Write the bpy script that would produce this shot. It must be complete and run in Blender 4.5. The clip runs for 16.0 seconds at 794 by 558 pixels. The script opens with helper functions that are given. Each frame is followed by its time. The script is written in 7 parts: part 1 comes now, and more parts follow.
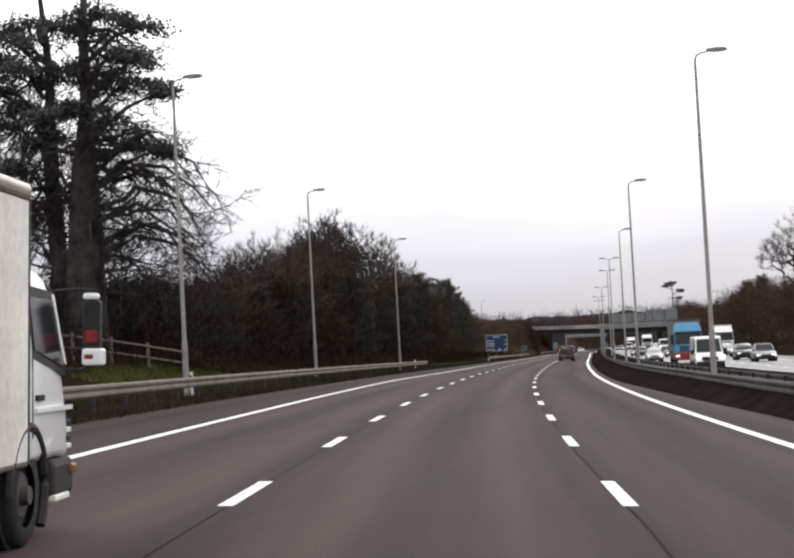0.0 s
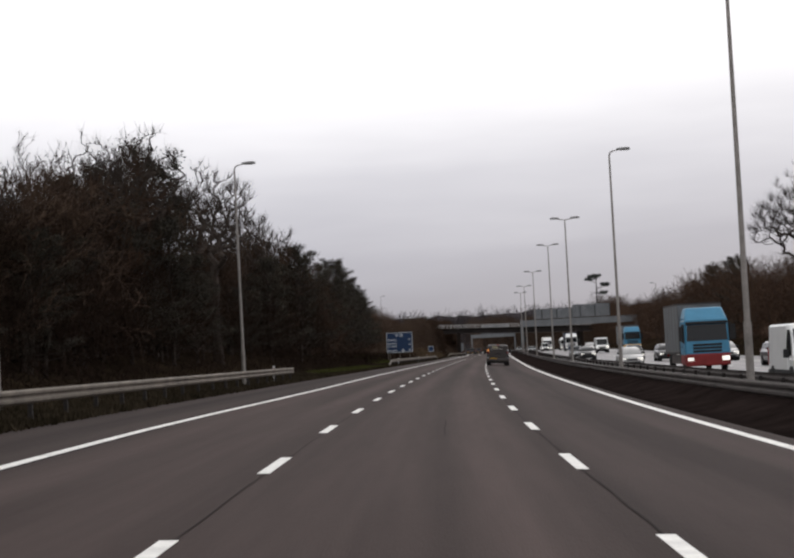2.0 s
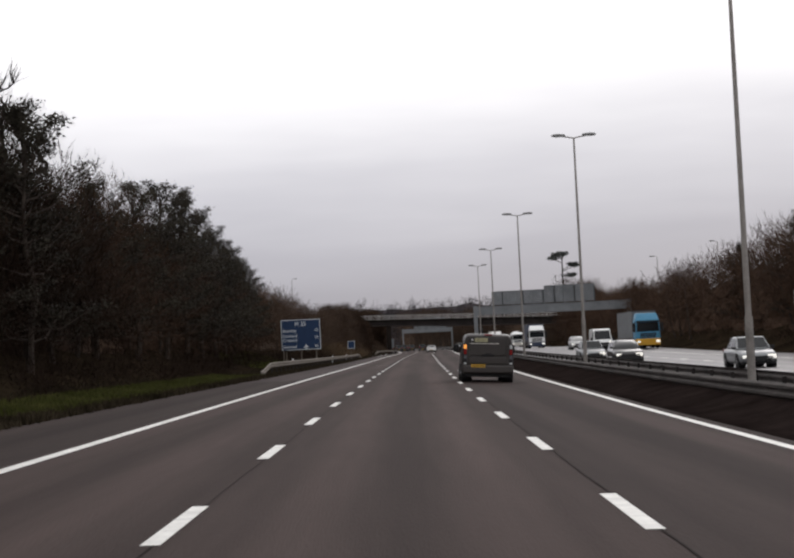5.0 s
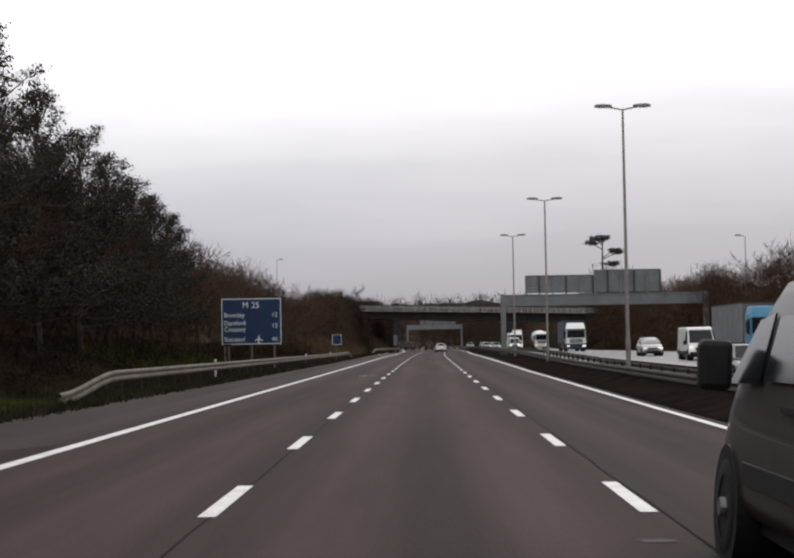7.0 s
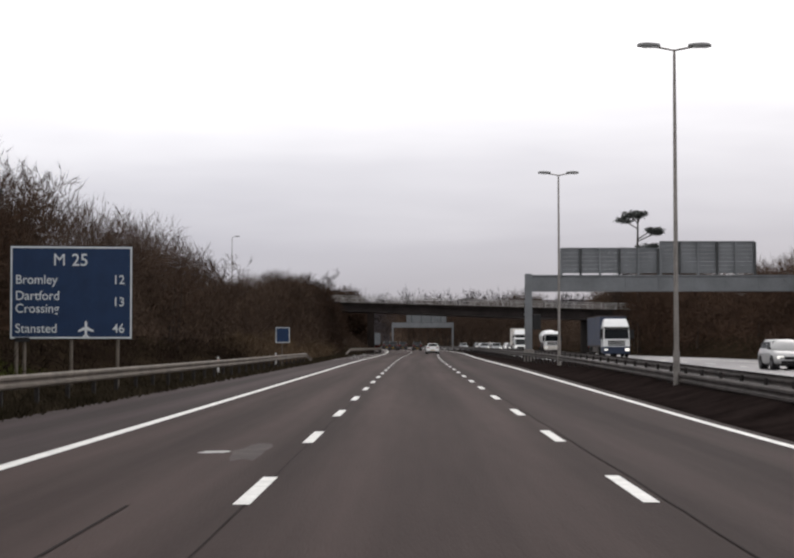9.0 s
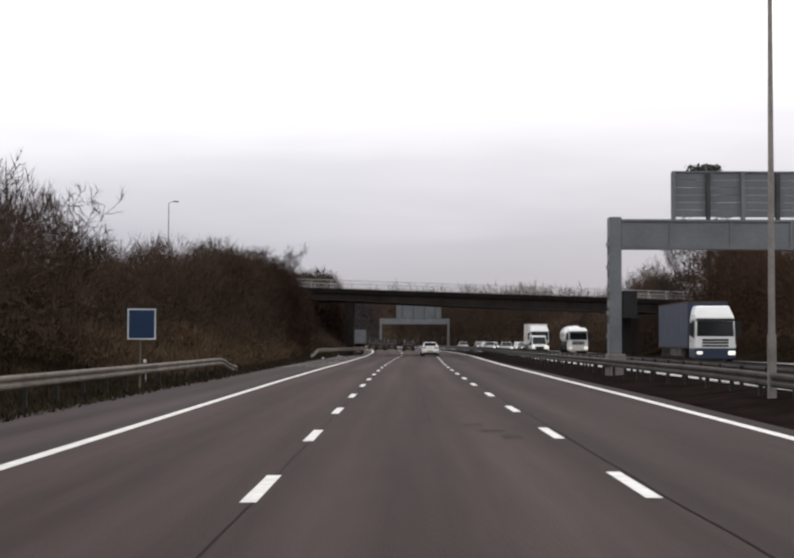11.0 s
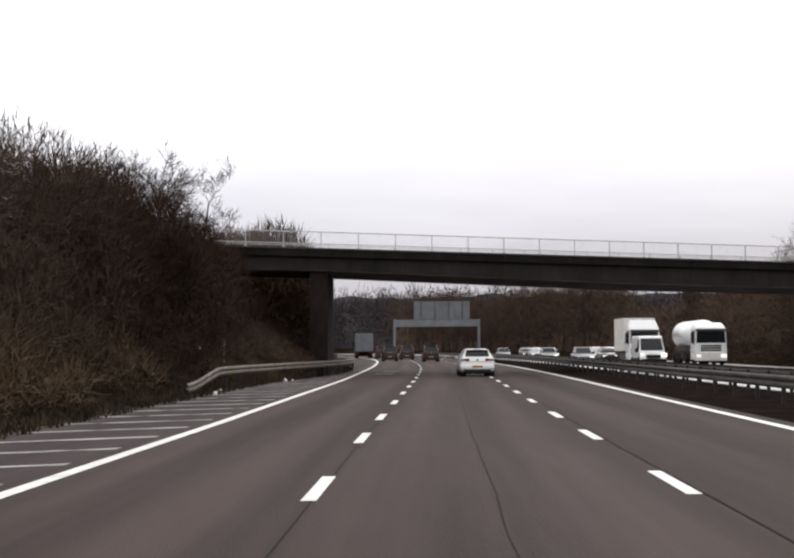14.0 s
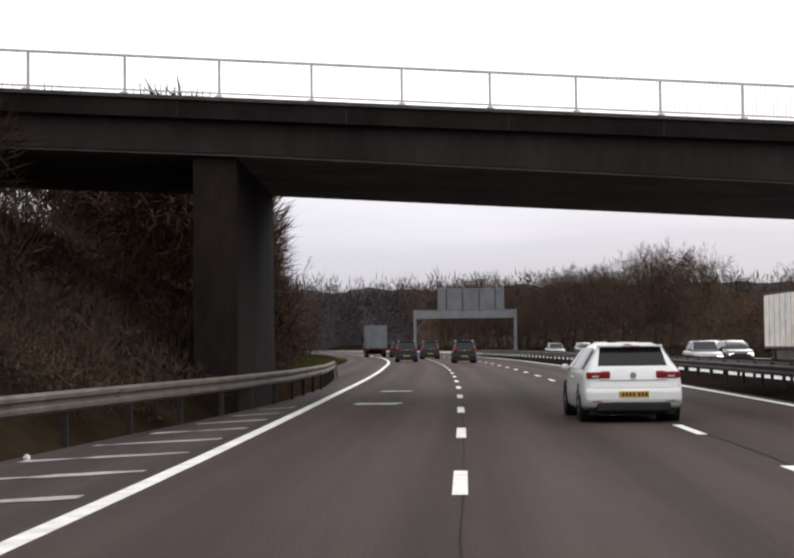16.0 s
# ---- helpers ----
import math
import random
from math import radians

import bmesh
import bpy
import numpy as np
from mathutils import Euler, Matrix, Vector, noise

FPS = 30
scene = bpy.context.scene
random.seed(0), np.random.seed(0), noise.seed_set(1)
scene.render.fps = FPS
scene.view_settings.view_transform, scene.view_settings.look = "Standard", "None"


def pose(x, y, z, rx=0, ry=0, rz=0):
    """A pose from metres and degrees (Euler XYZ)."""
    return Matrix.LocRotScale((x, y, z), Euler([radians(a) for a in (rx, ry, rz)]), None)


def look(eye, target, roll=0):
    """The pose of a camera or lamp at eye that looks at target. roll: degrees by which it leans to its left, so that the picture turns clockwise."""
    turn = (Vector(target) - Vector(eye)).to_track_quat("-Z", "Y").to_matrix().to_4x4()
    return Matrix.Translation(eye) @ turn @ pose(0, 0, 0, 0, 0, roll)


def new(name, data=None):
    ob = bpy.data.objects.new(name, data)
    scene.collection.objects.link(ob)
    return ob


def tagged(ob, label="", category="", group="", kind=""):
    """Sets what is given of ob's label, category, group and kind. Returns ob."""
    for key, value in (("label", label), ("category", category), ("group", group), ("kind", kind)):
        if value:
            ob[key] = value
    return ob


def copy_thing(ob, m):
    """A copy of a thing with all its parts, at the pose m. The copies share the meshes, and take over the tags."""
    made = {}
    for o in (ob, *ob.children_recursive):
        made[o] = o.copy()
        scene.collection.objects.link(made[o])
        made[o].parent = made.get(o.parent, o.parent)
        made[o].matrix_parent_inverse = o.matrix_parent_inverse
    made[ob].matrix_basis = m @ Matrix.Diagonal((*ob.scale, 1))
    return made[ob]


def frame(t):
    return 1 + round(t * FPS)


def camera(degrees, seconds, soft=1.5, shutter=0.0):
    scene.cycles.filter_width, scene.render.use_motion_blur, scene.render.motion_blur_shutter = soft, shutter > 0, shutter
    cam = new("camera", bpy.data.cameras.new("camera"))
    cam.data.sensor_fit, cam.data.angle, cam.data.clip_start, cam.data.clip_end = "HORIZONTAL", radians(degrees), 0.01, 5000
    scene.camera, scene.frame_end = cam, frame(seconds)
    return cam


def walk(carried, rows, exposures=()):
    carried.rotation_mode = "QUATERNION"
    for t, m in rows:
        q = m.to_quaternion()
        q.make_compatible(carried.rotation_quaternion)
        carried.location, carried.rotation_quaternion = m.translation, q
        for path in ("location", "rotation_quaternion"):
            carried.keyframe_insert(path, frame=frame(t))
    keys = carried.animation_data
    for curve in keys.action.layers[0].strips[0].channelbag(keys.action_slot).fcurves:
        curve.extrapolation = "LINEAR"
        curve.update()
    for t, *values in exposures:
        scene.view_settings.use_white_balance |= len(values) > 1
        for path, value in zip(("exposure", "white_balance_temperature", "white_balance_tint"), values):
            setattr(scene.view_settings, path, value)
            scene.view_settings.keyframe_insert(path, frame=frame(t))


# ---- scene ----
# ---- the camera and its walk: a dashboard camera in a car on a motorway ----
EYE = 1.433
PATH = [
    (0.0, -0.000, 0.000, 2.771, 2.978, 5.950),
    (0.5, -0.791, 13.408, 2.684, 2.636, 5.005),
    (1.0, -1.573, 26.721, 2.645, 2.464, 4.054),
    (1.5, -2.246, 40.127, 2.681, 2.615, 3.024),
    (2.0, -2.766, 53.433, 2.647, 2.999, 2.380),
    (2.5, -3.123, 66.777, 2.580, 2.982, 1.906),
    (3.0, -3.341, 80.062, 2.645, 3.005, 1.450),
    (3.5, -3.448, 93.459, 2.492, 2.967, 0.697),
    (4.0, -3.479, 106.900, 2.416, 2.944, 0.206),
    (4.5, -3.447, 120.358, 2.393, 2.900, -0.063),
    (5.0, -3.370, 133.802, 2.402, 2.798, -0.160),
    (5.5, -3.261, 147.200, 2.419, 2.601, -0.142),
    (6.0, -3.138, 160.524, 2.421, 2.275, -0.071),
    (6.5, -3.014, 173.742, 2.387, 1.780, -0.019),
    (7.0, -2.903, 186.812, 2.311, 1.016, 0.000),
    (7.5, -2.785, 199.924, 2.283, 0.970, -0.154),
    (8.0, -2.645, 212.857, 2.224, 0.736, -0.239),
    (8.5, -2.476, 225.700, 2.231, 0.363, -0.423),
    (9.0, -2.286, 238.350, 2.282, 0.044, -0.502),
    (9.5, -2.083, 251.130, 2.286, -0.108, -0.605),
    (10.0, -1.868, 264.044, 2.264, -0.156, -0.705),
    (10.5, -1.644, 277.096, 2.238, -0.159, -0.788),
    (11.0, -1.412, 290.285, 2.232, -0.180, -0.847),
    (11.5, -1.173, 303.615, 2.267, -0.279, -0.878),
    (12.0, -0.931, 317.084, 2.365, -0.518, -0.886),
    (12.5, -0.675, 330.678, 2.359, -0.318, -0.741),
    (13.0, -0.413, 344.248, 2.388, -0.347, -0.660),
    (13.5, -0.150, 357.833, 2.364, -0.185, -0.442),
    (14.0, 0.081, 371.318, 2.483, 0.355, -0.161),
    (14.5, 0.248, 384.607, 2.371, 1.133, 0.133),
    (15.0, 0.354, 397.641, 2.403, 1.576, 0.455),
    (15.5, 0.441, 410.668, 2.454, 1.128, 0.646),
    (16.0, 0.516, 423.702, 2.355, 0.652, 0.642),
]  # seconds, x, y, pitch, roll, yaw
cam = camera(27.61, 16.0, soft=2.4)
walk(cam, [(t, pose(x, y, EYE, 90 + pitch, roll, yaw)) for t, x, y, pitch, roll, yaw in PATH],
     [(t, e, 6500, 14) for t, e in ((0.0, 0.12), (0.5, -0.3), (1.0, -0.48), (3.5, -0.55), (7.0, -0.5), (9.0, -0.38), (11.5, -0.32), (13.0, -0.12), (14.5, -0.08), (16.0, -0.02))])

# ---- world and light: a bright overcast winter sky ----
SUN_EL, SUN_AZ = 28.0, 20.0
world = bpy.data.worlds.new("overcast_sky")
scene.world = world
world.use_nodes = True
wn, wl = world.node_tree.nodes, world.node_tree.links
wn.clear()
w_out = wn.new("ShaderNodeOutputWorld")
w_bg = wn.new("ShaderNodeBackground")
w_sky = wn.new("ShaderNodeTexSky")
w_sky.sky_type = "NISHITA"
w_sky.sun_disc = False
w_sky.sun_elevation = radians(SUN_EL)
w_sky.sun_rotation = radians(SUN_AZ)
w_co = wn.new("ShaderNodeTexCoord")
w_sep = wn.new("ShaderNodeSeparateXYZ")
w_map = wn.new("ShaderNodeMapping")
w_map.inputs["Scale"].default_value = (1.6, 1.6, 9.0)
w_noise = wn.new("ShaderNodeTexNoise")
w_noise.inputs["Scale"].default_value = 2.2
w_noise.inputs["Detail"].default_value = 4.0
w_add = wn.new("ShaderNodeMath")
w_add.operation = "MULTIPLY_ADD"
w_add.inputs[1].default_value = 0.07
w_ramp = wn.new("ShaderNodeValToRGB")
cr = w_ramp.color_ramp
cr.elements[0].position, cr.elements[0].color = 0.0, (0.43, 0.443, 0.505, 1)
cr.elements[1].position, cr.elements[1].color = 1.0, (1.30, 1.31, 1.28, 1)
for p, c in ((0.05, (0.49, 0.502, 0.565)), (0.10, (0.67, 0.68, 0.745)), (0.145, (0.98, 0.99, 1.035)), (0.19, (1.42, 1.43, 1.44)), (0.245, (1.75, 1.77, 1.75)), (0.42, (1.45, 1.46, 1.44))):
    e = cr.elements.new(p)
    e.color = (*c, 1)
w_mix = wn.new("ShaderNodeMixRGB")
w_mix.inputs[0].default_value = 0.006
wl.new(w_co.outputs["Generated"], w_sep.inputs[0])
wl.new(w_co.outputs["Generated"], w_map.inputs[0])
wl.new(w_map.outputs[0], w_noise.inputs["Vector"])
wl.new(w_noise.outputs["Fac"], w_add.inputs[0])
wl.new(w_sep.outputs["Z"], w_add.inputs[2])
wl.new(w_add.outputs[0], w_ramp.inputs[0])
wl.new(w_ramp.outputs[0], w_mix.inputs[1])
wl.new(w_sky.outputs[0], w_mix.inputs[2])
wl.new(w_mix.outputs[0], w_bg.inputs[0])
w_bg.inputs[1].default_value = 1.0
wl.new(w_bg.outputs[0], w_out.inputs[0])
sun_data = bpy.data.lights.new("sun", "SUN")
sun_data.energy, sun_data.angle, sun_data.color = 0.5, radians(25), (1.0, 0.97, 0.93)
sun = new("sun", sun_data)
sun.matrix_world = look((0, 0, 200), (-math.sin(radians(SUN_AZ)) * 100, -math.cos(radians(SUN_AZ)) * 100, 200 - math.tan(radians(SUN_EL)) * 100))

# ---- materials ----


def mat(name, col, rough=0.7, metal=0.0, var=0.25, scale=4.0, col2=None, bump=0.0, bscale=40.0, spec=0.3, rnd=0.0, stretch=(1, 1, 1), coat=0.0):
    """A procedural surface: base colour with variation at two scales, and fine relief."""
    m = bpy.data.materials.new(name)
    m.use_nodes = True
    n, l = m.node_tree.nodes, m.node_tree.links
    b = n["Principled BSDF"]
    b.inputs["Roughness"].default_value = rough
    b.inputs["Metallic"].default_value = metal
    b.inputs["Specular IOR Level"].default_value = spec
    b.inputs["Coat Weight"].default_value = coat
    co = n.new("ShaderNodeTexCoord")
    mp = n.new("ShaderNodeMapping")
    mp.inputs["Scale"].default_value = stretch
    l.new(co.outputs["Object"], mp.inputs[0])
    a, c = n.new("ShaderNodeTexNoise"), n.new("ShaderNodeTexNoise")
    a.inputs["Scale"].default_value, a.inputs["Detail"].default_value = scale, 5.0
    c.inputs["Scale"].default_value, c.inputs["Detail"].default_value = scale * 9, 3.0
    l.new(mp.outputs[0], a.inputs["Vector"])
    l.new(mp.outputs[0], c.inputs["Vector"])
    s = n.new("ShaderNodeMath")
    s.operation = "MULTIPLY_ADD"
    s.inputs[1].default_value = 0.45
    l.new(c.outputs["Fac"], s.inputs[0])
    l.new(a.outputs["Fac"], s.inputs[2])
    r = n.new("ShaderNodeMapRange")
    r.inputs["From Min"].default_value, r.inputs["From Max"].default_value = 0.48, 0.98
    l.new(s.outputs[0], r.inputs["Value"])
    mx = n.new("ShaderNodeMixRGB")
    lo = tuple(max(0.0, v * (1 - var)) for v in col)
    hi = col2 if col2 else tuple(min(1.0, v * (1 + var)) for v in col)
    mx.inputs[1].default_value, mx.inputs[2].default_value = (*lo, 1), (*hi, 1)
    l.new(r.outputs[0], mx.inputs[0])
    last = mx.outputs[0]
    if rnd:
        oi, hsv, mr = n.new("ShaderNodeObjectInfo"), n.new("ShaderNodeHueSaturation"), n.new("ShaderNodeMapRange")
        mr.inputs["To Min"].default_value, mr.inputs["To Max"].default_value = 1 - rnd, 1 + rnd
        l.new(oi.outputs["Random"], mr.inputs["Value"])
        l.new(mr.outputs[0], hsv.inputs["Value"])
        l.new(last, hsv.inputs["Color"])
        last = hsv.outputs[0]
    l.new(last, b.inputs["Base Color"])
    if bump:
        d, bp = n.new("ShaderNodeTexNoise"), n.new("ShaderNodeBump")
        d.inputs["Scale"].default_value, d.inputs["Detail"].default_value = bscale, 4.0
        bp.inputs["Strength"].default_value, bp.inputs["Distance"].default_value = bump, 0.02
        l.new(mp.outputs[0], d.inputs["Vector"])
        l.new(d.outputs["Fac"], bp.inputs["Height"])
        l.new(bp.outputs[0], b.inputs["Normal"])
    return m


def glow(name, col, power):
    m = bpy.data.materials.new(name)
    m.use_nodes = True
    b = m.node_tree.nodes["Principled BSDF"]
    b.inputs["Base Color"].default_value = (*col, 1)
    b.inputs["Emission Color"].default_value = (*col, 1)
    b.inputs["Emission Strength"].default_value = power
    return m


def asphalt_mat(name, col, lanes):
    """Worn asphalt: dark oil strips and paler wheel tracks along each lane (u across, metres), patches, grit."""
    m = mat(name, col, rough=0.8, var=0.16, scale=0.5, bump=0.5, bscale=60.0, spec=0.05, stretch=(1, 0.07, 1))
    n, l = m.node_tree.nodes, m.node_tree.links
    b = n["Principled BSDF"]
    old = b.inputs["Base Color"].links[0].from_socket
    uv = n.new("ShaderNodeUVMap")
    uv.uv_map = "uv"
    sp = n.new("ShaderNodeSeparateXYZ")
    l.new(uv.outputs[0], sp.inputs[0])
    st = n.new("ShaderNodeMapping")
    st.inputs["Scale"].default_value = (1.3, 0.02, 1)
    l.new(uv.outputs[0], st.inputs[0])
    ns = n.new("ShaderNodeTexNoise")
    ns.inputs["Scale"].default_value, ns.inputs["Detail"].default_value = 1.0, 4.0
    l.new(st.outputs[0], ns.inputs["Vector"])
    cs = n.new("ShaderNodeMath")
    cs.operation = "MULTIPLY"
    cs.inputs[1].default_value = 2 * math.pi / (lanes / 2)
    l.new(sp.outputs[0], cs.inputs[0])
    co = n.new("ShaderNodeMath")
    co.operation = "COSINE"
    l.new(cs.outputs[0], co.inputs[0])
    ma = n.new("ShaderNodeMath")
    ma.operation = "MULTIPLY_ADD"
    ma.inputs[1].default_value = -0.15
    l.new(co.outputs[0], ma.inputs[0])
    l.new(ns.outputs["Fac"], ma.inputs[2])
    mr = n.new("ShaderNodeMapRange")
    mr.inputs["From Min"].default_value, mr.inputs["From Max"].default_value = 0.3, 0.75
    mr.inputs["To Min"].default_value, mr.inputs["To Max"].default_value = 0.72, 1.22
    l.new(ma.outputs[0], mr.inputs["Value"])
    hs = n.new("ShaderNodeHueSaturation")
    l.new(old, hs.inputs["Color"])
    l.new(mr.outputs[0], hs.inputs["Value"])
    l.new(hs.outputs[0], b.inputs["Base Color"])
    return m


M_ROAD = asphalt_mat("asphalt", (0.0615, 0.0450, 0.0420), 3.65)
M_ROAD_FAST = asphalt_mat("fast_lane_asphalt", (0.0510, 0.0374, 0.0352), 3.65)
M_SHOULDER = asphalt_mat("shoulder_asphalt", (0.042, 0.0315, 0.0295), 3.3)
M_SHOULDER_PALE = asphalt_mat("pale_shoulder_asphalt", (0.064, 0.0500, 0.0495), 3.3)
# damp far road: part of its wet shine is in the pale base colour
M_ROAD_FAR = asphalt_mat("far_carriageway_asphalt", (0.13, 0.12, 0.125), 3.65)
M_ROAD_FAR.node_tree.nodes["Principled BSDF"].inputs["Roughness"].default_value = 0.45
M_ROAD_FAR.node_tree.nodes["Principled BSDF"].inputs["Specular IOR Level"].default_value = 0.4
M_PAINT = mat("road_paint", (0.78, 0.77, 0.74), rough=0.55, var=0.22, scale=2.5, bump=0.2)
M_HATCH = mat("worn_road_paint", (0.36, 0.35, 0.34), rough=0.6, var=0.5, scale=1.5, bump=0.2)
M_TAR = mat("tar_seal", (0.028, 0.023, 0.022), rough=0.95, spec=0.05, var=0.3, scale=3.0)
M_PATCH = mat("road_patch", (0.060, 0.046, 0.043), rough=0.8, var=0.4, scale=1.5, bump=0.4)
M_PATCH_DARK = mat("dark_road_patch", (0.053, 0.040, 0.0375), rough=0.9, spec=0.08, var=0.4, scale=1.2, bump=0.4)
M_DIRT = mat("median_dirt", (0.0175, 0.0130, 0.0120), rough=0.95, spec=0.0, var=0.45, scale=0.8, bump=0.6, bscale=12.0)
M_GROUND = mat("leaf_litter", (0.024, 0.0165, 0.012), rough=0.95, spec=0.0, var=0.5, scale=0.25, col2=(0.036, 0.027, 0.017), bump=0.8, bscale=6.0)
M_GRASS = mat("winter_grass", (0.032, 0.026, 0.016), rough=0.95, spec=0.0, var=0.5, scale=0.5, col2=(0.060, 0.048, 0.033), bump=0.7, bscale=14.0)
M_GRASS_GREEN = mat("green_grass", (0.062, 0.080, 0.018), rough=0.95, spec=0.0, var=0.5, scale=0.9, col2=(0.10, 0.10, 0.035), bump=0.7, bscale=14.0)
M_GALV = mat("galvanised_steel", (0.155, 0.132, 0.110), rough=0.7, metal=0.1, spec=0.15, var=0.35, scale=1.2, bump=0.1)
M_GALV_DIRTY = mat("dirty_steel", (0.070, 0.060, 0.057), rough=0.7, metal=0.1, spec=0.15, var=0.45, scale=0.9, bump=0.15)
M_POST = mat("dark_post", (0.026, 0.022, 0.021), rough=0.7, var=0.4, scale=5.0)
M_LAMP = mat("lamp_column_steel", (0.26, 0.24, 0.225), rough=0.55, metal=0.25, var=0.3, scale=1.5)
M_LANTERN = mat("lantern_grey", (0.20, 0.20, 0.20), rough=0.5, var=0.2, scale=5.0)
M_LENS = mat("lantern_lens", (0.55, 0.56, 0.55), rough=0.25, var=0.1, scale=6.0)
M_GANTRY = mat("gantry_grey_paint", (0.165, 0.175, 0.185), rough=0.6, var=0.18, scale=0.8, bump=0.1)
M_GANTRY_D = mat("gantry_dark_grey", (0.055, 0.058, 0.06), rough=0.7, var=0.3, scale=2.0)
# M_CONC, M_CONC_DARK, M_PIER: the bridge's backlit gloom is put into the colours
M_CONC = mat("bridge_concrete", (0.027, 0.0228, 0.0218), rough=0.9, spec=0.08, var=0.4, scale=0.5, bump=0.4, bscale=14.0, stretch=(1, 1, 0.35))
M_CONC_DARK = mat("shade_dark_concrete", (0.0170, 0.0142, 0.0135), rough=0.9, spec=0.05, var=0.45, scale=0.6, bump=0.4, bscale=10.0)
M_CONC_PALE = mat("concrete_ledge", (0.21, 0.19, 0.175), rough=0.85, var=0.3, scale=1.2, bump=0.3)
M_SOFFIT = mat("soffit_concrete", (0.13, 0.114, 0.112), rough=0.9, spec=0.05, var=0.3, scale=0.5, bump=0.3, bscale=10.0)
M_COPING = mat("grimy_coping", (0.085, 0.075, 0.070), rough=0.9, spec=0.05, var=0.45, scale=1.5, bump=0.3)
M_PIER = mat("stained_shaded_pier", (0.0215, 0.0165, 0.0145), rough=0.92, spec=0.05, var=0.5, scale=0.5, bump=0.4, bscale=10.0, stretch=(1, 1, 0.4))
M_RAIL = mat("parapet_steel", (0.50, 0.49, 0.48), rough=0.5, metal=0.2, var=0.2, scale=2.0)
M_SIGN = mat("sign_blue", (0.009, 0.030, 0.085), rough=0.45, var=0.15, scale=1.5)
M_SIGN_W = mat("sign_white", (0.66, 0.70, 0.72), rough=0.45, var=0.1, scale=2.0)
M_SIGN_B = mat("sign_back_grey", (0.22, 0.22, 0.22), rough=0.6, var=0.15, scale=2.0)
M_BARK = mat("winter_bark", (0.050, 0.040, 0.034), rough=0.95, spec=0.1, var=0.4, scale=2.0, bump=0.6, bscale=20.0, rnd=0.25)
# cedar bark, greyed and lifted in colour to carry the haze
M_BARK_DARK = mat("hazed_cedar_bark", (0.050, 0.044, 0.042), rough=0.95, spec=0.05, var=0.4, scale=2.0, bump=0.5, bscale=20.0)
M_TWIG = mat("bare_twigs", (0.050, 0.0302, 0.0212), rough=0.95, var=0.4, scale=0.12, col2=(0.078, 0.047, 0.031), rnd=0.3, spec=0.1)
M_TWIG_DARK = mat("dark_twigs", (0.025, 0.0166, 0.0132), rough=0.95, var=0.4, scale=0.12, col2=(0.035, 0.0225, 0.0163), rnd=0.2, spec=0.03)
M_TWIG_PALE = mat("pale_twigs", (0.066, 0.0445, 0.032), rough=0.95, var=0.4, scale=0.35, rnd=0.25, spec=0.1)
M_BRAMBLE = mat("dead_brambles", (0.085, 0.058, 0.040), rough=0.95, var=0.5, scale=0.12, col2=(0.165, 0.115, 0.072), rnd=0.2, spec=0.05)
M_TWIG_RUST = mat("russet_leaves", (0.13, 0.062, 0.018), rough=0.95, var=0.4, scale=1.0, rnd=0.2, spec=0.1)
# needle green, greyed and lifted in colour to carry the haze
M_NEEDLE = mat("hazed_conifer_needles", (0.075, 0.082, 0.076), rough=0.9, var=0.5, scale=0.8, rnd=0.2, spec=0.15)
M_IVY = mat("ivy_leaves", (0.031, 0.0262, 0.018), rough=0.8, var=0.6, scale=0.6, rnd=0.3, spec=0.25)
# far woods, ridge and hills: distance haze is mixed into these paler colours
M_FARWOOD = mat("hazed_woodland", (0.050, 0.044, 0.046), rough=1.0, var=0.35, scale=0.05, spec=0.0)
M_FARRIDGE = mat("hazed_wooded_ridge", (0.056, 0.050, 0.054), rough=1.0, var=0.4, scale=0.08, spec=0.0)
M_HILL = mat("hazed_hills", (0.23, 0.24, 0.27), rough=1.0, var=0.15, scale=0.004, spec=0.0)
M_WOOD = mat("weathered_fence", (0.17, 0.145, 0.12), rough=0.9, var=0.35, scale=3.0, bump=0.3)
M_WHITE_PLASTIC = mat("white_plastic", (0.70, 0.70, 0.70), rough=0.5, var=0.1, scale=4.0)
M_TYRE = mat("tyre_rubber", (0.016, 0.016, 0.016), rough=0.85, var=0.3, scale=8.0)
M_RIM = mat("alloy_rim", (0.32, 0.32, 0.33), rough=0.35, metal=0.8, var=0.2, scale=8.0)
M_TRIM = mat("black_trim", (0.014, 0.014, 0.015), rough=0.6, var=0.3, scale=5.0)
M_GLASS = mat("dark_window", (0.010, 0.012, 0.014), rough=0.12, var=0.1, scale=2.0, spec=0.32)
M_WHITE = mat("white_car_paint", (0.82, 0.83, 0.83), rough=0.3, var=0.05, scale=1.5, coat=0.6)
M_PALE = mat("pale_grey_car_paint", (0.42, 0.42, 0.42), rough=0.35, var=0.1, scale=1.5, coat=0.4)
M_DIRTY_WHITE = mat("grimy_white_panel", (0.74, 0.71, 0.66), rough=0.5, var=0.22, scale=1.4)
M_VAN = mat("grey_brown_van_paint", (0.046, 0.040, 0.038), rough=0.42, var=0.12, scale=1.5, coat=0.25)
M_BLACKCAR = mat("black_car_paint", (0.022, 0.022, 0.024), rough=0.3, var=0.12, scale=1.5, coat=0.6)
M_SILVER = mat("silver_car_paint", (0.24, 0.25, 0.26), rough=0.4, metal=0.3, var=0.08, scale=1.5, coat=0.4)
M_BLUE = mat("blue_lorry_paint", (0.055, 0.22, 0.36), rough=0.4, var=0.12, scale=1.5)
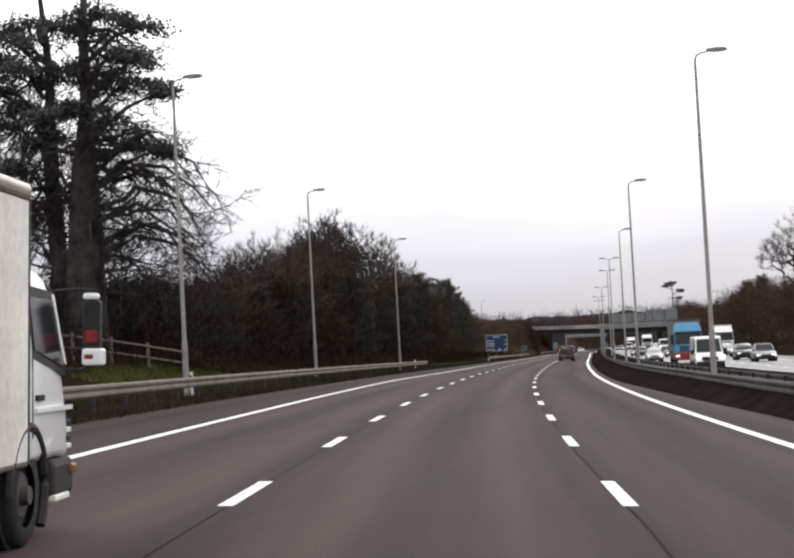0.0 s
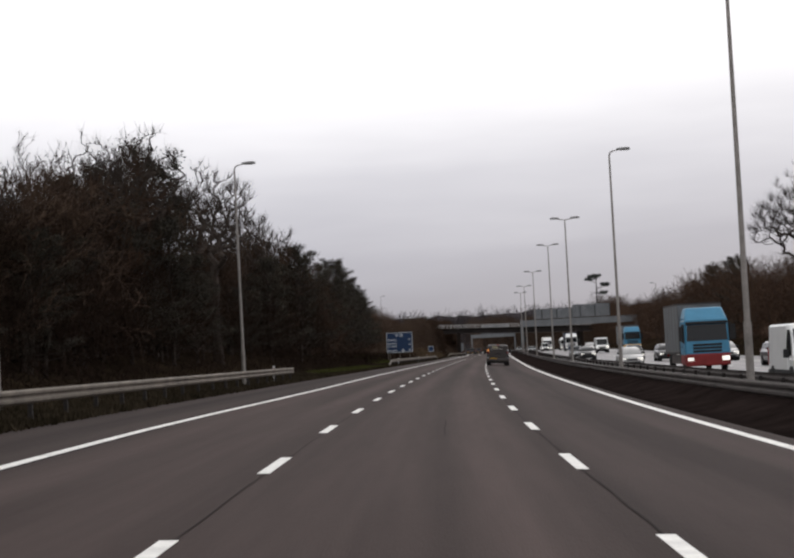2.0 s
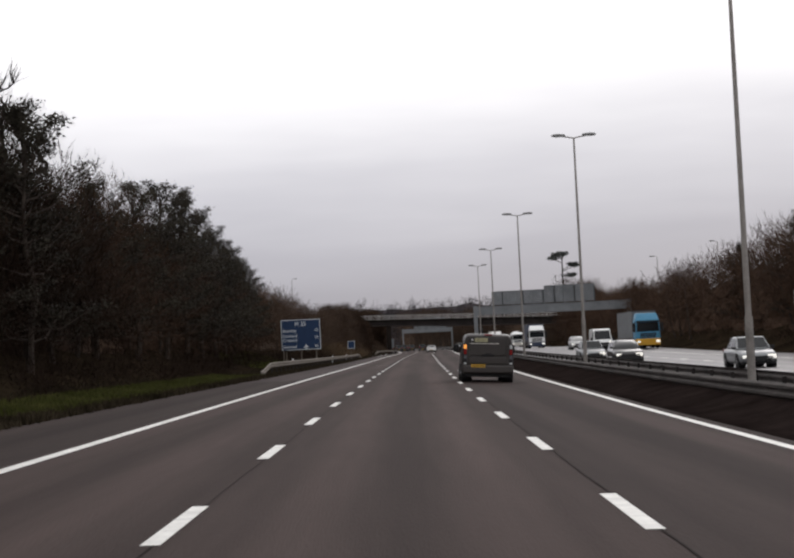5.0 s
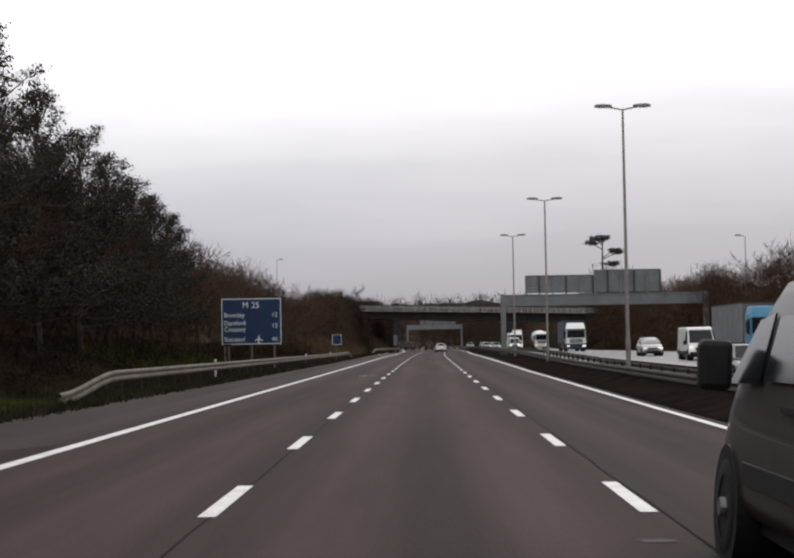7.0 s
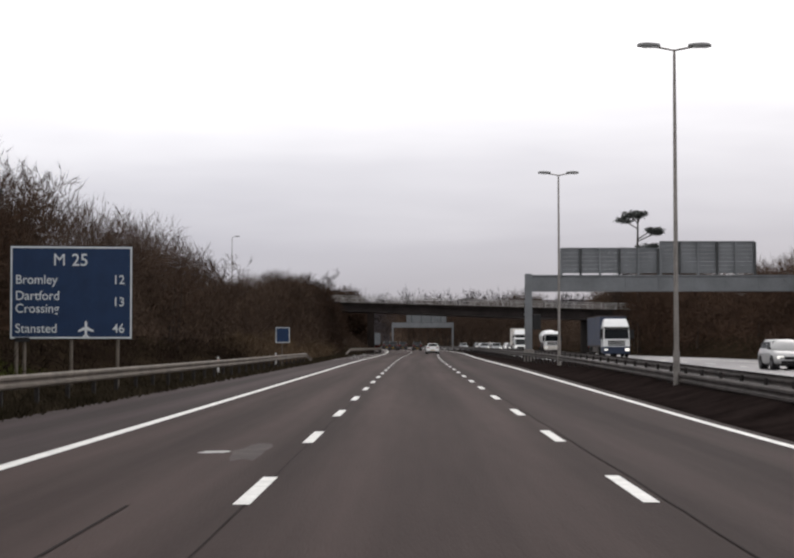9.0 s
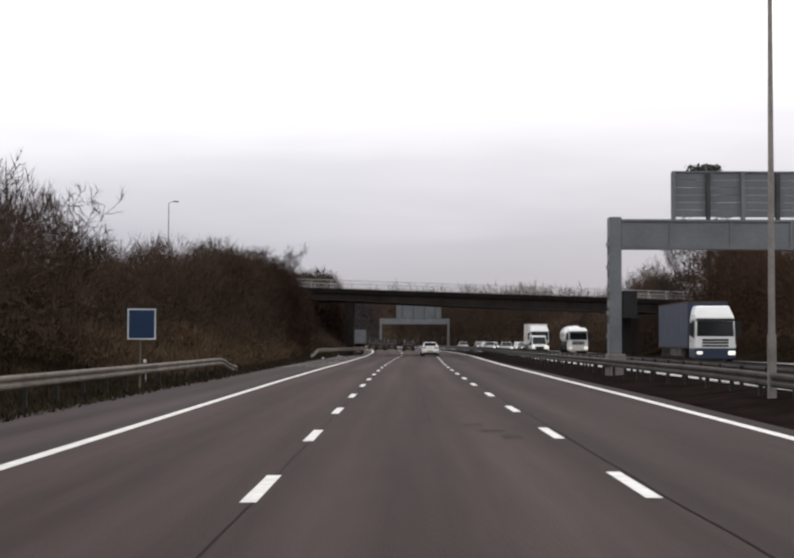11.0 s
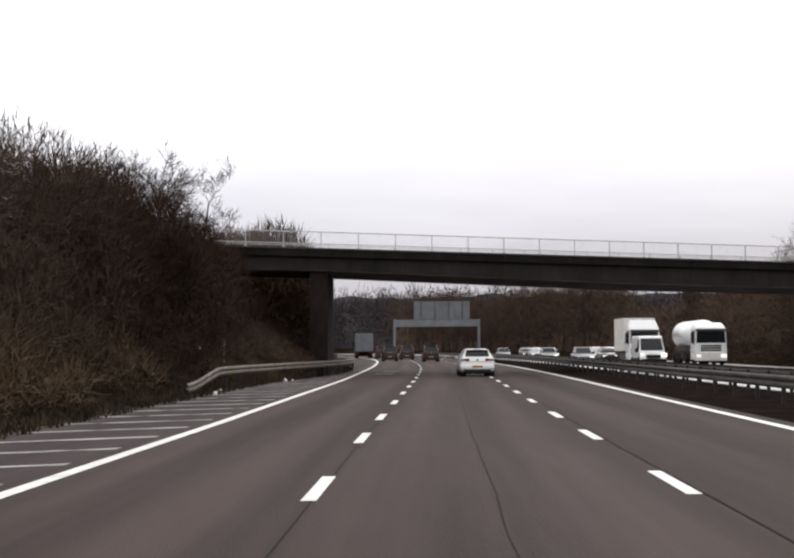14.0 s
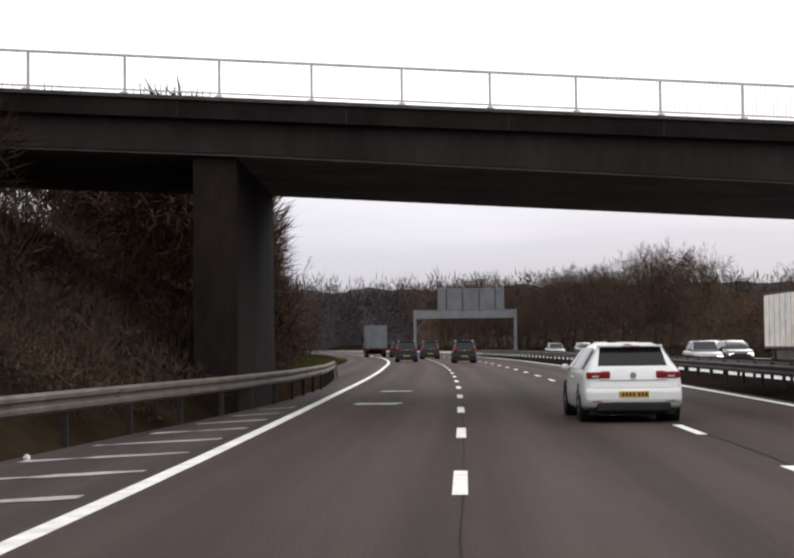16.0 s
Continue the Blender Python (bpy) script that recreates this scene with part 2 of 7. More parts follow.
M_NAVY = mat("navy_curtain", (0.035, 0.048, 0.085), rough=0.6, var=0.2, scale=1.0)
M_GREYBOX = mat("grey_trailer_curtain", (0.13, 0.14, 0.15), rough=0.6, var=0.2, scale=1.0)
M_RUSTLENS = mat("dull_orange_lens", (0.22, 0.075, 0.025), rough=0.35, var=0.25, scale=9.0)
M_LABEL = mat("cream_label", (0.42, 0.40, 0.24), rough=0.5, var=0.1, scale=9.0)
M_LENSGREY = mat("grey_lens", (0.10, 0.10, 0.11), rough=0.3, var=0.2, scale=9.0)
M_YELLOW = mat("yellow_panel", (0.55, 0.30, 0.03), rough=0.5, var=0.15, scale=2.0)
M_PLATE = mat("yellow_plate", (0.62, 0.36, 0.03), rough=0.5, var=0.1, scale=6.0)
M_RED = mat("red_lens", (0.22, 0.010, 0.009), rough=0.25, var=0.15, scale=9.0)
M_BRAKE = glow("lit_brake_lamp", (0.9, 0.07, 0.03), 0.8)
M_AMBER = glow("lit_indicator", (1.0, 0.38, 0.07), 1.0)
M_HEAD = glow("lit_headlamp", (1.0, 0.98, 0.90), 0.9)
M_HEAD_OFF = mat("headlamp_glass", (0.45, 0.46, 0.47), rough=0.15, var=0.2, scale=9.0)
M_REDPAINT = mat("red_chassis_and_reflection", (0.20, 0.02, 0.02), rough=0.5, var=0.2, scale=2.0)

# ---- geometry helpers ----
KY = [-78.75, -26.25, 17.5, 52.5, 87.5, 122.5, 175, 227.5, 280, 332.5, 385, 437.5, 481.25, 525, 577.5, 647.5, 752.5, 918.75, 1225]
KX = [3.101, -0.749, -3.373, -4.74, -5.374, -5.369, -4.851, -3.98, -2.972, -1.949, -0.746, 0.877, 2.006, 2.443, 1.743, -2.194, -14.007, -48.132, -166.257]


def _spline():
    k, v = np.array(KY, float), np.array(KX, float)
    n, h = len(k), np.diff(k)
    a, b = np.eye(n), np.zeros(n)
    for i in range(1, n - 1):
        a[i, i - 1:i + 2] = [h[i - 1], 2 * (h[i - 1] + h[i]), h[i]]
        b[i] = 6 * ((v[i + 1] - v[i]) / h[i] - (v[i] - v[i - 1]) / h[i - 1])
    return k, v, h, np.linalg.solve(a, b)


_K, _V, _H, _M = _spline()


def gx(y):
    """The line between lane one and lane two: its x at y."""
    y = np.asarray(y, float)
    i = np.clip(np.searchsorted(_K, y) - 1, 0, len(_K) - 2)
    a, c = (_K[i + 1] - y) / _H[i], (y - _K[i]) / _H[i]
    r = a * _V[i] + c * _V[i + 1] + ((a ** 3 - a) * _M[i] + (c ** 3 - c) * _M[i + 1]) * _H[i] ** 2 / 6
    r = np.where(y > 1225, _V[-1] - (y - 1225) * 0.42, r)
    return np.where(y < -78.75, _V[0] + (-78.75 - y) * 0.08, r)


FALL_Y = [-87.5, 0, 53.38, 93.62, 133.88, 160.12, 186.38, 212.62, 238, 276.5, 316.75, 357.88, 397.25, 423.5, 490]
FALL_E = [2.8, 2.74, 2.38, 1.94, 1.39, 1.03, 0.73, 0.46, 0.18, -0.23, -0.61, -0.68, -0.34, -0.10, 0.0]


def rz(y, d):
    """Height of the banked carriageways at y, d metres right of the lane line."""
    e = np.interp(y, FALL_Y, FALL_E)
    k = np.interp(y, [60, 110, 170, 270, 330], [0.0, 0.025, 0.05, 0.05, 0.0])
    return -np.tan(np.radians(e)) * (np.clip(d, -9.0, 14.5) - 1.8) - k * np.clip(d - 3.7, 0.0, 5.8)


def at(y, d, z=0.0):
    return Vector((float(gx(y)) + d, y, float(rz(y, d)) + z))


def heading(y):
    return math.degrees(math.atan2(-(float(gx(y + 2)) - float(gx(y - 2))), 4.0))


def mesh_ob(name, verts, faces, material, parent=None, label="", smooth=False):
    me = bpy.data.meshes.new(name)
    me.from_pydata([tuple(v) for v in verts], [], faces)
    me.update()
    for m in (material if isinstance(material, (list, tuple)) else [material]):
        me.materials.append(m)
    if smooth:
        me.polygons.foreach_set("use_smooth", [True] * len(me.polygons))
    ob = new(name, me)
    ob.parent = parent
    if label:
        ob["label"] = label
    return ob


def part(name, bm, material, parent=None, label="", smooth=False):
    me = bpy.data.meshes.new(name)
    bm.normal_update()
    bm.to_mesh(me)
    bm.free()
    me.materials.append(material)
    if smooth:
        me.polygons.foreach_set("use_smooth", [True] * len(me.polygons))
    ob = new(name, me)
    ob.parent = parent
    if label:
        ob["label"] = label
    return ob


def box(bm, x0, x1, y0, y1, z0, z1, bevel=0.0, m=None):
    r = bmesh.ops.create_cube(bm, size=1)
    vs = r["verts"]
    for v in vs:
        v.co = Vector((x0 + (v.co.x + 0.5) * (x1 - x0), y0 + (v.co.y + 0.5) * (y1 - y0), z0 + (v.co.z + 0.5) * (z1 - z0)))
    if bevel:
        es = list({e for v in vs for e in v.link_edges})
        out = bmesh.ops.bevel(bm, geom=es, offset=bevel, segments=2, affect="EDGES", profile=0.5)
        vs = list({v for f in out["faces"] for v in f.verts} | {v for v in vs if v.is_valid})
    if m is not None:
        bmesh.ops.transform(bm, matrix=m, verts=vs)
    return vs


def cyl(bm, p, q, r0, r1=None, n=12):
    p, q = Vector(p), Vector(q)
    r1 = r0 if r1 is None else r1
    m = Matrix.Translation((p + q) / 2) @ (q - p).to_track_quat("Z", "Y").to_matrix().to_4x4()
    bmesh.ops.create_cone(bm, cap_ends=True, segments=n, radius1=r0, radius2=r1, depth=(q - p).length, matrix=m)


def tube(bm, pts, radii, n=8):
    """A round tube through points."""
    rings = []
    for i, p in enumerate(pts):
        p = Vector(p)
        a = Vector(pts[max(0, i - 1)])
        b = Vector(pts[min(len(pts) - 1, i + 1)])
        q = (b - a).to_track_quat("Z", "Y").to_matrix()
        rings.append([bm.verts.new(p + q @ Vector((math.cos(2 * math.pi * k / n) * radii[i], math.sin(2 * math.pi * k / n) * radii[i], 0))) for k in range(n)])
    for r0, r1 in zip(rings, rings[1:]):
        for k in range(n):
            bm.faces.new((r0[k], r0[(k + 1) % n], r1[(k + 1) % n], r1[k]))
    bm.faces.new(rings[0][::-1])
    bm.faces.new(rings[-1])


def sweep(bm, ring, ys, dz_of, closed=True, shift=None):
    """A profile of (d, z) points swept along the road at offsets d; dz_of(y) lifts it."""
    rows = []
    for y in ys:
        x, lift = float(gx(y)) + (shift(y) if shift else 0.0), dz_of(y)
        rows.append([bm.verts.new((x + d, y, lift + z)) for d, z in ring])
    n = len(ring)
    for a, b in zip(rows, rows[1:]):
        for k in range(n if closed else n - 1):
            bm.faces.new((a[k], a[(k + 1) % n], b[(k + 1) % n], b[k]))
    if closed:
        bm.faces.new(rows[0][::-1])
        bm.faces.new(rows[-1])


def strip(name, d0, d1, y0, y1, lift, material, step=6.0, cols=3, thick=0.0):
    """A band of ground along the road, d0 and d1 numbers or functions of y, with a uv in metres."""
    ys = np.arange(y0, y1 + step, step)
    verts, faces, uvs = [], [], []
    for y in ys:
        a = d0(y) if callable(d0) else d0
        b = d1(y) if callable(d1) else d1
        for k in range(cols + 1):
            d = a + (b - a) * k / cols
            p = at(y, d, lift)
            verts.append(p)
            uvs.append((d, y))
    for i in range(len(ys) - 1):
        for k in range(cols):
            o = i * (cols + 1) + k
            faces.append((o, o + 1, o + cols + 2, o + cols + 1))
    ob = mesh_ob(name, verts, faces, material)
    lay = ob.data.uv_layers.new(name="uv")
    for loop in ob.data.loops:
        lay.data[loop.index].uv = uvs[loop.vertex_index]
    return ob

# ---- the ground: one sheet out to the horizon ----


def smooth01(t):
    t = np.clip(t, 0.0, 1.0)
    return t * t * (3 - 2 * t)


BANK_L = ([-131.25, 35, 61.25, 96.25, 175, 280, 350, 385, 428.75, 455, 476.88, 498.75, 542.5, 612.5],
          [1.05, 1.4, 1.93, 2.27, 2.8, 2.45, 2.62, 3.68, 5.6, 6.04, 6.04, 4.81, 2.8, 1.75])
BANK_R = ([-131.25, 52.5, 175, 288.75, 367.5, 428.75, 459.38, 485.62, 525, 612.5],
          [1.75, 2.19, 2.62, 2.62, 3.06, 4.73, 5.42, 5.25, 3.06, 1.75])


def ground_z(y, d):
    """Height of the natural ground: verges, banks on both sides, fields beyond."""
    z = float(rz(y, d)) - 0.10
    foot = -float(np.interp(y, [411.25, 433.12, 448, 479.5, 494.38, 525], [8, 7.34, 5.59, 5.42, 6.56, 9.18]))
    if d < foot:
        span = float(np.interp(y, [402.5, 437.5, 490, 525], [11.38, 9.19, 9.19, 11.38]))
        t = min((foot - d) / span, 1.0)
        near = float(np.interp(y, [411.25, 441.88, 485.62, 516.25], [0, 1, 1, 0]))
        z += float(np.interp(y, *BANK_L)) * (near * t + (1 - near) * float(smooth01(t))) + 0.12
    elif d > 27.4:
        z += float(np.interp(y, *BANK_R)) * float(smooth01((d - 27.4) / 10.5)) + 0.05
    if abs(d) > 60:
        z += (abs(d) - 60) * 0.03
    z += 0.25 * noise.noise((d * 0.11, y * 0.09, 0.3)) * (1.0 if d < -10.5 or d > 29 else 0.0)
    return z


def build_ground():
    ys = [-400, -250] + list(range(-150, 720, 8)) + [740, 770, 800, 840, 900, 980, 1080, 1200, 1400, 1700, 2200, 3000, 4600]
    ds = [-2500, -1200, -600, -300, -160, -100, -70, -50, -40, -34, -29, -25, -22, -19.5, -17.5, -15.5, -14, -12.5, -11.2, -10.2, -9.2, -8.6, -8.0, -7.4, -6.8, -6.2, -5.4, -4, 0, 4, 8, 10.8, 14, 20, 25, 27.4, 29, 31, 32.5, 34, 36, 38, 40.5, 43, 47, 55, 70, 100, 160, 300, 600, 1200, 2500]
    verts = [(float(gx(y)) * (1 if abs(d) < 200 else 0.5) + d, y, ground_z(y, d)) for y in ys for d in ds]
    n = len(ds)
    faces = [(i * n + k, i * n + k + 1, (i + 1) * n + k + 1, (i + 1) * n + k) for i in range(len(ys) - 1) for k in range(n - 1)]
    ob = mesh_ob("ground", verts, faces, M_GROUND, smooth=True)
    return tagged(ob, "brown leaf-littered winter ground with wooded banks", "ground", kind="structure")


build_ground()
tagged(strip("median", 7.5, 9.0, -120, 760, 0.015, M_DIRT, cols=2), "dark dirty strip at the edge of the median", "median", kind="structure")


def median_bank():
    """A long earth hump under the rails: high where it hides the posts, low towards the bridge."""
    verts, faces = [], []
    prof = [(7.62, -0.2, 0), (7.62, 0.012, 0), (8.1, 0.03, 0.06), (8.7, 0.04, 0.22), (9.1, 0.04, 0.36), (9.5, 0.06, 0.42), (10.1, 0.10, 0.44), (10.7, 0.06, 0.40), (11.3, 0.02, 0.12), (11.8, 0.0, 0.0), (11.8, -0.2, 0)]
    n = len(prof)
    for i, y in enumerate(np.arange(-120, 761, 3.0)):
        f = float(np.interp(y, [297.5, 345.62, 612.5], [1, 0, 0]))
        for d, a, b in prof:
            bump = 0.10 * noise.noise((y * 0.21, d * 0.9, 6.0)) * (1.0 if b > 0.1 else 0.0) * (0.3 + f)
            e = float(np.interp(y, [35, 74.4], [1.0, 0.0])) * max(0.0, (9.2 - d) / 1.6) if d < 9.2 else 0.0
            verts.append(at(y, d + e * 0.98, a + b * f + bump))
        if i:
            o = (i - 1) * n
            faces += [(o + k, o + k + 1, o + n + k + 1, o + n + k) for k in range(n - 1)]
    return mesh_ob("median_bank", verts, faces, M_DIRT, smooth=True)


tagged(median_bank(), "dark dirty strip between the two carriageways", "median", kind="structure")

# ---- the carriageways ----


def shoulder_edge(y):
    return float(np.interp(y, [-130, 100, 140, 190, 230, 265, 362, 433, 446, 457, 465, 477, 494, 529, 569], [-6.3, -6.3, -6.6, -6.6, -6.3, -6.15, -6.4, -6.4, -5.7, -4.9, -4.55, -4.55, -5.2, -7.4, -8.8]))


tagged(strip("verge", -9.1, lambda y: shoulder_edge(y) + 0.06, -120, 427, 0.033, M_GRASS, cols=4), "dull grassy verge under the crash barrier", "verge", kind="structure")
tagged(strip("road", -3.35, 3.72, -120, 1500, 0.04, M_ROAD, cols=4), "worn grey-brown asphalt of the slow and middle lanes", "road", kind="structure")
tagged(strip("road", 3.72, lambda y: 7.55 + float(np.interp(y, [35, 74.4], [1.0, 0.0])), -120, 1500, 0.04, M_ROAD_FAST, cols=3), "darker asphalt of the fast lane beyond the tar joint", "road", kind="structure")
tagged(strip("hard_shoulder", shoulder_edge, -3.35, -120, 208, 0.036, M_SHOULDER, cols=3), "darker asphalt hard shoulder beside the lanes", "road", kind="structure")
tagged(strip("hard_shoulder", shoulder_edge, -3.35, 208, 1500, 0.036, M_SHOULDER_PALE, cols=3), "grey asphalt hard shoulder beside the lanes", "road", kind="structure")
tagged(strip("opposite_road", 11.7, lambda y: float(np.interp(y, [380, 430, 490, 540], [27.2, 25.2, 25.2, 27.2])), -120, 1500, 0.04, M_ROAD_FAR, cols=6), "damp asphalt of the opposite carriageway, wet shine in its pale colour", "road", kind="structure")


def left_line(y):
    return float(np.interp(y, [0, 40, 62, 74, 84, 92, 104, 118, 196, 262.5, 350, 402.5, 441.88, 472.5, 525], [-3.35, -3.34, -3.45, -3.54, -3.56, -3.46, -3.25, -3.14, -3.14, -3.15, -3.25, -3.08, -3.25, -3.6, -3.9]))


def right_line(y):
    return float(np.interp(y, [18, 60, 112, 170, 205, 260, 300, 330, 352, 437], [6.98, 6.97, 7.13, 7.13, 7.15, 7.18, 7.05, 6.95, 6.97, 7.15]))


def line_strip(name, d, w, y0, y1, label, step=4.0, lift=0.046):
    line = d if callable(d) else (lambda y: d)
    return tagged(strip(name, lambda y: line(y) - w / 2, lambda y: line(y) + w / 2, y0, y1, lift, M_PAINT, step=step, cols=1), label, "road marking", kind="structure")


line_strip("edge_line_left", left_line, 0.21, -120, 1300, "solid white edge line along the hard shoulder")
line_strip("edge_line_right", right_line, 0.21, -120, 1300, "solid white edge line beside the median")
line_strip("opposite_edge_line", 12.1, 0.2, -120, 1300, "solid white edge line of the opposite carriageway")
line_strip("opposite_edge_line", 23.6, 0.2, -120, 1300, "solid white edge line of the opposite carriageway")

# dashes: where each one begins along the road
DASH_I = [-3, 0, 1, 2, 3, 4, 5, 6, 7, 10, 11, 12, 20, 21, 22, 26, 27, 28, 33, 34, 35, 36, 37, 38, 42, 43, 44, 47, 48, 60, 85]
DASH_Y = [-13.0, 15.0, 24.5, 33.7, 43.5, 52.7, 62.8, 72.4, 81.9, 109.6, 118.7, 127.5, 200.0, 208.5, 217.3, 252.4, 261.1, 269.4, 313.3, 322.1, 331.3, 341.3, 350.0, 358.9, 395.6, 403.4, 412.5, 438.8, 448.0, 556.0, 781.0]


def dash_mesh():
    bm = bmesh.new()
    box(bm, -0.075, 0.075, -0.05, 2.8, 0.0, 0.006, bevel=0.002)
    me = bpy.data.meshes.new("lane_dash")
    bm.to_mesh(me)
    bm.free()
    me.materials.append(M_PAINT)
    return me


def lane_dashes(d, first, last, shift, group, side=lambda y: 0.0):
    me = dash_mesh()
    for i in range(first, last):
        y = float(np.interp(i, DASH_I, DASH_Y))
        y += shift(y) if callable(shift) else shift
        ob = new("lane_dash", me)
        p = at(y, d + side(y), 0.043)
        slope = -math.degrees(math.atan(math.tan(radians(float(np.interp(y, FALL_Y, FALL_E))))))
        ob.matrix_basis = pose(p.x, p.y, p.z, 0, -slope, heading(y + 1.3))
        tagged(ob, "short white painted lane dash on asphalt", "road marking", group)


lane_dashes(0.0, -3, 85, 0.0, "dashes between lanes one and two")
lane_dashes(3.67, -3, 85, 0.15, "dashes between lanes two and three", lambda y: float(np.interp(y, [15, 60, 120, 200, 260, 350, 450], [0.1, 0.07, 0.06, -0.07, -0.11, -0.07, -0.05])))
lane_dashes(15.7, 0, 75, 3.0, "dashes on the opposite carriageway")
lane_dashes(19.35, 0, 75, 3.0, "dashes on the opposite carriageway")


def hatching():
    """Chevron bars painted across the narrowing hard shoulder."""
    for k in range(25):
        y = 385 + k * 3.15
        a, b = shoulder_edge(y) + 0.25, left_line(y) - 0.35
        verts, faces, n = [], [], 9
        for i in range(n + 1):
            f = i / n
            d, v = a + (b - a) * f, y - 0.9 + 1.4 * f
            w = 0.19 + 0.10 * noise.noise((d * 1.7, y * 0.9, 4.0)) + 0.06 * noise.noise((d * 6.0, y * 2.0, 1.0))
            o = 0.06 * noise.noise((d * 2.3, y * 1.3, 8.0))
            if noise.noise((d * 2.6, y * 3.1, 2.0)) < -0.3:
                w *= 0.25
            verts += [at(v + o - w, d, 0.045), at(v + o + w, d, 0.045)]
            if i:
                faces.append((2 * i - 2, 2 * i, 2 * i + 1, 2 * i - 1))
        ob = mesh_ob("hatch_bar", verts, faces, M_HATCH)
        tagged(ob, "worn white hatch bar across the hard shoulder", "road marking", "hatching on the hard shoulder")


hatching()


def seam(name, d, y0, y1, w, wob, label, material=None, lift=0.047):
    ys = np.arange(y0, y1, 1.2)
    verts, faces = [], []
    for i, y in enumerate(ys):
        o = wob * noise.noise((y * 0.35, d, 2.0)) + wob * 0.6 * noise.noise((y * 1.4, d, 5.0))
        ww = w * (0.6 + 0.8 * abs(noise.noise((y * 0.8, d, 9.0))))
        verts += [at(y, d + o - ww / 2, lift), at(y, d + o + ww / 2, lift)]
        if i:
            faces.append((2 * i - 2, 2 * i - 1, 2 * i + 1, 2 * i))
    tagged(mesh_ob(name, verts, faces, material or M_TAR), label, "road seam", kind="structure")


seam("tar_seam", 0.03, -52, 612, 0.020, 0.03, "dark tar joint along the lane line")
seam("tar_seam", 3.72, -52, 612, 0.026, 0.04, "dark tar joint along the lane line")
seam("crack", 2.15, 80.5, 86.6, 0.02, 0.06, "thin dark crack in the asphalt")
seam("crack", 1.82, 318.0, 334.0, 0.016, 0.08, "thin dark crack in the asphalt")
seam("crack", 1.79, 339.0, 356.0, 0.011, 0.05, "thin dark crack in the asphalt")
seam("crack", 1.75, 381, 424, 0.013, 0.04, "thin dark crack in the asphalt")


def patch(y, d, w, l, material, label, seed):
    rnd = random.Random(seed)
    n = 14
    verts = []
    for k in range(n):
        a = 2 * math.pi * k / n
        c, s = math.cos(a), math.sin(a)
        q = 1.0 / max(abs(c), abs(s)) * (0.6 + 0.45 * rnd.random())
        verts.append(at(y + s * q * l / 2, d + c * q * w / 2, 0.0445))
    tagged(mesh_ob("road_patch", verts, [tuple(range(n))], material), label, "road patch", kind="structure")


patch(259.4, -0.62, 0.5, 3.6, M_PATCH, "pale repaired patch in lane one", 3)
patch(259.2, -1.07, 0.42, 0.5, M_HATCH, "scrap of old white paint in lane one", 5)
seam("crack", -0.95, 247.5, 252.5, 0.05, 0.12, "broken dark crack in lane one")
patch(226.5, 1.63, 0.3, 0.5, M_PATCH_DARK, "small dark stain in lane two", 21)
patch(462.6, -2.0, 1.25, 1.5, M_HATCH, "worn paint patch across lane one", 6)
patch(473.0, -1.95, 1.3, 1.2, M_HATCH, "worn paint patch across lane one", 7)
patch(198.19, 3.4, 0.3, 0.26, M_PATCH, "scuffed paint scrap on the lane line", 8)
for y, d, w, l, s in ((317.2, 2.5, 0.42, 1.3, 11), (315.5, 2.75, 0.5, 1.05, 9), (314.0, 2.95, 0.35, 1.4, 15), (316.1, 3.15, 0.22, 0.7, 17)):
    patch(y, d, w, l, M_PATCH_DARK, "dark irregular tar stain in lane two", s)

# ---- crash barriers ----
RAIL = [(0.0, 0.0), (0.05, 0.045), (0.05, 0.10), (0.0, 0.135), (0.0, 0.175), (0.05, 0.21), (0.05, 0.265), (0.0, 0.31), (-0.012, 0.31), (0.038, 0.262), (0.038, 0.213), (-0.012, 0.178), (-0.012, 0.132), (0.038, 0.098), (0.038, 0.047), (-0.012, 0.0)]


def barrier(name, d, y0, y1, side, top, steel, post_mat, label, ramp0=False, ramp1=False, spacing=3.2, bays=True):
    """A corrugated steel rail on posts; side +1 faces right, -1 faces left. ramp: the end bends down to the ground."""
    line = d if callable(d) else (lambda v: d)
    root = new(name)
    root.location = at(y0, line(y0))
    base = root.location.copy()

    def lift(y):
        f = 1.0
        if ramp0:
            f = min(f, (y - y0) / 7.0)
        if ramp1:
            f = min(f, (y1 - y) / 7.0)
        f = float(smooth01(max(f, 0.0)))
        return float(rz(y, line(y))) + (top - 0.31) * f + 0.06 * (1 - f)

    ends = np.arange(y0, y1 + 0.1, 24.0)
    ends[-1] = y1
    for a, b in zip(ends, ends[1:]):
        bm = bmesh.new()
        ys = list(np.arange(a, b, 1.2 if ((ramp0 and a == y0) or (ramp1 and b == y1)) else 4.0)) + [b]
        sweep(bm, [(side * u, z) for u, z in RAIL], ys, lift, shift=line)
        bmesh.ops.translate(bm, verts=bm.verts, vec=-base)
        bmesh.ops.recalc_face_normals(bm, faces=bm.faces)
        part("rail", bm, steel, root)
    pm = bmesh.new()
    box(pm, -0.05, 0.05, -0.04, 0.04, -0.35, top - 0.1, bevel=0.008)
    me = bpy.data.meshes.new("post")
    pm.to_mesh(me)
    pm.free()
    me.materials.append(post_mat)
    for y in np.arange(y0 + 1.6, y1, spacing):
        if lift(y) < float(rz(y, line(y))) + (top - 0.31) * 0.9:
            continue
        ob = new("post", me)
        ob.parent = root
        ob.location = at(y, line(y) - side * 0.09) - base
    tagged(root, label, "crash barrier", "crash barriers")
    return root


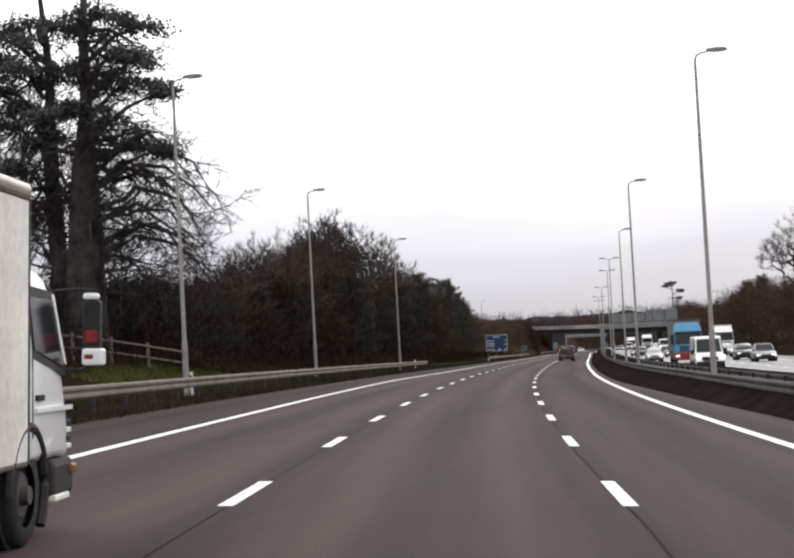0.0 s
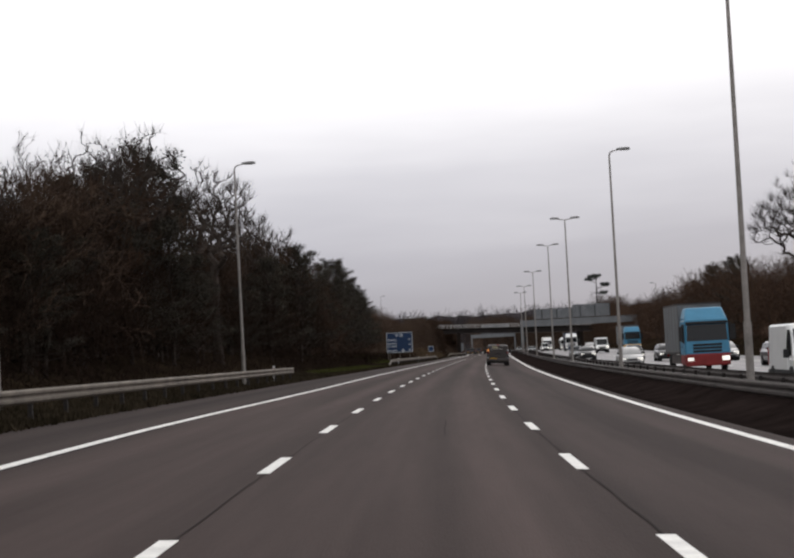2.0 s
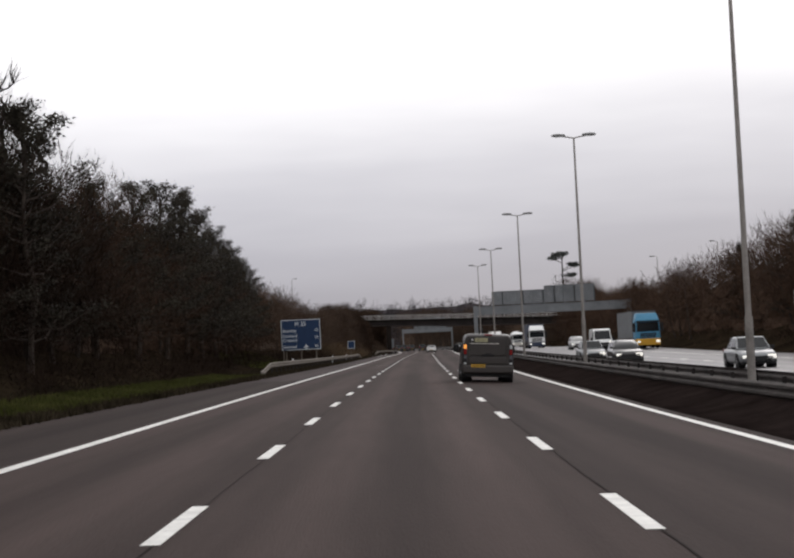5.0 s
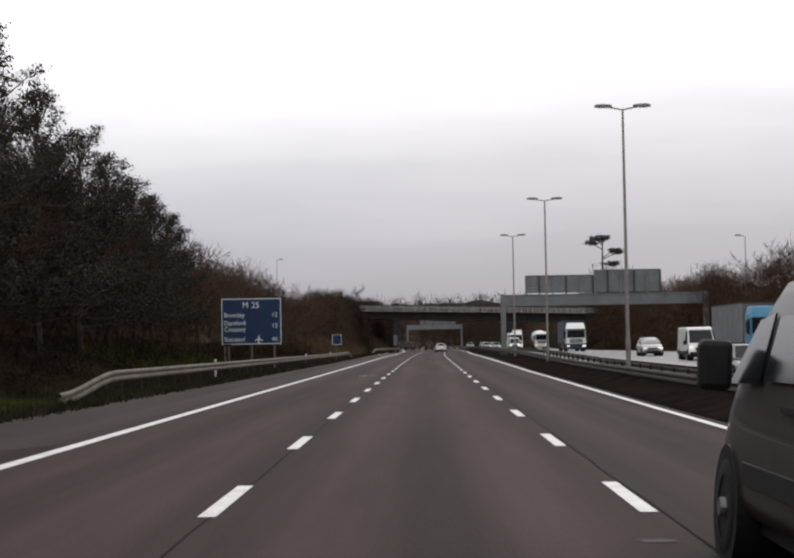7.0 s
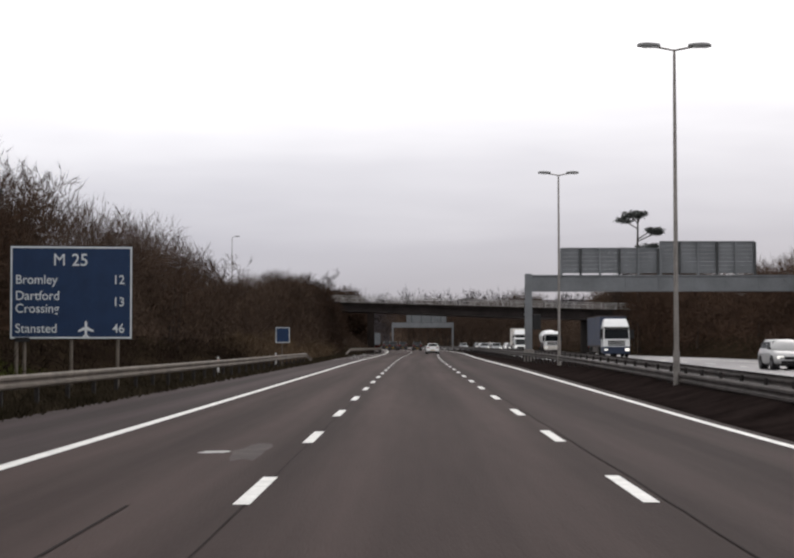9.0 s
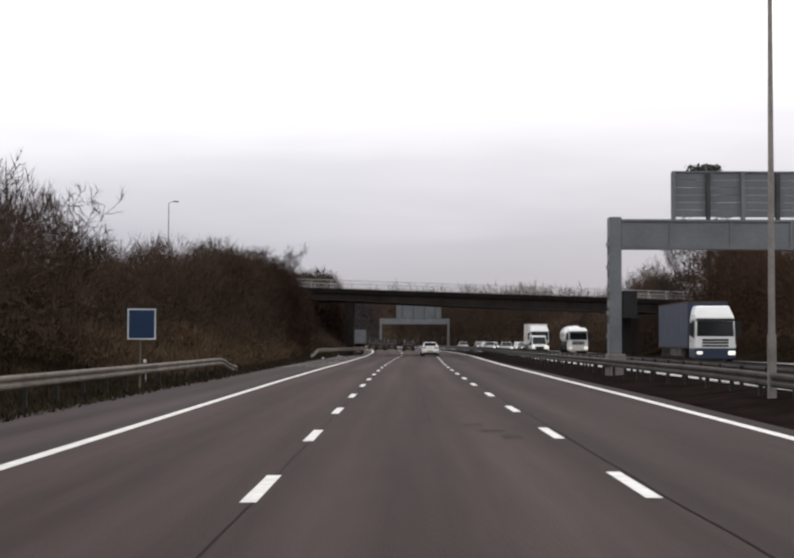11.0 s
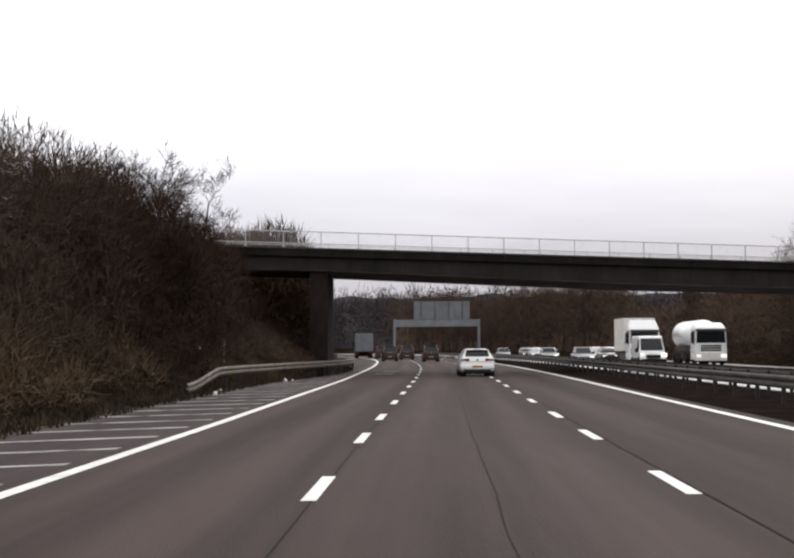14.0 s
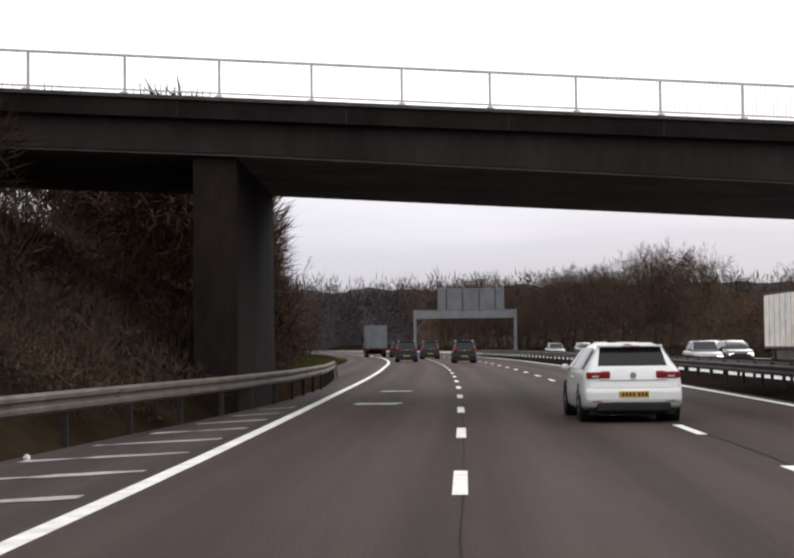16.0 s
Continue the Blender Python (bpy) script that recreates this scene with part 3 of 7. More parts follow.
barrier("crash_barrier", -6.75, -35, 140.2, 1, 0.79, M_GALV, M_POST, "weathered steel crash barrier on the grassy verge")
barrier("crash_barrier", -6.83, 224.9, 368.4, 1, 0.81, M_GALV, M_POST, "weathered steel crash barrier below the blue signs", ramp0=True, ramp1=True)
barrier("crash_barrier", lambda y: float(np.interp(y, [423.5, 434.88, 446.25, 457.62, 465.5, 476.88, 495.25], [-6.99, -6.64, -5.86, -4.81, -4.37, -4.37, -5.16])), 423.5, 495.2, 1, 0.84, M_GALV, M_POST, "weathered steel crash barrier running under the bridge", ramp0=True, ramp1=True)
barrier("crash_barrier", 9.25, -40, 640, -1, 0.74, M_GALV_DIRTY, M_POST, "grimy double crash barrier along the median", spacing=3.2)
barrier("crash_barrier", 11.0, -40, 640, 1, 0.8, M_GALV_DIRTY, M_POST, "grimy double crash barrier along the median", spacing=3.2)


# ---- street lamps ----


def lantern(root, x, z, s):
    """A flat lantern head whose middle lies at x, z; s says which way it points."""
    bm = bmesh.new()
    pts = [(-0.38, 0.05), (-0.2, 0.10), (0.1, 0.13), (0.3, 0.10), (0.4, 0.035)]
    rows = []
    for u, w in pts:
        hgt = 0.05 + w * 0.5
        rows.append([bm.verts.new((x + s * u, v * w, z + q)) for v, q in ((-1.0, 0), (-0.7, hgt), (0.7, hgt), (1.0, 0), (0.7, -0.03), (-0.7, -0.03))])
    for a, b in zip(rows, rows[1:]):
        for k in range(6):
            bm.faces.new((a[k], a[(k + 1) % 6], b[(k + 1) % 6], b[k]))
    bm.faces.new(rows[0])
    bm.faces.new(rows[-1][::-1])
    bmesh.ops.recalc_face_normals(bm, faces=bm.faces)
    head = part("lantern", bm, M_LANTERN, root, smooth=True)
    bm = bmesh.new()
    box(bm, x - 0.22, x + 0.28, -0.085, 0.085, z - 0.06, z - 0.025, bevel=0.015)
    part("lens", bm, M_LENS, head, "milky lantern lens")


def lamp(double, s=1, H=11.9):
    root = new("street_lamp")
    bm = bmesh.new()
    cyl(bm, (0, 0, -1.9), (0, 0, 1.6), 0.115, 0.11, 14)
    cyl(bm, (0, 0, 1.6), (0, 0, H - 0.35), 0.085, 0.05, 14)
    part("column", bm, M_LAMP, root, smooth=False)
    bm = bmesh.new()
    if double:
        tube(bm, [(-0.75, 0, H - 0.06), (-0.3, 0, H - 0.14), (0, 0, H - 0.2), (0.3, 0, H - 0.14), (0.75, 0, H - 0.06)], [0.035] * 5)
        cyl(bm, (0, 0, H - 0.45), (0, 0, H - 0.16), 0.05, 0.04)
        part("bracket", bm, M_LAMP, root)
        lantern(root, 0.85, H - 0.05, 1)
        lantern(root, -0.85, H - 0.05, -1)
    else:
        tube(bm, [(0, 0, H - 0.5), (0, 0, H - 0.3), (s * 0.06, 0, H - 0.15), (s * 0.2, 0, H - 0.07), (s * 0.5, 0, H - 0.02)], [0.05, 0.045, 0.04, 0.035, 0.03])
        part("bracket", bm, M_LAMP, root)
        lantern(root, s * 0.8, H, s)
    for o in root.children_recursive:
        o.data.transform(Matrix.Scale(0.875, 4))
    return root


double_lamp = lamp(True)
single_lamp = lamp(False)
tagged(double_lamp, "tall grey double-headed street lamp in the median", "street lamp", "street lamps")
tagged(single_lamp, "tall grey single-headed street lamp beside the carriageway", "street lamp", "street lamps")


def put_lamp(kind, y, x, z, turn=0.0):
    m = pose(x, y, z, 0, 0, turn)
    if kind.get("placed"):
        return copy_thing(kind, m)
    kind.matrix_basis = m
    kind["placed"] = 1
    return kind


for y, x, head in ((172.2, 5.12, 10.71), (212.54, 5.99, 11.34), (249.2, 6.01, 10.5), (285.51, 6.29, 10.17), (324.97, 7.17, 10.59)):
    put_lamp(double_lamp, y, x, head - 10.37)
for y, x, head in ((52.5, 4.68, 10.77), (92.75, 4.09, 10.77), (133.26, 4.9, 10.92), (53.81, -12.82, 11.34), (93.8, -14.57, 11.48), (131.51, -13.47, 11.06), (461.3, -23.1, 16.19), (461.12, -33.69, 15.67)):
    put_lamp(single_lamp, y, x, head - 10.41)
for y, x, head in ((335.12, 37.8, 12.69), (352.62, 33.07, 11.99)):
    put_lamp(single_lamp, y, x, head - 10.41, 180)

# ---- the overhead gantries, seen from behind ----


def gantry(y, x0, x1, base0, base1, z_lo, z_hi, boards, label, posts=0.48):
    root = new("sign_gantry")
    root.location = (x0, y, base0)
    o = root.location.copy()
    for x, b in ((x0, base0), (x1, base1)):
        bm = bmesh.new()
        box(bm, x - posts / 2, x + posts / 2, y - 0.35, y + 0.35, b + 0.9, z_hi + 0.12, bevel=0.03)
        for k in range(5):
            z = b + 1.6 + k * (z_hi - b - 2.0) / 4.6
            box(bm, x - posts / 2 - 0.03, x - posts / 2 + 0.05, y - 0.42, y + 0.42, z - 0.08, z + 0.08)
        bmesh.ops.translate(bm, verts=bm.verts, vec=-o)
        leg = part("leg", bm, M_GANTRY, root)
        # solid dark panels stand in for the shade of openings in the leg
        for k in range(4):
            bm = bmesh.new()
            z = b + 2.0 + k * (z_hi - b - 2.0) / 4.6
            box(bm, x - posts / 2 - 0.012, x - posts / 2 + 0.02, y - 0.22, y + 0.22, z + 0.1, z + 0.75)
            bmesh.ops.translate(bm, verts=bm.verts, vec=-o)
            part("leg_opening", bm, M_GANTRY_D, leg)
        bm = bmesh.new()
        box(bm, x - posts * 0.62, x + posts * 0.75, y - 0.6, y + 0.6, b - 0.3, b + 0.9, bevel=0.05)
        bmesh.ops.translate(bm, verts=bm.verts, vec=-o)
        part("plinth", bm, M_CONC_PALE, root)
    bm = bmesh.new()
    box(bm, x0 + posts / 2, x1 - posts / 2, y - 0.3, y + 0.3, z_lo + 0.08, z_hi - 0.06, bevel=0.02)
    box(bm, x0 + posts / 2, x1 - posts / 2, y - 0.37, y + 0.37, z_hi - 0.06, z_hi + 0.03)
    box(bm, x0 + posts / 2, x1 - posts / 2, y - 0.37, y + 0.37, z_lo, z_lo + 0.08)
    bmesh.ops.translate(bm, verts=bm.verts, vec=-o)
    part("beam", bm, M_GANTRY, root)
    for k in range(int((x1 - x0) / 2.4)):
        bm = bmesh.new()
        x = x0 + 2.2 + k * 2.4
        if x > x1 - 1:
            break
        box(bm, x - 0.05, x + 0.05, y - 0.36, y - 0.3, z_lo + 0.08, z_hi - 0.06)
        bmesh.ops.translate(bm, verts=bm.verts, vec=-o)
        part("stiffener", bm, M_GANTRY, root)
    for a, b, lo, hi in boards:
        bm = bmesh.new()
        box(bm, a - 0.02, b + 0.02, y + 0.36, y + 0.52, hi, hi + 0.06)
        bmesh.ops.translate(bm, verts=bm.verts, vec=-o)
        board = part("sign_back", bm, M_GANTRY, root, "grey ribbed back of a road sign")
        n = max(3, int((hi - lo) / 0.28))
        for k in range(n):
            bm = bmesh.new()
            z0, z1 = lo + (hi - lo) * k / n, lo + (hi - lo) * (k + 1) / n
            box(bm, a, b, y + 0.42, y + 0.5, z0 + 0.005, z1 - 0.005, bevel=0.008)
            bmesh.ops.translate(bm, verts=bm.verts, vec=-o)
            part("plank", bm, M_GANTRY, board)
        m = max(2, int((b - a) / 1.35))
        for k in range(m + 1):
            bm = bmesh.new()
            x = a + (b - a) * k / m
            box(bm, x - 0.075, x + 0.075, y + 0.16, y + 0.4, z_hi - 0.1, hi - 0.02)
            bmesh.ops.translate(bm, verts=bm.verts, vec=-o)
            part("upright", bm, M_GANTRY_D if k % 2 else M_GANTRY, board)
    return tagged(root, label, "gantry"), o


g1, g1o = gantry(354.4, 8.18, 29.22, float(rz(354.4, 9.7)), float(rz(354.4, 30)), 5.15, 6.3, [(10.59, 17.59, 6.48, 8.27), (17.76, 24.59, 6.48, 8.75)], "grey steel sign gantry with ribbed sign backs over the opposite carriageway")
bm = bmesh.new()
box(bm, 8.45, 9.05, 354.1, 354.7, 2.45, 3.5, bevel=0.04)
box(bm, 8.42, 9.1, 353.85, 354.1, 2.41, 2.48)
bmesh.ops.translate(bm, verts=bm.verts, vec=-g1o)
part("signal_box", bm, M_TRIM, g1, "dark back of a small signal box")
gantry(700.0, 0.53, 17.68, 0.0, 0.0, 5.95, 7.35, [(4.55, 15.75, 7.44, 11.03)], "pale far sign gantry with ribbed sign back")

# ---- the overbridge ----
BX, BY, SKEW, BFALL, BW = -3.465, 459.38, 0.22, -0.022, 10.5


def deck_pt(x, v, z):
    """A point of the bridge: x across the motorway, v metres from its near face, z above the soffit."""
    sag = 0.016 * min(max(x - BX, 0.0), 17.0) if z < 0.1 else 0.0
    return Vector((x, BY + SKEW * (x - BX) + v, 5.744 + BFALL * (x - BX) + z - sag))


def deck_prism(name, ring, x0, x1, material, parent, label="", n=6):
    verts, faces = [], []
    m = len(ring)
    for i in range(n + 1):
        x = x0 + (x1 - x0) * i / n
        verts += [deck_pt(x, v, z) - parent.location for v, z in ring]
    for i in range(n):
        for k in range(m):
            faces.append((i * m + k, i * m + (k + 1) % m, (i + 1) * m + (k + 1) % m, (i + 1) * m + k))
    faces += [tuple(range(m))[::-1], tuple(range(n * m, n * m + m))]
    ob = mesh_ob(name, verts, faces, material, parent, label)
    bm = bmesh.new()
    bm.from_mesh(ob.data)
    bmesh.ops.recalc_face_normals(bm, faces=bm.faces)
    bm.to_mesh(ob.data)
    bm.free()
    return ob


def bridge():
    root = new("road_bridge")
    root.location = (BX, BY, 0)
    x0, x1 = -22.5, 47.0
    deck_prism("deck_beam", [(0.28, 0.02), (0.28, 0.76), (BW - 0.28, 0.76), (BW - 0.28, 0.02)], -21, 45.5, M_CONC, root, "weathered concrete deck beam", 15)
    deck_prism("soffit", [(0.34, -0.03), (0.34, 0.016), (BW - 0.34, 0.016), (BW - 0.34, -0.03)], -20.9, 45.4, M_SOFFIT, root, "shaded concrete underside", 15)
    # fascia coloured darker than the beam, as the shade below the coping
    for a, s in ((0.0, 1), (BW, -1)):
        deck_prism("edge_beam", [(a, 0.74), (a, 1.14), (a + s * 0.65, 1.14), (a + s * 0.65, 0.764), (a + s * 0.30, 0.764), (a + s * 0.24, 0.74)], x0, x1, M_CONC_DARK, root, "dark fascia with backlit shade in its colour")
        deck_prism("coping", [(a - s * 0.07, 1.144), (a - s * 0.07, 1.225), (a + s * 0.5, 1.225), (a + s * 0.5, 1.144)], x0, x1, M_COPING, root, "grimy concrete coping")
    deck_prism("deck_slab", [(0.65, 0.764), (0.65, 1.10), (BW - 0.65, 1.10), (BW - 0.65, 0.764)], x0, x1, M_ROAD, root)
    # drips and joints on the fascia
    for k in range(18):
        x = x0 + 3.0 + k * 3.7
        deck_prism("joint", [(-0.004, 0.75), (-0.004, 1.14), (0.02, 1.14), (0.02, 0.75)], x, x + 0.05, M_TAR, root, n=1)
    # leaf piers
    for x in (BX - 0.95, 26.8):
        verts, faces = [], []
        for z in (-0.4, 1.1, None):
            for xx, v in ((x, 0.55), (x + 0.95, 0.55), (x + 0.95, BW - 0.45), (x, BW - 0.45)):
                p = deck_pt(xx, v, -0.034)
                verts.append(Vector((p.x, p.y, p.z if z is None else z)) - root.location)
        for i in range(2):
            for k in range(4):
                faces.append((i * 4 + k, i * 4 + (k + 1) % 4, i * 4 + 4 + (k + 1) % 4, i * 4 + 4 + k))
        mesh_ob("pier", verts, faces, M_PIER, root, "stained concrete leaf pier with shade in its dark colour")
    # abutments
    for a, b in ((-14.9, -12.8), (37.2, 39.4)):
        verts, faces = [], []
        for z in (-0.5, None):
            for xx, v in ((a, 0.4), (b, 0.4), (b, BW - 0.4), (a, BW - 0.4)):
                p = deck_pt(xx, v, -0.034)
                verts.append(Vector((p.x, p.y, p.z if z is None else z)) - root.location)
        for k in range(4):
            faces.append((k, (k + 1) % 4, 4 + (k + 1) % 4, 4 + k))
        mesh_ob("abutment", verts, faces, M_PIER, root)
    # steel parapets: slim posts, a top and a bottom rail, close vertical bars
    step = 2.03
    for v in (0.16, BW - 0.16):
        post = bmesh.new()
        box(post, -0.028, 0.028, -0.04, 0.04, 0, 0.89, bevel=0.006)
        box(post, -0.075, 0.075, -0.20, 0.06, -0.05, 0.05, bevel=0.01)
        pm = bpy.data.meshes.new("parapet_post")
        post.to_mesh(pm)
        post.free()
        pm.materials.append(M_RAIL)
        pan = bmesh.new()
        x = x0
        while x < x1 - 0.5:
            q = deck_pt(x, v, 1.225) - root.location
            box(pan, q.x - 0.006, q.x + 0.006, q.y - 0.006, q.y + 0.006, q.z + 0.12, q.z + 0.84)
            x += 0.107
        tagged(part("infill_grille", pan, M_RAIL, root), kind="stuff")
        x = x0 + 0.45
        while x < x1 - 0.5:
            ob = new("parapet_post", pm)
            ob.parent, ob.location = root, deck_pt(x, v, 1.225) - root.location
            x += step
        for z, r in ((0.87, 0.036), (0.115, 0.022)):
            deck_prism("parapet_rail", [(v - r, 1.225 + z - r * 0.7), (v - r, 1.225 + z + r * 0.7), (v + r, 1.225 + z + r * 0.7), (v + r, 1.225 + z - r * 0.7)], x0, x1 - 0.4, M_RAIL, root)
    return tagged(root, "dark concrete road bridge with a steel railing", "bridge")


bridge()

# ---- the blue direction sign ----


def bar_text(body, x, z, size, y, parent, name="lettering", xs=1.0, bold=0.0022):
    cu = bpy.data.curves.new(name, "FONT")
    cu.body, cu.size, cu.extrude, cu.offset = body, size, 0.004, bold
    tmp = new(name, cu)
    me = bpy.data.meshes.new_from_object(tmp.evaluated_get(bpy.context.evaluated_depsgraph_get()))
    bpy.data.objects.remove(tmp)
    me.materials.clear()
    me.materials.append(M_SIGN_W)
    ob = new(name, me)
    ob.parent = parent
    ob.matrix_basis = Matrix.Translation((x, y, z)) @ Matrix.Rotation(radians(90), 4, "X") @ Matrix.Diagonal((xs, 1, 1, 1))
    return ob


def framed_panel(w, h, z0, root, t=0.05):
    bm = bmesh.new()
    box(bm, -w / 2, w / 2, 0, t, z0, z0 + h, bevel=0.02)
    panel = part("panel", bm, M_SIGN, root, "blue sign face")
    bw, o = (0.06, 0.015) if w > 2 else (0.045, 0.012)
    bm = bmesh.new()
    for x0, x1, a, b in ((-w / 2 + o, w / 2 - o, z0 + o, z0 + o + bw), (-w / 2 + o, w / 2 - o, z0 + h - o - bw, z0 + h - o), (-w / 2 + o, -w / 2 + o + bw, z0 + o + bw, z0 + h - o - bw), (w / 2 - o - bw, w / 2 - o, z0 + o + bw, z0 + h - o - bw)):
        box(bm, x0, x1, -0.006, 0.002, a, b)
    part("border", bm, M_SIGN_W, panel, "white border")
    return panel


def direction_sign():
    root = new("direction_sign")
    W, H, z0 = 4.58, 3.35, 1.0
    root.matrix_basis = pose(-12.12, 289.45, 0.704, 0, 0, 8) @ Matrix.Diagonal((0.827, 0.875, 0.875, 1))
    panel = framed_panel(W, H, z0, root)
    top = z0 + H
    bar_text("M", -0.70, top - 0.70, 0.62, -0.01, panel, bold=0.0)
    bar_text("25", 0.0, top - 0.70, 0.62, -0.01, panel, bold=0.004)
    for k, (word, num) in enumerate((("Bromley", "12"), ("Dartford", "13"), ("Crossing", ""), ("Stansted", "46"))):
        z = top - (1.36, 1.94, 2.40, 3.12)[k]
        bar_text(word, -2.10, z, 0.46, -0.01, panel)
        if num:
            bar_text(num, 1.55, z - (0.22 if num == "13" else 0), 0.46, -0.01, panel)
    # the aeroplane symbol
    bm = bmesh.new()
    pts = [(0, .30), (.05, .22), (.05, .08), (.29, -.06), (.29, -.12), (.05, -.05), (.04, -.2), (.12, -.27), (.12, -.31), (0, -.28)]
    ring = pts + [(-x, z) for x, z in pts[-2:0:-1]]
    vs = [bm.verts.new((0.55 + x, -0.012, top - 2.98 + z)) for x, z in ring]
    f = bm.faces.new(vs)
    r = bmesh.ops.extrude_face_region(bm, geom=[f])
    bmesh.ops.translate(bm, verts=[v for v in r["geom"] if isinstance(v, bmesh.types.BMVert)], vec=(0, 0.014, 0))
    bmesh.ops.recalc_face_normals(bm, faces=bm.faces)
    part("aeroplane_symbol", bm, M_SIGN_W, panel)
    bm = bmesh.new()
    box(bm, -2.1, -1.55, -0.03, -0.008, z0 - 0.1, z0 + 0.06)
    part("number_tab", bm, M_TRIM, panel)
    for x in (-2.05, -1.75, 0.0, 1.75):
        bm = bmesh.new()
        cyl(bm, (x, 0.14, -1.2), (x, 0.14, top - 0.2), 0.07, 0.07, 10)
        part("leg", bm, M_GALV, root)
    for z in (z0 + 0.5, top - 0.5):
        bm = bmesh.new()
        box(bm, -W / 2 + 0.15, W / 2 - 0.15, 0.052, 0.1, z - 0.04, z + 0.04)
        part("brace", bm, M_SIGN_B, root)
    tagged(root, "large blue motorway direction sign with white lettering", "road sign")


direction_sign()


def marker_sign():
    """A small plain blue sign, turned so that its text cannot be read."""
    root = new("small_sign")
    root.matrix_basis = pose(-8.62, 340.72, 0.354, 0, 0, 6) @ Matrix.Diagonal((0.875, 0.875, 0.875, 1))
    framed_panel(1.02, 1.12, 1.28, root, 0.03)
    for x in (-0.05,):
        bm = bmesh.new()
        cyl(bm, (x, 0.08, -0.6), (x, 0.08, 2.3), 0.04, 0.04, 10)
        part("leg", bm, M_GALV, root)
    tagged(root, "small plain blue sign with white border on a post", "road sign")


marker_sign()

# ---- woods, thickets and trees in winter ----
WOOD_L = ([35, 78.75, 94.5, 104, 112, 120, 131.25, 138.25, 146.12, 166.25, 177.62, 192.5, 218.75, 240, 262, 280, 290, 297, 306, 317, 332, 349, 358, 366, 371, 382, 392, 405, 418, 440, 455, 476.88, 494.38, 511.88, 526.75, 568.75, 630, 787.5],
          [5.8, 6.4, 7.2, 7.9, 9.0, 10.1, 11.5, 11.0, 8.84, 8.84, 11.55, 12.78, 12.6, 12.3, 11.9, 11.8, 11.4, 11.0, 10.2, 9.8, 9.5, 10.0, 8.8, 7.6, 6.9, 7.0, 8.0, 8.8, 9.4, 9.8, 9.28, 9.28, 9.45, 9.1, 8.23, 7.18, 8.93, 10.68])
WOOD_R = ([52.5, 175, 227.5, 253.75, 306.25, 367.5, 411.25, 433.12, 446.25, 463.75, 476.88, 505, 530, 571, 597, 602, 608, 620, 635, 645, 663, 672, 690, 698, 741, 780, 857],
          [7.62, 8.4, 9.63, 10.68, 9.98, 8.75, 8.93, 11.55, 12.87, 12.87, 11.99, 9.0, 7.4, 6.6, 6.7, 8.0, 11.4, 13.2, 14.0, 13.2, 12.8, 12.8, 13.9, 13.0, 14.2, 15.6, 18.0])


def twig_mesh(name, x, y, z, dx, dy, dz, ln, w, side, material, label):
    """Thin tapering twigs as one mesh."""
    n = len(x)
    sx, sy, sz = np.cos(side), np.sin(side), np.sin(side * 3.1) * 0.5
    v = np.empty((n, 3, 3))
    v[:, 0] = np.c_[x - sx * w / 2, y - sy * w / 2, z - sz * w / 2]
    v[:, 1] = np.c_[x + sx * w / 2, y + sy * w / 2, z + sz * w / 2]
    v[:, 2] = np.c_[x + dx * ln, y + dy * ln, z + dz * ln]
    me = bpy.data.meshes.new(name)
    me.vertices.add(n * 3)
    me.vertices.foreach_set("co", v.ravel())
    me.loops.add(n * 3)
    me.loops.foreach_set("vertex_index", np.arange(n * 3))
    me.polygons.add(n)
    me.polygons.foreach_set("loop_start", np.arange(0, n * 3, 3))
    me.update()
    me.validate()
    me.materials.append(material)
    return tagged(new(name, me), label, "thicket", kind="stuff")


def slivers(name, rng, n, y0, y1, front, depth, tops, sign, material, width, length, label, rise=5.0, per=2.6, size=1.0):
    """A thicket of rounded bare crowns, each a cloud of fine twigs that fan outwards; lower towards its front."""
    m = max(6, int((y1 - y0) * per))
    cy = rng.uniform(y0, y1, m)
    u = rng.beta(1.0, 1.25, m)
    fr = np.array([front(v) for v in cy]) if callable(front) else np.full(m, front)
    cd = fr + sign * u * depth
    gz = np.array([ground_z(a, b) for a, b in zip(cy, cd)])
    edge = np.clip(0.25 + u * depth / rise, 0.0, 1.0)
    top = np.maximum(gz + 0.9, np.interp(cy, *tops) * edge * rng.uniform(0.80, 1.04, m) + gz * (1 - edge))
    tall = top - gz
    rad = np.clip(tall * rng.uniform(0.20, 0.34, m), 0.6, 2.6) * size
    half = np.clip(tall * 0.36, 0.5, 3.6)
    k = rng.choice(m, n, p=(rad * half) / (rad * half).sum())
    g = rng.normal(0, 1, (n, 3))
    g /= np.linalg.norm(g, axis=1)[:, None]
    q = rng.uniform(0, 1, n) ** 0.42
    low = rng.uniform(0, 1, n) < 0.22
    x = gx(cy[k]) + cd[k] + g[:, 0] * q * rad[k]
    y = cy[k] + g[:, 1] * q * rad[k]
    z = top[k] - half[k] + g[:, 2] * q * half[k] - 0.12 * length
    z = np.where(low, gz[k] + rng.uniform(0, 1, n) * np.maximum(tall[k] - half[k], 0.3), z)
    t = g * 0.75 + rng.normal(0, 0.45, (n, 3)) + np.array([0, 0, 0.38])
    t /= np.linalg.norm(t, axis=1)[:, None]
    ln = length * rng.uniform(0.5, 1.4, n) * np.where(low, 0.8, 1.0)
    return twig_mesh(name, x, y, z, t[:, 0], t[:, 1], t[:, 2], ln, width * rng.uniform(0.5, 1.5, n), rng.uniform(0, 6.28, n), material, label)


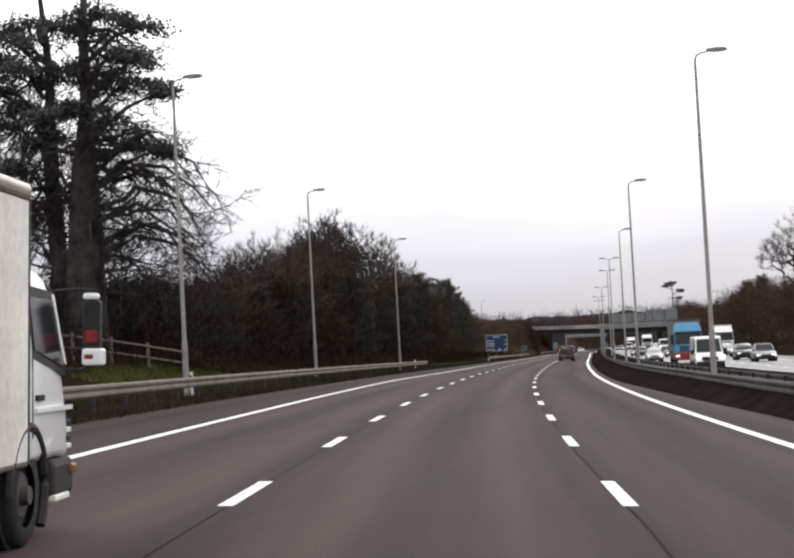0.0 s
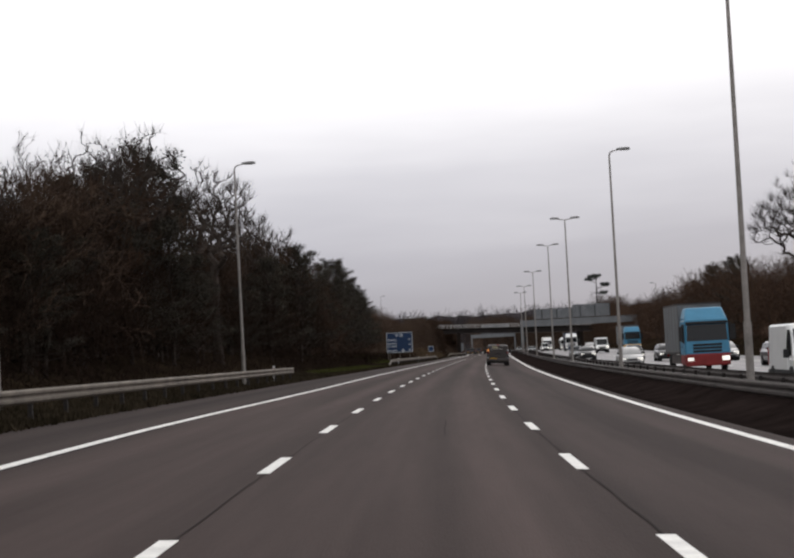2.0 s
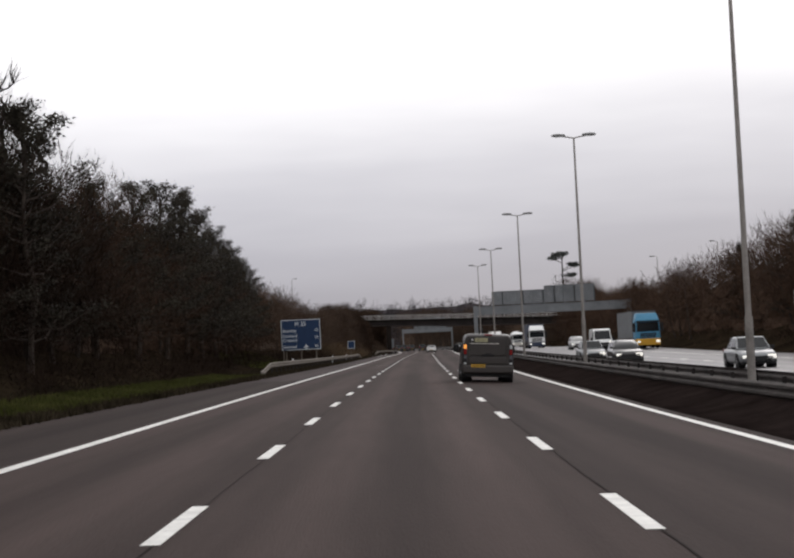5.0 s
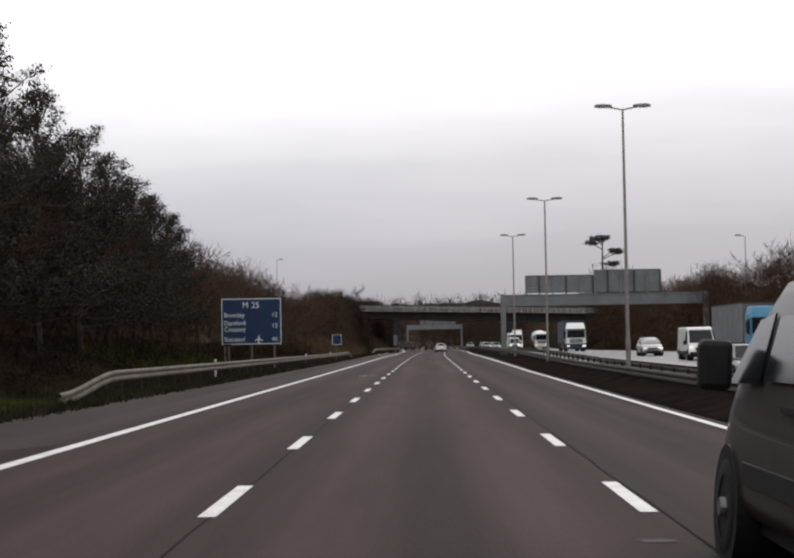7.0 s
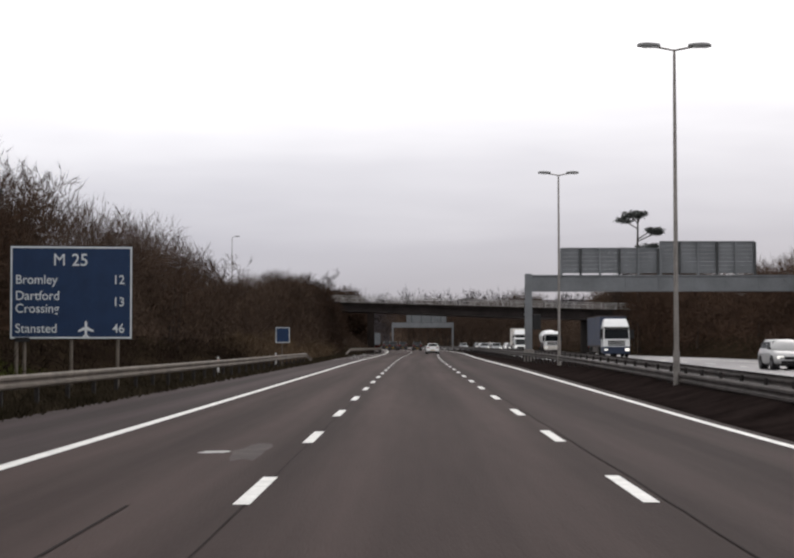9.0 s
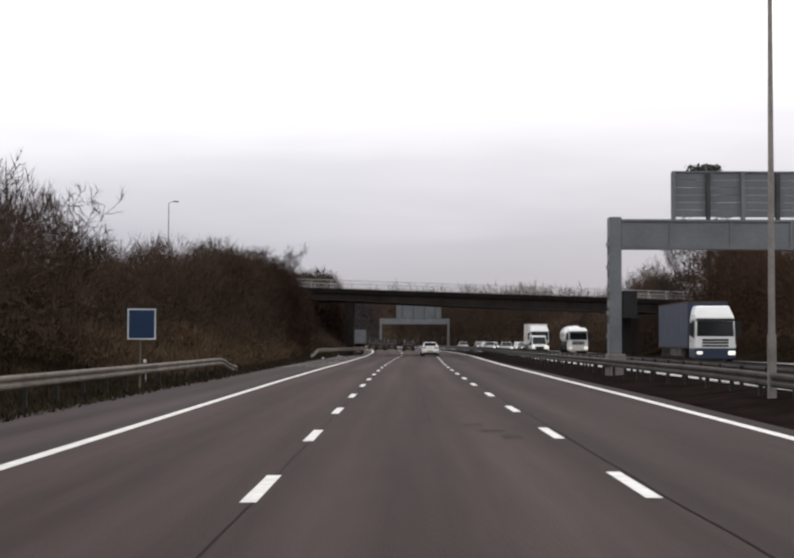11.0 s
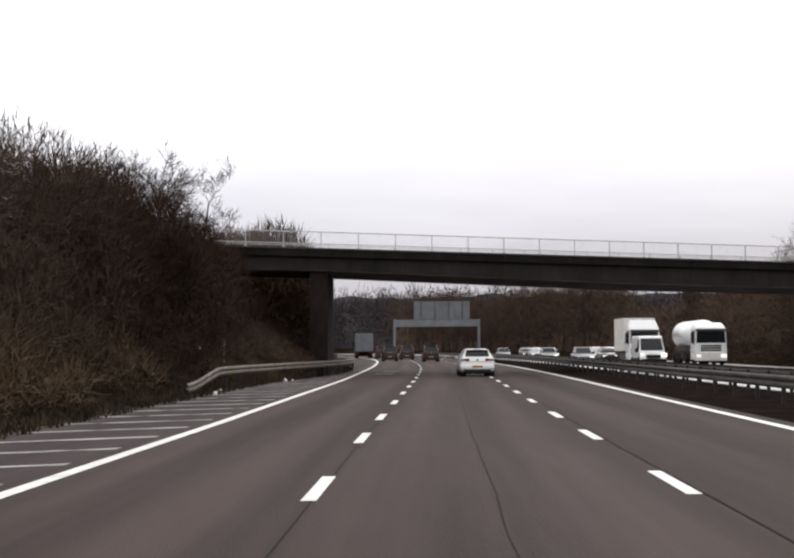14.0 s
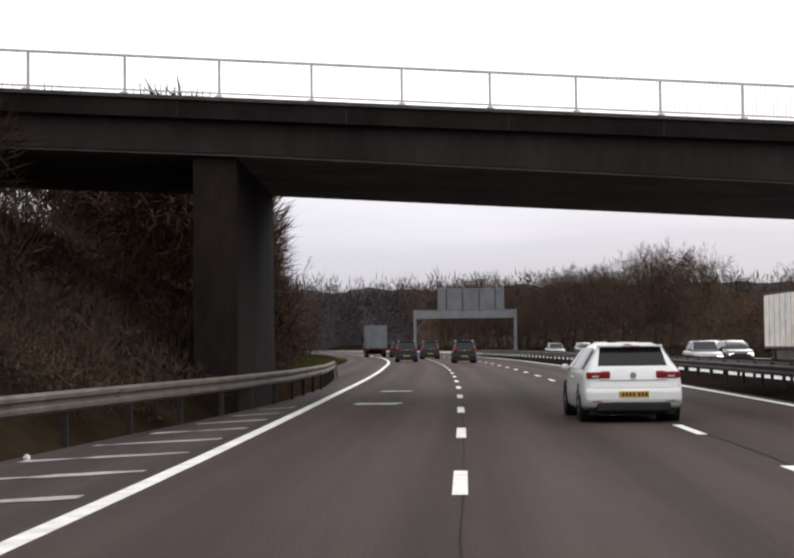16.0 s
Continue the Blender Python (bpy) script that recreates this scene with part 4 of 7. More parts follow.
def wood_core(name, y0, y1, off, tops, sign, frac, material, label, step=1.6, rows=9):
    """A rough, lumpy opaque sheet behind the front twigs, added as the wood's deep shade."""
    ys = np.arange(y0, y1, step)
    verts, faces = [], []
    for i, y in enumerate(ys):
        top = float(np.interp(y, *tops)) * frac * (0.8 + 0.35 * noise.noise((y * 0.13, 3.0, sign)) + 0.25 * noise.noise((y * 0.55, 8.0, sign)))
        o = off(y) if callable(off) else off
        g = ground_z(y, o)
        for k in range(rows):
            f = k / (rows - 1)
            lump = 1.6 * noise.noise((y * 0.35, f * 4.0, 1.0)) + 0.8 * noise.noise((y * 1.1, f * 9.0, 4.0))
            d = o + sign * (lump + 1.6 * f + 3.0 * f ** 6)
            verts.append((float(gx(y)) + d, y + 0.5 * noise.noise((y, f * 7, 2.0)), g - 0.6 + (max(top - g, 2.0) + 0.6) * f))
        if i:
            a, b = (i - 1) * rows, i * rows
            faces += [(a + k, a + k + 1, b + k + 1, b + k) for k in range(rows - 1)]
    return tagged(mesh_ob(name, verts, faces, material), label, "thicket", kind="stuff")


rng = np.random.default_rng(7)


def front_l(y):
    return float(np.interp(y, [35, 64.75, 78.75, 87.5, 140, 210, 288.75, 350, 385, 433.12, 457.62, 473.38, 490, 529.38, 560], [-16.36, -14.63, -12.88, -12.44, -11.57, -11.17, -12.95, -11.21, -9.5, -8.92, -8.04, -6.12, -6.99, -9.62, -10.93]))


def front_r(y):
    return float(np.interp(y, [52.5, 262.5, 385, 428.75, 463.75, 490, 542.5], [29.51, 29.07, 28.64, 27.4, 27.4, 27.4, 27.76]))


wood_core("woodland", 311, 426, lambda y: front_l(y) - 3.94, WOOD_L, -1, 0.86, M_TWIG_PALE, "brown sheet for the shade inside a leafless winter wood")
wood_core("woodland", 425, 446.25, lambda y: front_l(y) - 3.94, WOOD_L, -1, 0.86, M_TWIG_DARK, "dark brown sheet for the shade inside a leafless winter wood")
wood_core("woodland", 35, 211.75, lambda y: front_l(y) - 3.94, WOOD_L, -1, 0.86, M_TWIG_DARK, "dark brown sheet for the shade inside a leafless winter wood")
wood_core("woodland", 210.88, 312, lambda y: front_l(y) - 3.94, WOOD_L, -1, 0.86, M_TWIG, "dark brown sheet for the shade inside a leafless winter wood")
wood_core("woodland", 481.25, 787.5, lambda y: front_l(y) - 2.62, WOOD_L, -1, 0.84, M_TWIG, "dark brown sheet for the shade inside a leafless winter wood")
wood_core("woodland", 52.5, 456.75, lambda y: front_r(y) + 4.38, WOOD_R, 1, 0.86, M_TWIG, "dark brown sheet for the shade inside a leafless winter wood")
wood_core("woodland", 483, 857.5, lambda y: front_r(y) + 5.25, WOOD_R, 1, 0.74, M_TWIG_PALE, "grey-brown sheet for the shade inside a leafless winter wood")
for a, b, n in ((35, 87.5, 52000), (87.5, 131, 62000), (131, 210, 110000), (210, 306, 110000), (306, 373, 62000), (373, 429, 72000), (429, 456, 46000), (475, 560, 60000), (560, 787, 44000)):
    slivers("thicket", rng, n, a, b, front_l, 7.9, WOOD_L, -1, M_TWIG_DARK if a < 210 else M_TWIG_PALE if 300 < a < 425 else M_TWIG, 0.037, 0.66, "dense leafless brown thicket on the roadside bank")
for a, b, n in ((52, 210, 40000), (210, 350, 56000), (350, 411, 36000), (411, 458, 50000), (481, 595, 76000), (595, 717, 76000), (717, 857, 46000)):
    slivers("thicket", rng, n, a, b, front_r, 7.9, WOOD_R, 1, M_TWIG if a < 470 else M_TWIG_PALE, 0.052, 0.75, "dense leafless brown thicket behind the opposite carriageway", 3.0)
# rough bank plants in front of the left thicket
LOW = ([35, 175, 262.5, 367.5, 385, 437.5, 455, 490, 612.5],
          [1.58, 1.75, 1.67, 2.28, 2.8, 3.33, 3.68, 2.8, 1.93])
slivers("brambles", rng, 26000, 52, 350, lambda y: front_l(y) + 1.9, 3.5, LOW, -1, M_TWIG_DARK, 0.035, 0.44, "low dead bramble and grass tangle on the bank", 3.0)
slivers("brambles", rng, 31000, 346, 426, -8.1, 4.4, LOW, -1, M_BRAMBLE, 0.04, 0.5, "low dead bramble and grass tangle on the bank", 4.0, 4.0)
slivers("brambles", rng, 12000, 424, 450, -8.1, 4.4, LOW, -1, M_TWIG, 0.04, 0.5, "low dead bramble and grass tangle on the bank", 4.0, 4.0)
slivers("brambles", rng, 90000, 441, 486, lambda y: float(np.interp(y, [443, 450, 479, 486], [-7.3, -5.75, -5.75, -6.5])), 8.3, ([437, 490], [0.5, 0.5]), -1, M_TWIG_PALE, 0.026, 0.24, "low dark brown brush on the bank under the bridge", 4.0, 9.0)
slivers("thicket", rng, 60000, 474, 503, lambda y: float(np.interp(y, [472, 481, 503], [-6.3, -6.8, -7.8])), 10.5, ([472, 503], [9.5, 9.5]), -1, M_TWIG, 0.07, 0.8, "dense leafless brown thicket beyond the bridge", 2.0)
slivers("bracken", rng, 1800, 373, 411, -9.3, 2.6, LOW, -1, M_TWIG_RUST, 0.05, 0.4, "russet dead bracken on the bank", 3.0)


def grass_tufts(name, n, y0, y1, d0, d1, h, material, label, seed):
    r = np.random.default_rng(seed)
    y, d = r.uniform(y0, y1, n), r.uniform(d0, d1, n)
    x = gx(y) + d
    z = np.array([max(ground_z(a, b), float(rz(a, b)) + 0.02 if b > -9.1 else -9) for a, b in zip(y, d)])
    az, ln = r.uniform(0, 6.28, n), h * r.uniform(0.4, 1.3, n)
    w = 0.03 * r.uniform(0.6, 1.6, n)
    v = np.empty((n, 3, 3))
    v[:, 0] = np.c_[x - np.cos(az) * w, y - np.sin(az) * w, z - 0.02]
    v[:, 1] = np.c_[x + np.cos(az) * w, y + np.sin(az) * w, z - 0.02]
    v[:, 2] = np.c_[x + r.normal(0, 0.09, n), y + r.normal(0, 0.09, n), z + ln]
    me = bpy.data.meshes.new(name)
    me.from_pydata(v.reshape(-1, 3).tolist(), [], np.arange(n * 3).reshape(-1, 3).tolist())
    me.materials.append(material)
    tagged(new(name, me), label, "grass", kind="stuff")


grass_tufts("grass", 26000, 17.5, 210, -10.64, -6.09, 0.20, M_GRASS, "rough dull winter grass on the verge", 3)
grass_tufts("grass", 26000, 210, 437.5, -9.86, -5.92, 0.20, M_GRASS, "rough dull winter grass on the verge", 4)
grass_tufts("grass", 30000, 17.5, 288.8, -7.14, -6.18, 0.20, M_GRASS, "rough dull winter grass under the crash barrier", 13)
grass_tufts("green_grass", 42000, 172, 226, -9.6, -6.7, 0.20, M_GRASS_GREEN, "fresh green grass beside the barrier end", 5)
grass_tufts("green_grass", 7000, 259, 293.1, -14.7, -10.32, 0.25, M_GRASS_GREEN, "fresh green grass around the sign posts", 6)
grass_tufts("green_grass", 9000, 500.5, 568.8, -10.93, -7.52, 0.35, M_GRASS_GREEN, "fresh green grass beside the carriageway beyond the bridge", 9)
grass_tufts("green_grass", 8000, 57.8, 80.5, -13.75, -9.37, 0.22, M_GRASS_GREEN, "fresh green grass mound behind the barrier", 8)


# ---- single trees ----


def branch_net(rng_, base, direction, length, radius, depth, out, twigs, spread=0.6, up=0.25, wob=0.18, kids=(3, 5)):
    """Grow a limb: list of tubes (points, radii) in out, and bare twig triangles in twigs."""
    pts, rad = [Vector(base)], [radius]
    d = Vector(direction).normalized()
    n = 4 if depth > 0 else 3
    for i in range(n):
        d = (d + Vector((rng_.gauss(0, wob), rng_.gauss(0, wob), rng_.gauss(0, wob) + up * 0.25))).normalized()
        pts.append(pts[-1] + d * (length / n))
        rad.append(radius * (1 - 0.72 * (i + 1) / n))
    out.append((pts, rad))
    if depth == 0:
        for k in range(6):
            p = pts[rng_.randrange(1, len(pts))]
            e = (d + Vector((rng_.gauss(0, 0.6), rng_.gauss(0, 0.6), rng_.gauss(0.15, 0.5)))).normalized()
            twigs.append((p, e, length * rng_.uniform(0.45, 0.95)))
        return
    for k in range(rng_.randint(*kids)):
        i = rng_.randrange(1, len(pts))
        e = (d * 0.6 + Vector((rng_.gauss(0, spread), rng_.gauss(0, spread), rng_.gauss(up, spread * 0.5)))).normalized()
        branch_net(rng_, pts[i], e, length * rng_.uniform(0.5, 0.75), rad[i] * 0.62, depth - 1, out, twigs, spread, up, wob, kids)
    branch_net(rng_, pts[-1], d, length * 0.6, rad[-1], depth - 1, out, twigs, spread, up, wob, kids)


def tubes_mesh(name, tubes, twigs, material, sides=3, tw=0.03):
    verts, faces = [], []
    for pts, rad in tubes:
        n = sides if rad[0] < 0.09 else 7 if rad[0] < 0.4 else 16
        base = len(verts)
        for i, p in enumerate(pts):
            a, b = pts[max(0, i - 1)], pts[min(len(pts) - 1, i + 1)]
            e = (b - a).normalized()
            s = e.cross(Vector((0.93, 0.31, 0.2))).normalized()
            t = e.cross(s)
            r = max(rad[i], 0.012)
            for k in range(n):
                verts.append(p + (s * math.cos(2 * math.pi * k / n) + t * math.sin(2 * math.pi * k / n)) * r)
        for i in range(len(pts) - 1):
            for k in range(n):
                faces.append((base + i * n + k, base + i * n + (k + 1) % n, base + (i + 1) * n + (k + 1) % n, base + (i + 1) * n + k))
    for p, e, ln in twigs:
        s = e.cross(Vector((0.3, 0.5, 0.8))).normalized() * tw * 0.5
        b = len(verts)
        verts += [p - s, p + s, p + e * ln]
        faces.append((b, b + 1, b + 2))
    me = bpy.data.meshes.new(name)
    me.from_pydata([tuple(v) for v in verts], [], faces)
    me.materials.append(material)
    return me


def bare_tree(seed, height, trunk_r, crown_mat, stems=1, kids=(3, 5), depth=3, spread=0.8, reach=0.85, fan=0.1, wob=0.24):
    r = random.Random(seed)
    tubes, limbs, twigs = [], [], []
    for s in range(stems):
        lean = Vector((r.gauss(0, 0.10 + fan * (stems > 1)), r.gauss(0, 0.10 + fan * (stems > 1)), 1))
        pts, rad = [Vector((s * 0.4, 0, -0.6))], [trunk_r]
        n = 6
        for i in range(n):
            lean = (lean + Vector((r.gauss(0, 0.06), r.gauss(0, 0.06), 0.3))).normalized()
            pts.append(pts[-1] + lean * (height * 0.72 / n))
            rad.append(trunk_r * (1 - 0.75 * (i + 1) / n))
        tubes.append((pts, rad))
        for i in range(2, n + 1):
            for k in range(2 if i < n else 3):
                a = r.uniform(0, 2 * math.pi)
                e = Vector((math.cos(a), math.sin(a), r.uniform(0.25, 0.95)))
                branch_net(r, pts[i], e, reach * height * r.uniform(0.16, 0.26), rad[i] * 0.55, depth - 1, limbs, twigs, spread, 0.16, wob, kids)
    root = new("tree")
    ob = new("trunk", tubes_mesh("trunk", tubes, [], M_BARK))
    ob.parent = root
    ob = new("crown", tubes_mesh("crown", limbs, twigs, crown_mat))
    ob.parent = root
    root["tall"] = max(v.co.z for c in root.children for v in c.data.vertices)
    return root


def leaf_clump(verts, faces, r, c, size, n, leaf, flat=1.0):
    """n small leaves scattered in an uneven clump round c."""
    for k in range(n):
        v = Vector((r.gauss(0, 0.5), r.gauss(0, 0.5), r.gauss(0, 0.5) * flat)) * size
        p = c + v
        a = Vector((r.gauss(0, 1), r.gauss(0, 1), r.gauss(0, 0.7))).normalized()
        b = a.cross(Vector((r.gauss(0, 1), r.gauss(0, 1), r.gauss(0, 1)))).normalized()
        s = leaf * r.uniform(0.6, 1.4)
        i = len(verts)
        verts += [p - b * s * 0.35, p + b * s * 0.35, p + a * s]
        faces.append((i, i + 1, i + 2))


def evergreen_tree(seed, height, trunk_r, clumps, leaf, material, name="evergreen_tree"):
    """An ivy-clad or conifer tree with a ragged crown of leaf clumps on upswept limbs."""
    r = random.Random(seed)
    limbs, twigs, verts, faces = [], [], [], []
    pts = [Vector((0, 0, -0.6))] + [Vector((r.gauss(0, 0.15), r.gauss(0, 0.15), height * 0.92 * k / 6)) for k in range(1, 7)]
    rad = [trunk_r * (1 - 0.13 * k) for k in range(7)]
    for k in range(clumps):
        f = r.uniform(0.12, 1.0)
        z = height * f
        a = r.uniform(0, 2 * math.pi)
        reach = (0.30 * height * (1 - f) ** 0.6 + 0.5) * r.uniform(0.35, 1.35)
        base = Vector((0, 0, z * 0.9))
        tip = Vector((math.cos(a) * reach, math.sin(a) * reach, z + reach * 0.25 * r.uniform(0.2, 1.6)))
        mid = (base + tip) / 2 + Vector((0, 0, -0.15 * reach))
        limbs.append(([base, mid, tip], [0.07, 0.045, 0.02]))
        for q in (0.55, 0.8, 1.0, 1.12):
            leaf_clump(verts, faces, r, base.lerp(tip, q), 0.5 + 0.3 * (1 - q), 58, leaf * 0.56, 0.6)
    root = new(name)
    ob = new("trunk", tubes_mesh("trunk", [(pts, rad)] + limbs, [], M_BARK))
    ob.parent = root
    mesh_ob("crown", verts, faces, material, root)
    root["tall"] = max(v.co.z for c in root.children for v in c.data.vertices)
    return root


def plant(src, y, x, turn, scale, label, category="tree", group="trees"):
    z = ground_z(y, x - float(gx(y)))
    m = pose(x, y, z, 0, 0, turn) @ Matrix.Diagonal((scale, scale, scale, 1))
    if src.get("placed"):
        ob = src.copy()
        scene.collection.objects.link(ob)
        for c in src.children:
            k = c.copy()
            scene.collection.objects.link(k)
            k.parent = ob
    else:
        ob = src
        ob["placed"] = 1
    ob.matrix_basis = m
    return tagged(ob, label, category, group)


def vase_tree(seed, height, spread, n, r0, fork=0.3, ivy=0.0, dome=0.32):
    """A broad bare tree: limbs fork low, rise and spread, and branch again to a domed crown of twigs."""
    r = random.Random(seed)
    pts = [Vector((r.gauss(0, 0.04) * k, r.gauss(0, 0.04) * k, -0.6 + (height * fork + 0.6) * k / 5)) for k in range(6)]
    up = list(range(-1, 5))
    stem = list(pts)
    tips = []
    for k in range(n):
        q, a = math.sqrt(r.random()), r.uniform(0, 2 * math.pi)
        hi = height * (1.0 - dome * q * q + 0.04 * r.gauss(0, 1))
        lo = height * (fork + 0.06 + 0.22 * q)
        z = lo + (hi - lo) * r.random() ** 0.6
        tips.append(Vector((math.cos(a) * q * spread, math.sin(a) * q * spread, z)))
    tips.sort(key=lambda p: (p - pts[5]).length)
    chains = []
    for p in tips:
        k = min(range(4, len(pts)), key=lambda i: (pts[i] - p).length + 0.9 * max(0.0, pts[i].z - p.z + 0.15))
        base, ln, chain = pts[k], (pts[k] - p).length, [k]
        for f in (0.33, 0.67, 1.0):
            o = Vector((r.gauss(0, 0.07), r.gauss(0, 0.07), r.gauss(0, 0.05) - 0.10 * math.sin(math.pi * f))) * ln
            pts.append(base.lerp(p, f) + (o if f < 1 else o * 0.2))
            up.append(chain[-1])
            chain.append(len(pts) - 1)
        chains.append(chain)
    load = [0] * len(pts)
    for c in chains:
        load[c[-1]] += 1
    for i in range(len(pts) - 1, 0, -1):
        load[up[i]] += load[i]
    rad = [max(0.016, r0 * (v / n) ** 0.5) for v in load]
    tubes = [([pts[i] for i in c], [min(rad[c[0]], rad[c[1]] * 1.15)] + [rad[i] for i in c[1:]]) for c in chains]
    twigs = []
    for i in range(6, len(pts)):
        if load[i] <= 4:
            out = (pts[i] - Vector((0, 0, height * 0.45))).normalized()
            for k in range(3):
                e = (out + Vector((r.gauss(0, 0.6), r.gauss(0, 0.6), r.gauss(0.2, 0.5)))).normalized()
                twigs.append((pts[i], e, height * r.uniform(0.03, 0.075)))
    root = new("tree")
    ob = new("trunk", tubes_mesh("trunk", [(stem, [r0 * 1.25] + [r0 * (1.1 - 0.02 * k) for k in range(5)])], [], M_BARK))
    ob.parent = root
    ob = new("crown", tubes_mesh("crown", tubes, twigs, M_BARK, tw=0.034))
    ob.parent = root
    if ivy:
        verts, faces = [], []
        for i in range(2, len(pts)):
            if r.random() < ivy * (1.5 - pts[i].z / height):
                leaf_clump(verts, faces, r, pts[i], r.uniform(0.35, 0.75), 46, 0.17, 0.8)
        mesh_ob("ivy", verts, faces, M_IVY, root, "dark ivy along the limbs")
    root["tall"] = max(v.co.z for c in root.children for v in c.data.vertices)
    return root


BARE = [bare_tree(11, 13, 0.20, M_TWIG), bare_tree(12, 15, 0.24, M_TWIG, kids=(3, 4)), bare_tree(13, 10, 0.13, M_TWIG, stems=3, kids=(2, 4)), bare_tree(14, 11, 0.14, M_TWIG_PALE, stems=2), bare_tree(15, 17, 0.30, M_BARK, depth=4, kids=(2, 4), spread=0.55, reach=0.75), bare_tree(16, 8, 0.09, M_TWIG_PALE, stems=3, kids=(2, 3))]
EVER = [evergreen_tree(21, 14, 0.25, 76, 0.25, M_IVY), evergreen_tree(22, 12, 0.2, 64, 0.24, M_IVY), evergreen_tree(23, 15, 0.25, 84, 0.26, M_IVY)]
tr = random.Random(5)
BL, EL = "leafless winter tree with fine brown twigs in the roadside wood", "dark ivy-clad tree with a ragged crown in the wood"
# left wood
y = 63.0
while y < 448:
    top = float(np.interp(y, *WOOD_L))
    k = tr.choice((0, 2, 3, 5, 0, 1))
    x = float(gx(y)) + front_l(y) - tr.uniform(1.75, 5.7)
    z = ground_z(y, x - float(gx(y)))
    sc = max(0.22, (top * (tr.uniform(0.80, 0.98) if 201 < y < 437 else tr.uniform(0.95, 1.16)) - z) / BARE[k]["tall"])
    plant(BARE[k], y, x, tr.uniform(0, 360), sc, BL)
    y += tr.uniform(3.5, 6.6)
for y, d, hgt in ((124.5, -15.2, 12.2), (130.0, -15.0, 12.9), (134.0, -15.2, 13.4), (98.0, -16.4, 8.6), (454.8, -11.3, 11.7), (441.9, -11.81, 9.6), (448, -15.74, 10.6)):
    z = ground_z(y, d)
    plant(BARE[4], y, float(gx(y)) + d, tr.uniform(0, 360), (hgt - z) / BARE[4]["tall"], "tall leafless tree rising above the wood")
for y, d, hgt in ((215.2, -14.0, 10.8), (225.8, -13.8, 11.9), (234.5, -13.6, 12.8), (243.2, -13.6, 13.2), (251.1, -13.6, 12.3), (259, -13.6, 11.7), (266, -13.8, 11.3), (273.9, -14.0, 11.0), (281.8, -14.4, 10.7), (290.5, -14.8, 10.4)):
    k = tr.choice((0, 1, 2))
    z = ground_z(y, d)
    plant(EVER[k], y, float(gx(y)) + d, tr.uniform(0, 360), (hgt - z) / EVER[k]["tall"], EL)
for y, d, hgt in ((77, -21.63, 18.55), (82.2, -25.13, 17.68), (86.6, -20.32, 15.05)):
    plant(BARE[4], y, float(gx(y)) + d, tr.uniform(0, 360), (hgt - ground_z(y, d)) / BARE[4]["tall"], "tall leafless tree rising above the wood")
for y, d, hgt in ((443.0, -11.4, 10.2),):
    plant(BARE[3], y, float(gx(y)) + d, tr.uniform(0, 360), (hgt - ground_z(y, d)) / BARE[3]["tall"], "pale leafless tree on the bank beside the bridge")
VASE = [vase_tree(61, 14.0, 2.9, 360, 0.36, 0.36, 0.0, 0.16), vase_tree(62, 17.0, 6.0, 760, 0.46, 0.3), vase_tree(63, 9.5, 2.6, 190, 0.24, 0.3), vase_tree(64, 15.0, 2.9, 260, 0.34, 0.3, 0.2)]
for k, y, d, hgt in ((0, 157.0, -13.5, 14.9), (2, 164.0, -16.5, 13.0), (2, 104.5, -15.2, 9.9), (2, 109.5, -15.9, 11.0), (2, 115.5, -16.2, 10.9), (2, 136.0, -15.6, 14.3), (0, 167.0, -15.4, 14.4), (0, 183.0, -15.4, 14.6), (2, 196.0, -15.2, 14.6)):
    plant(VASE[k], y, float(gx(y)) + d, tr.uniform(0, 360), (hgt - ground_z(y, d)) / VASE[k]["tall"], "stout leafless tree with ascending limbs and a domed crown")
plant(VASE[1], 205.0, float(gx(205.0)) + 34.3, 40, (18.1 - ground_z(205.0, 34.3)) / VASE[1]["tall"], "large spreading leafless tree above the far wood")
for y, d, hgt in ((145.0, -15.2, 15.8), (149.5, -16.4, 15.2), (141.0, -16.4, 14.6)):
    plant(VASE[3], y, float(gx(y)) + d, tr.uniform(0, 360), (hgt - ground_z(y, d)) / VASE[3]["tall"], "tall bare tree with ivy along its crooked limbs")
for y, d, hgt in ((128.6, -15.95, 11.0), (139.5, -17.0, 12.4)):
    plant(EVER[0], y, float(gx(y)) + d, tr.uniform(0, 360), (hgt - ground_z(y, d)) / EVER[0]["tall"], EL)
y = 73.5
while y < 206:
    d = front_l(y) - tr.uniform(0.9, 3.1)
    k = tr.choice((0, 1))
    plant(EVER[k], y, float(gx(y)) + d, tr.uniform(0, 360), (float(np.interp(y, *WOOD_L)) * tr.uniform(0.72, 0.95) - ground_z(y, d)) / EVER[k]["tall"], EL)
    y += tr.uniform(6.1, 9.6)
# right wood
y = 131.0
while y < 830:
    if not 457 < y < 483:
        top = float(np.interp(y, *WOOD_R))
        k = tr.choice((0, 1, 2, 3))
        d = front_r(y) + tr.uniform(1.75, 7.9)
        z = ground_z(y, d)
        plant(BARE[k], y, float(gx(y)) + d, tr.uniform(0, 360), max(0.45, (top * tr.uniform(0.98, 1.16) * (1.2 if 515 < y < 600 else 1.0) - z) / BARE[k]["tall"]), BL)
    y += tr.uniform(4.8, 8.75)
for y, d, hgt in ((477.8, 31.51, 14.62), (490, 33.26, 14.44), (497, 30.63, 12.87), (516.2, 33.26, 11.12)):
    plant(BARE[4], y, float(gx(y)) + d, tr.uniform(0, 360), (hgt - ground_z(y, d)) / BARE[4]["tall"], "tall leafless tree rising above the wood")
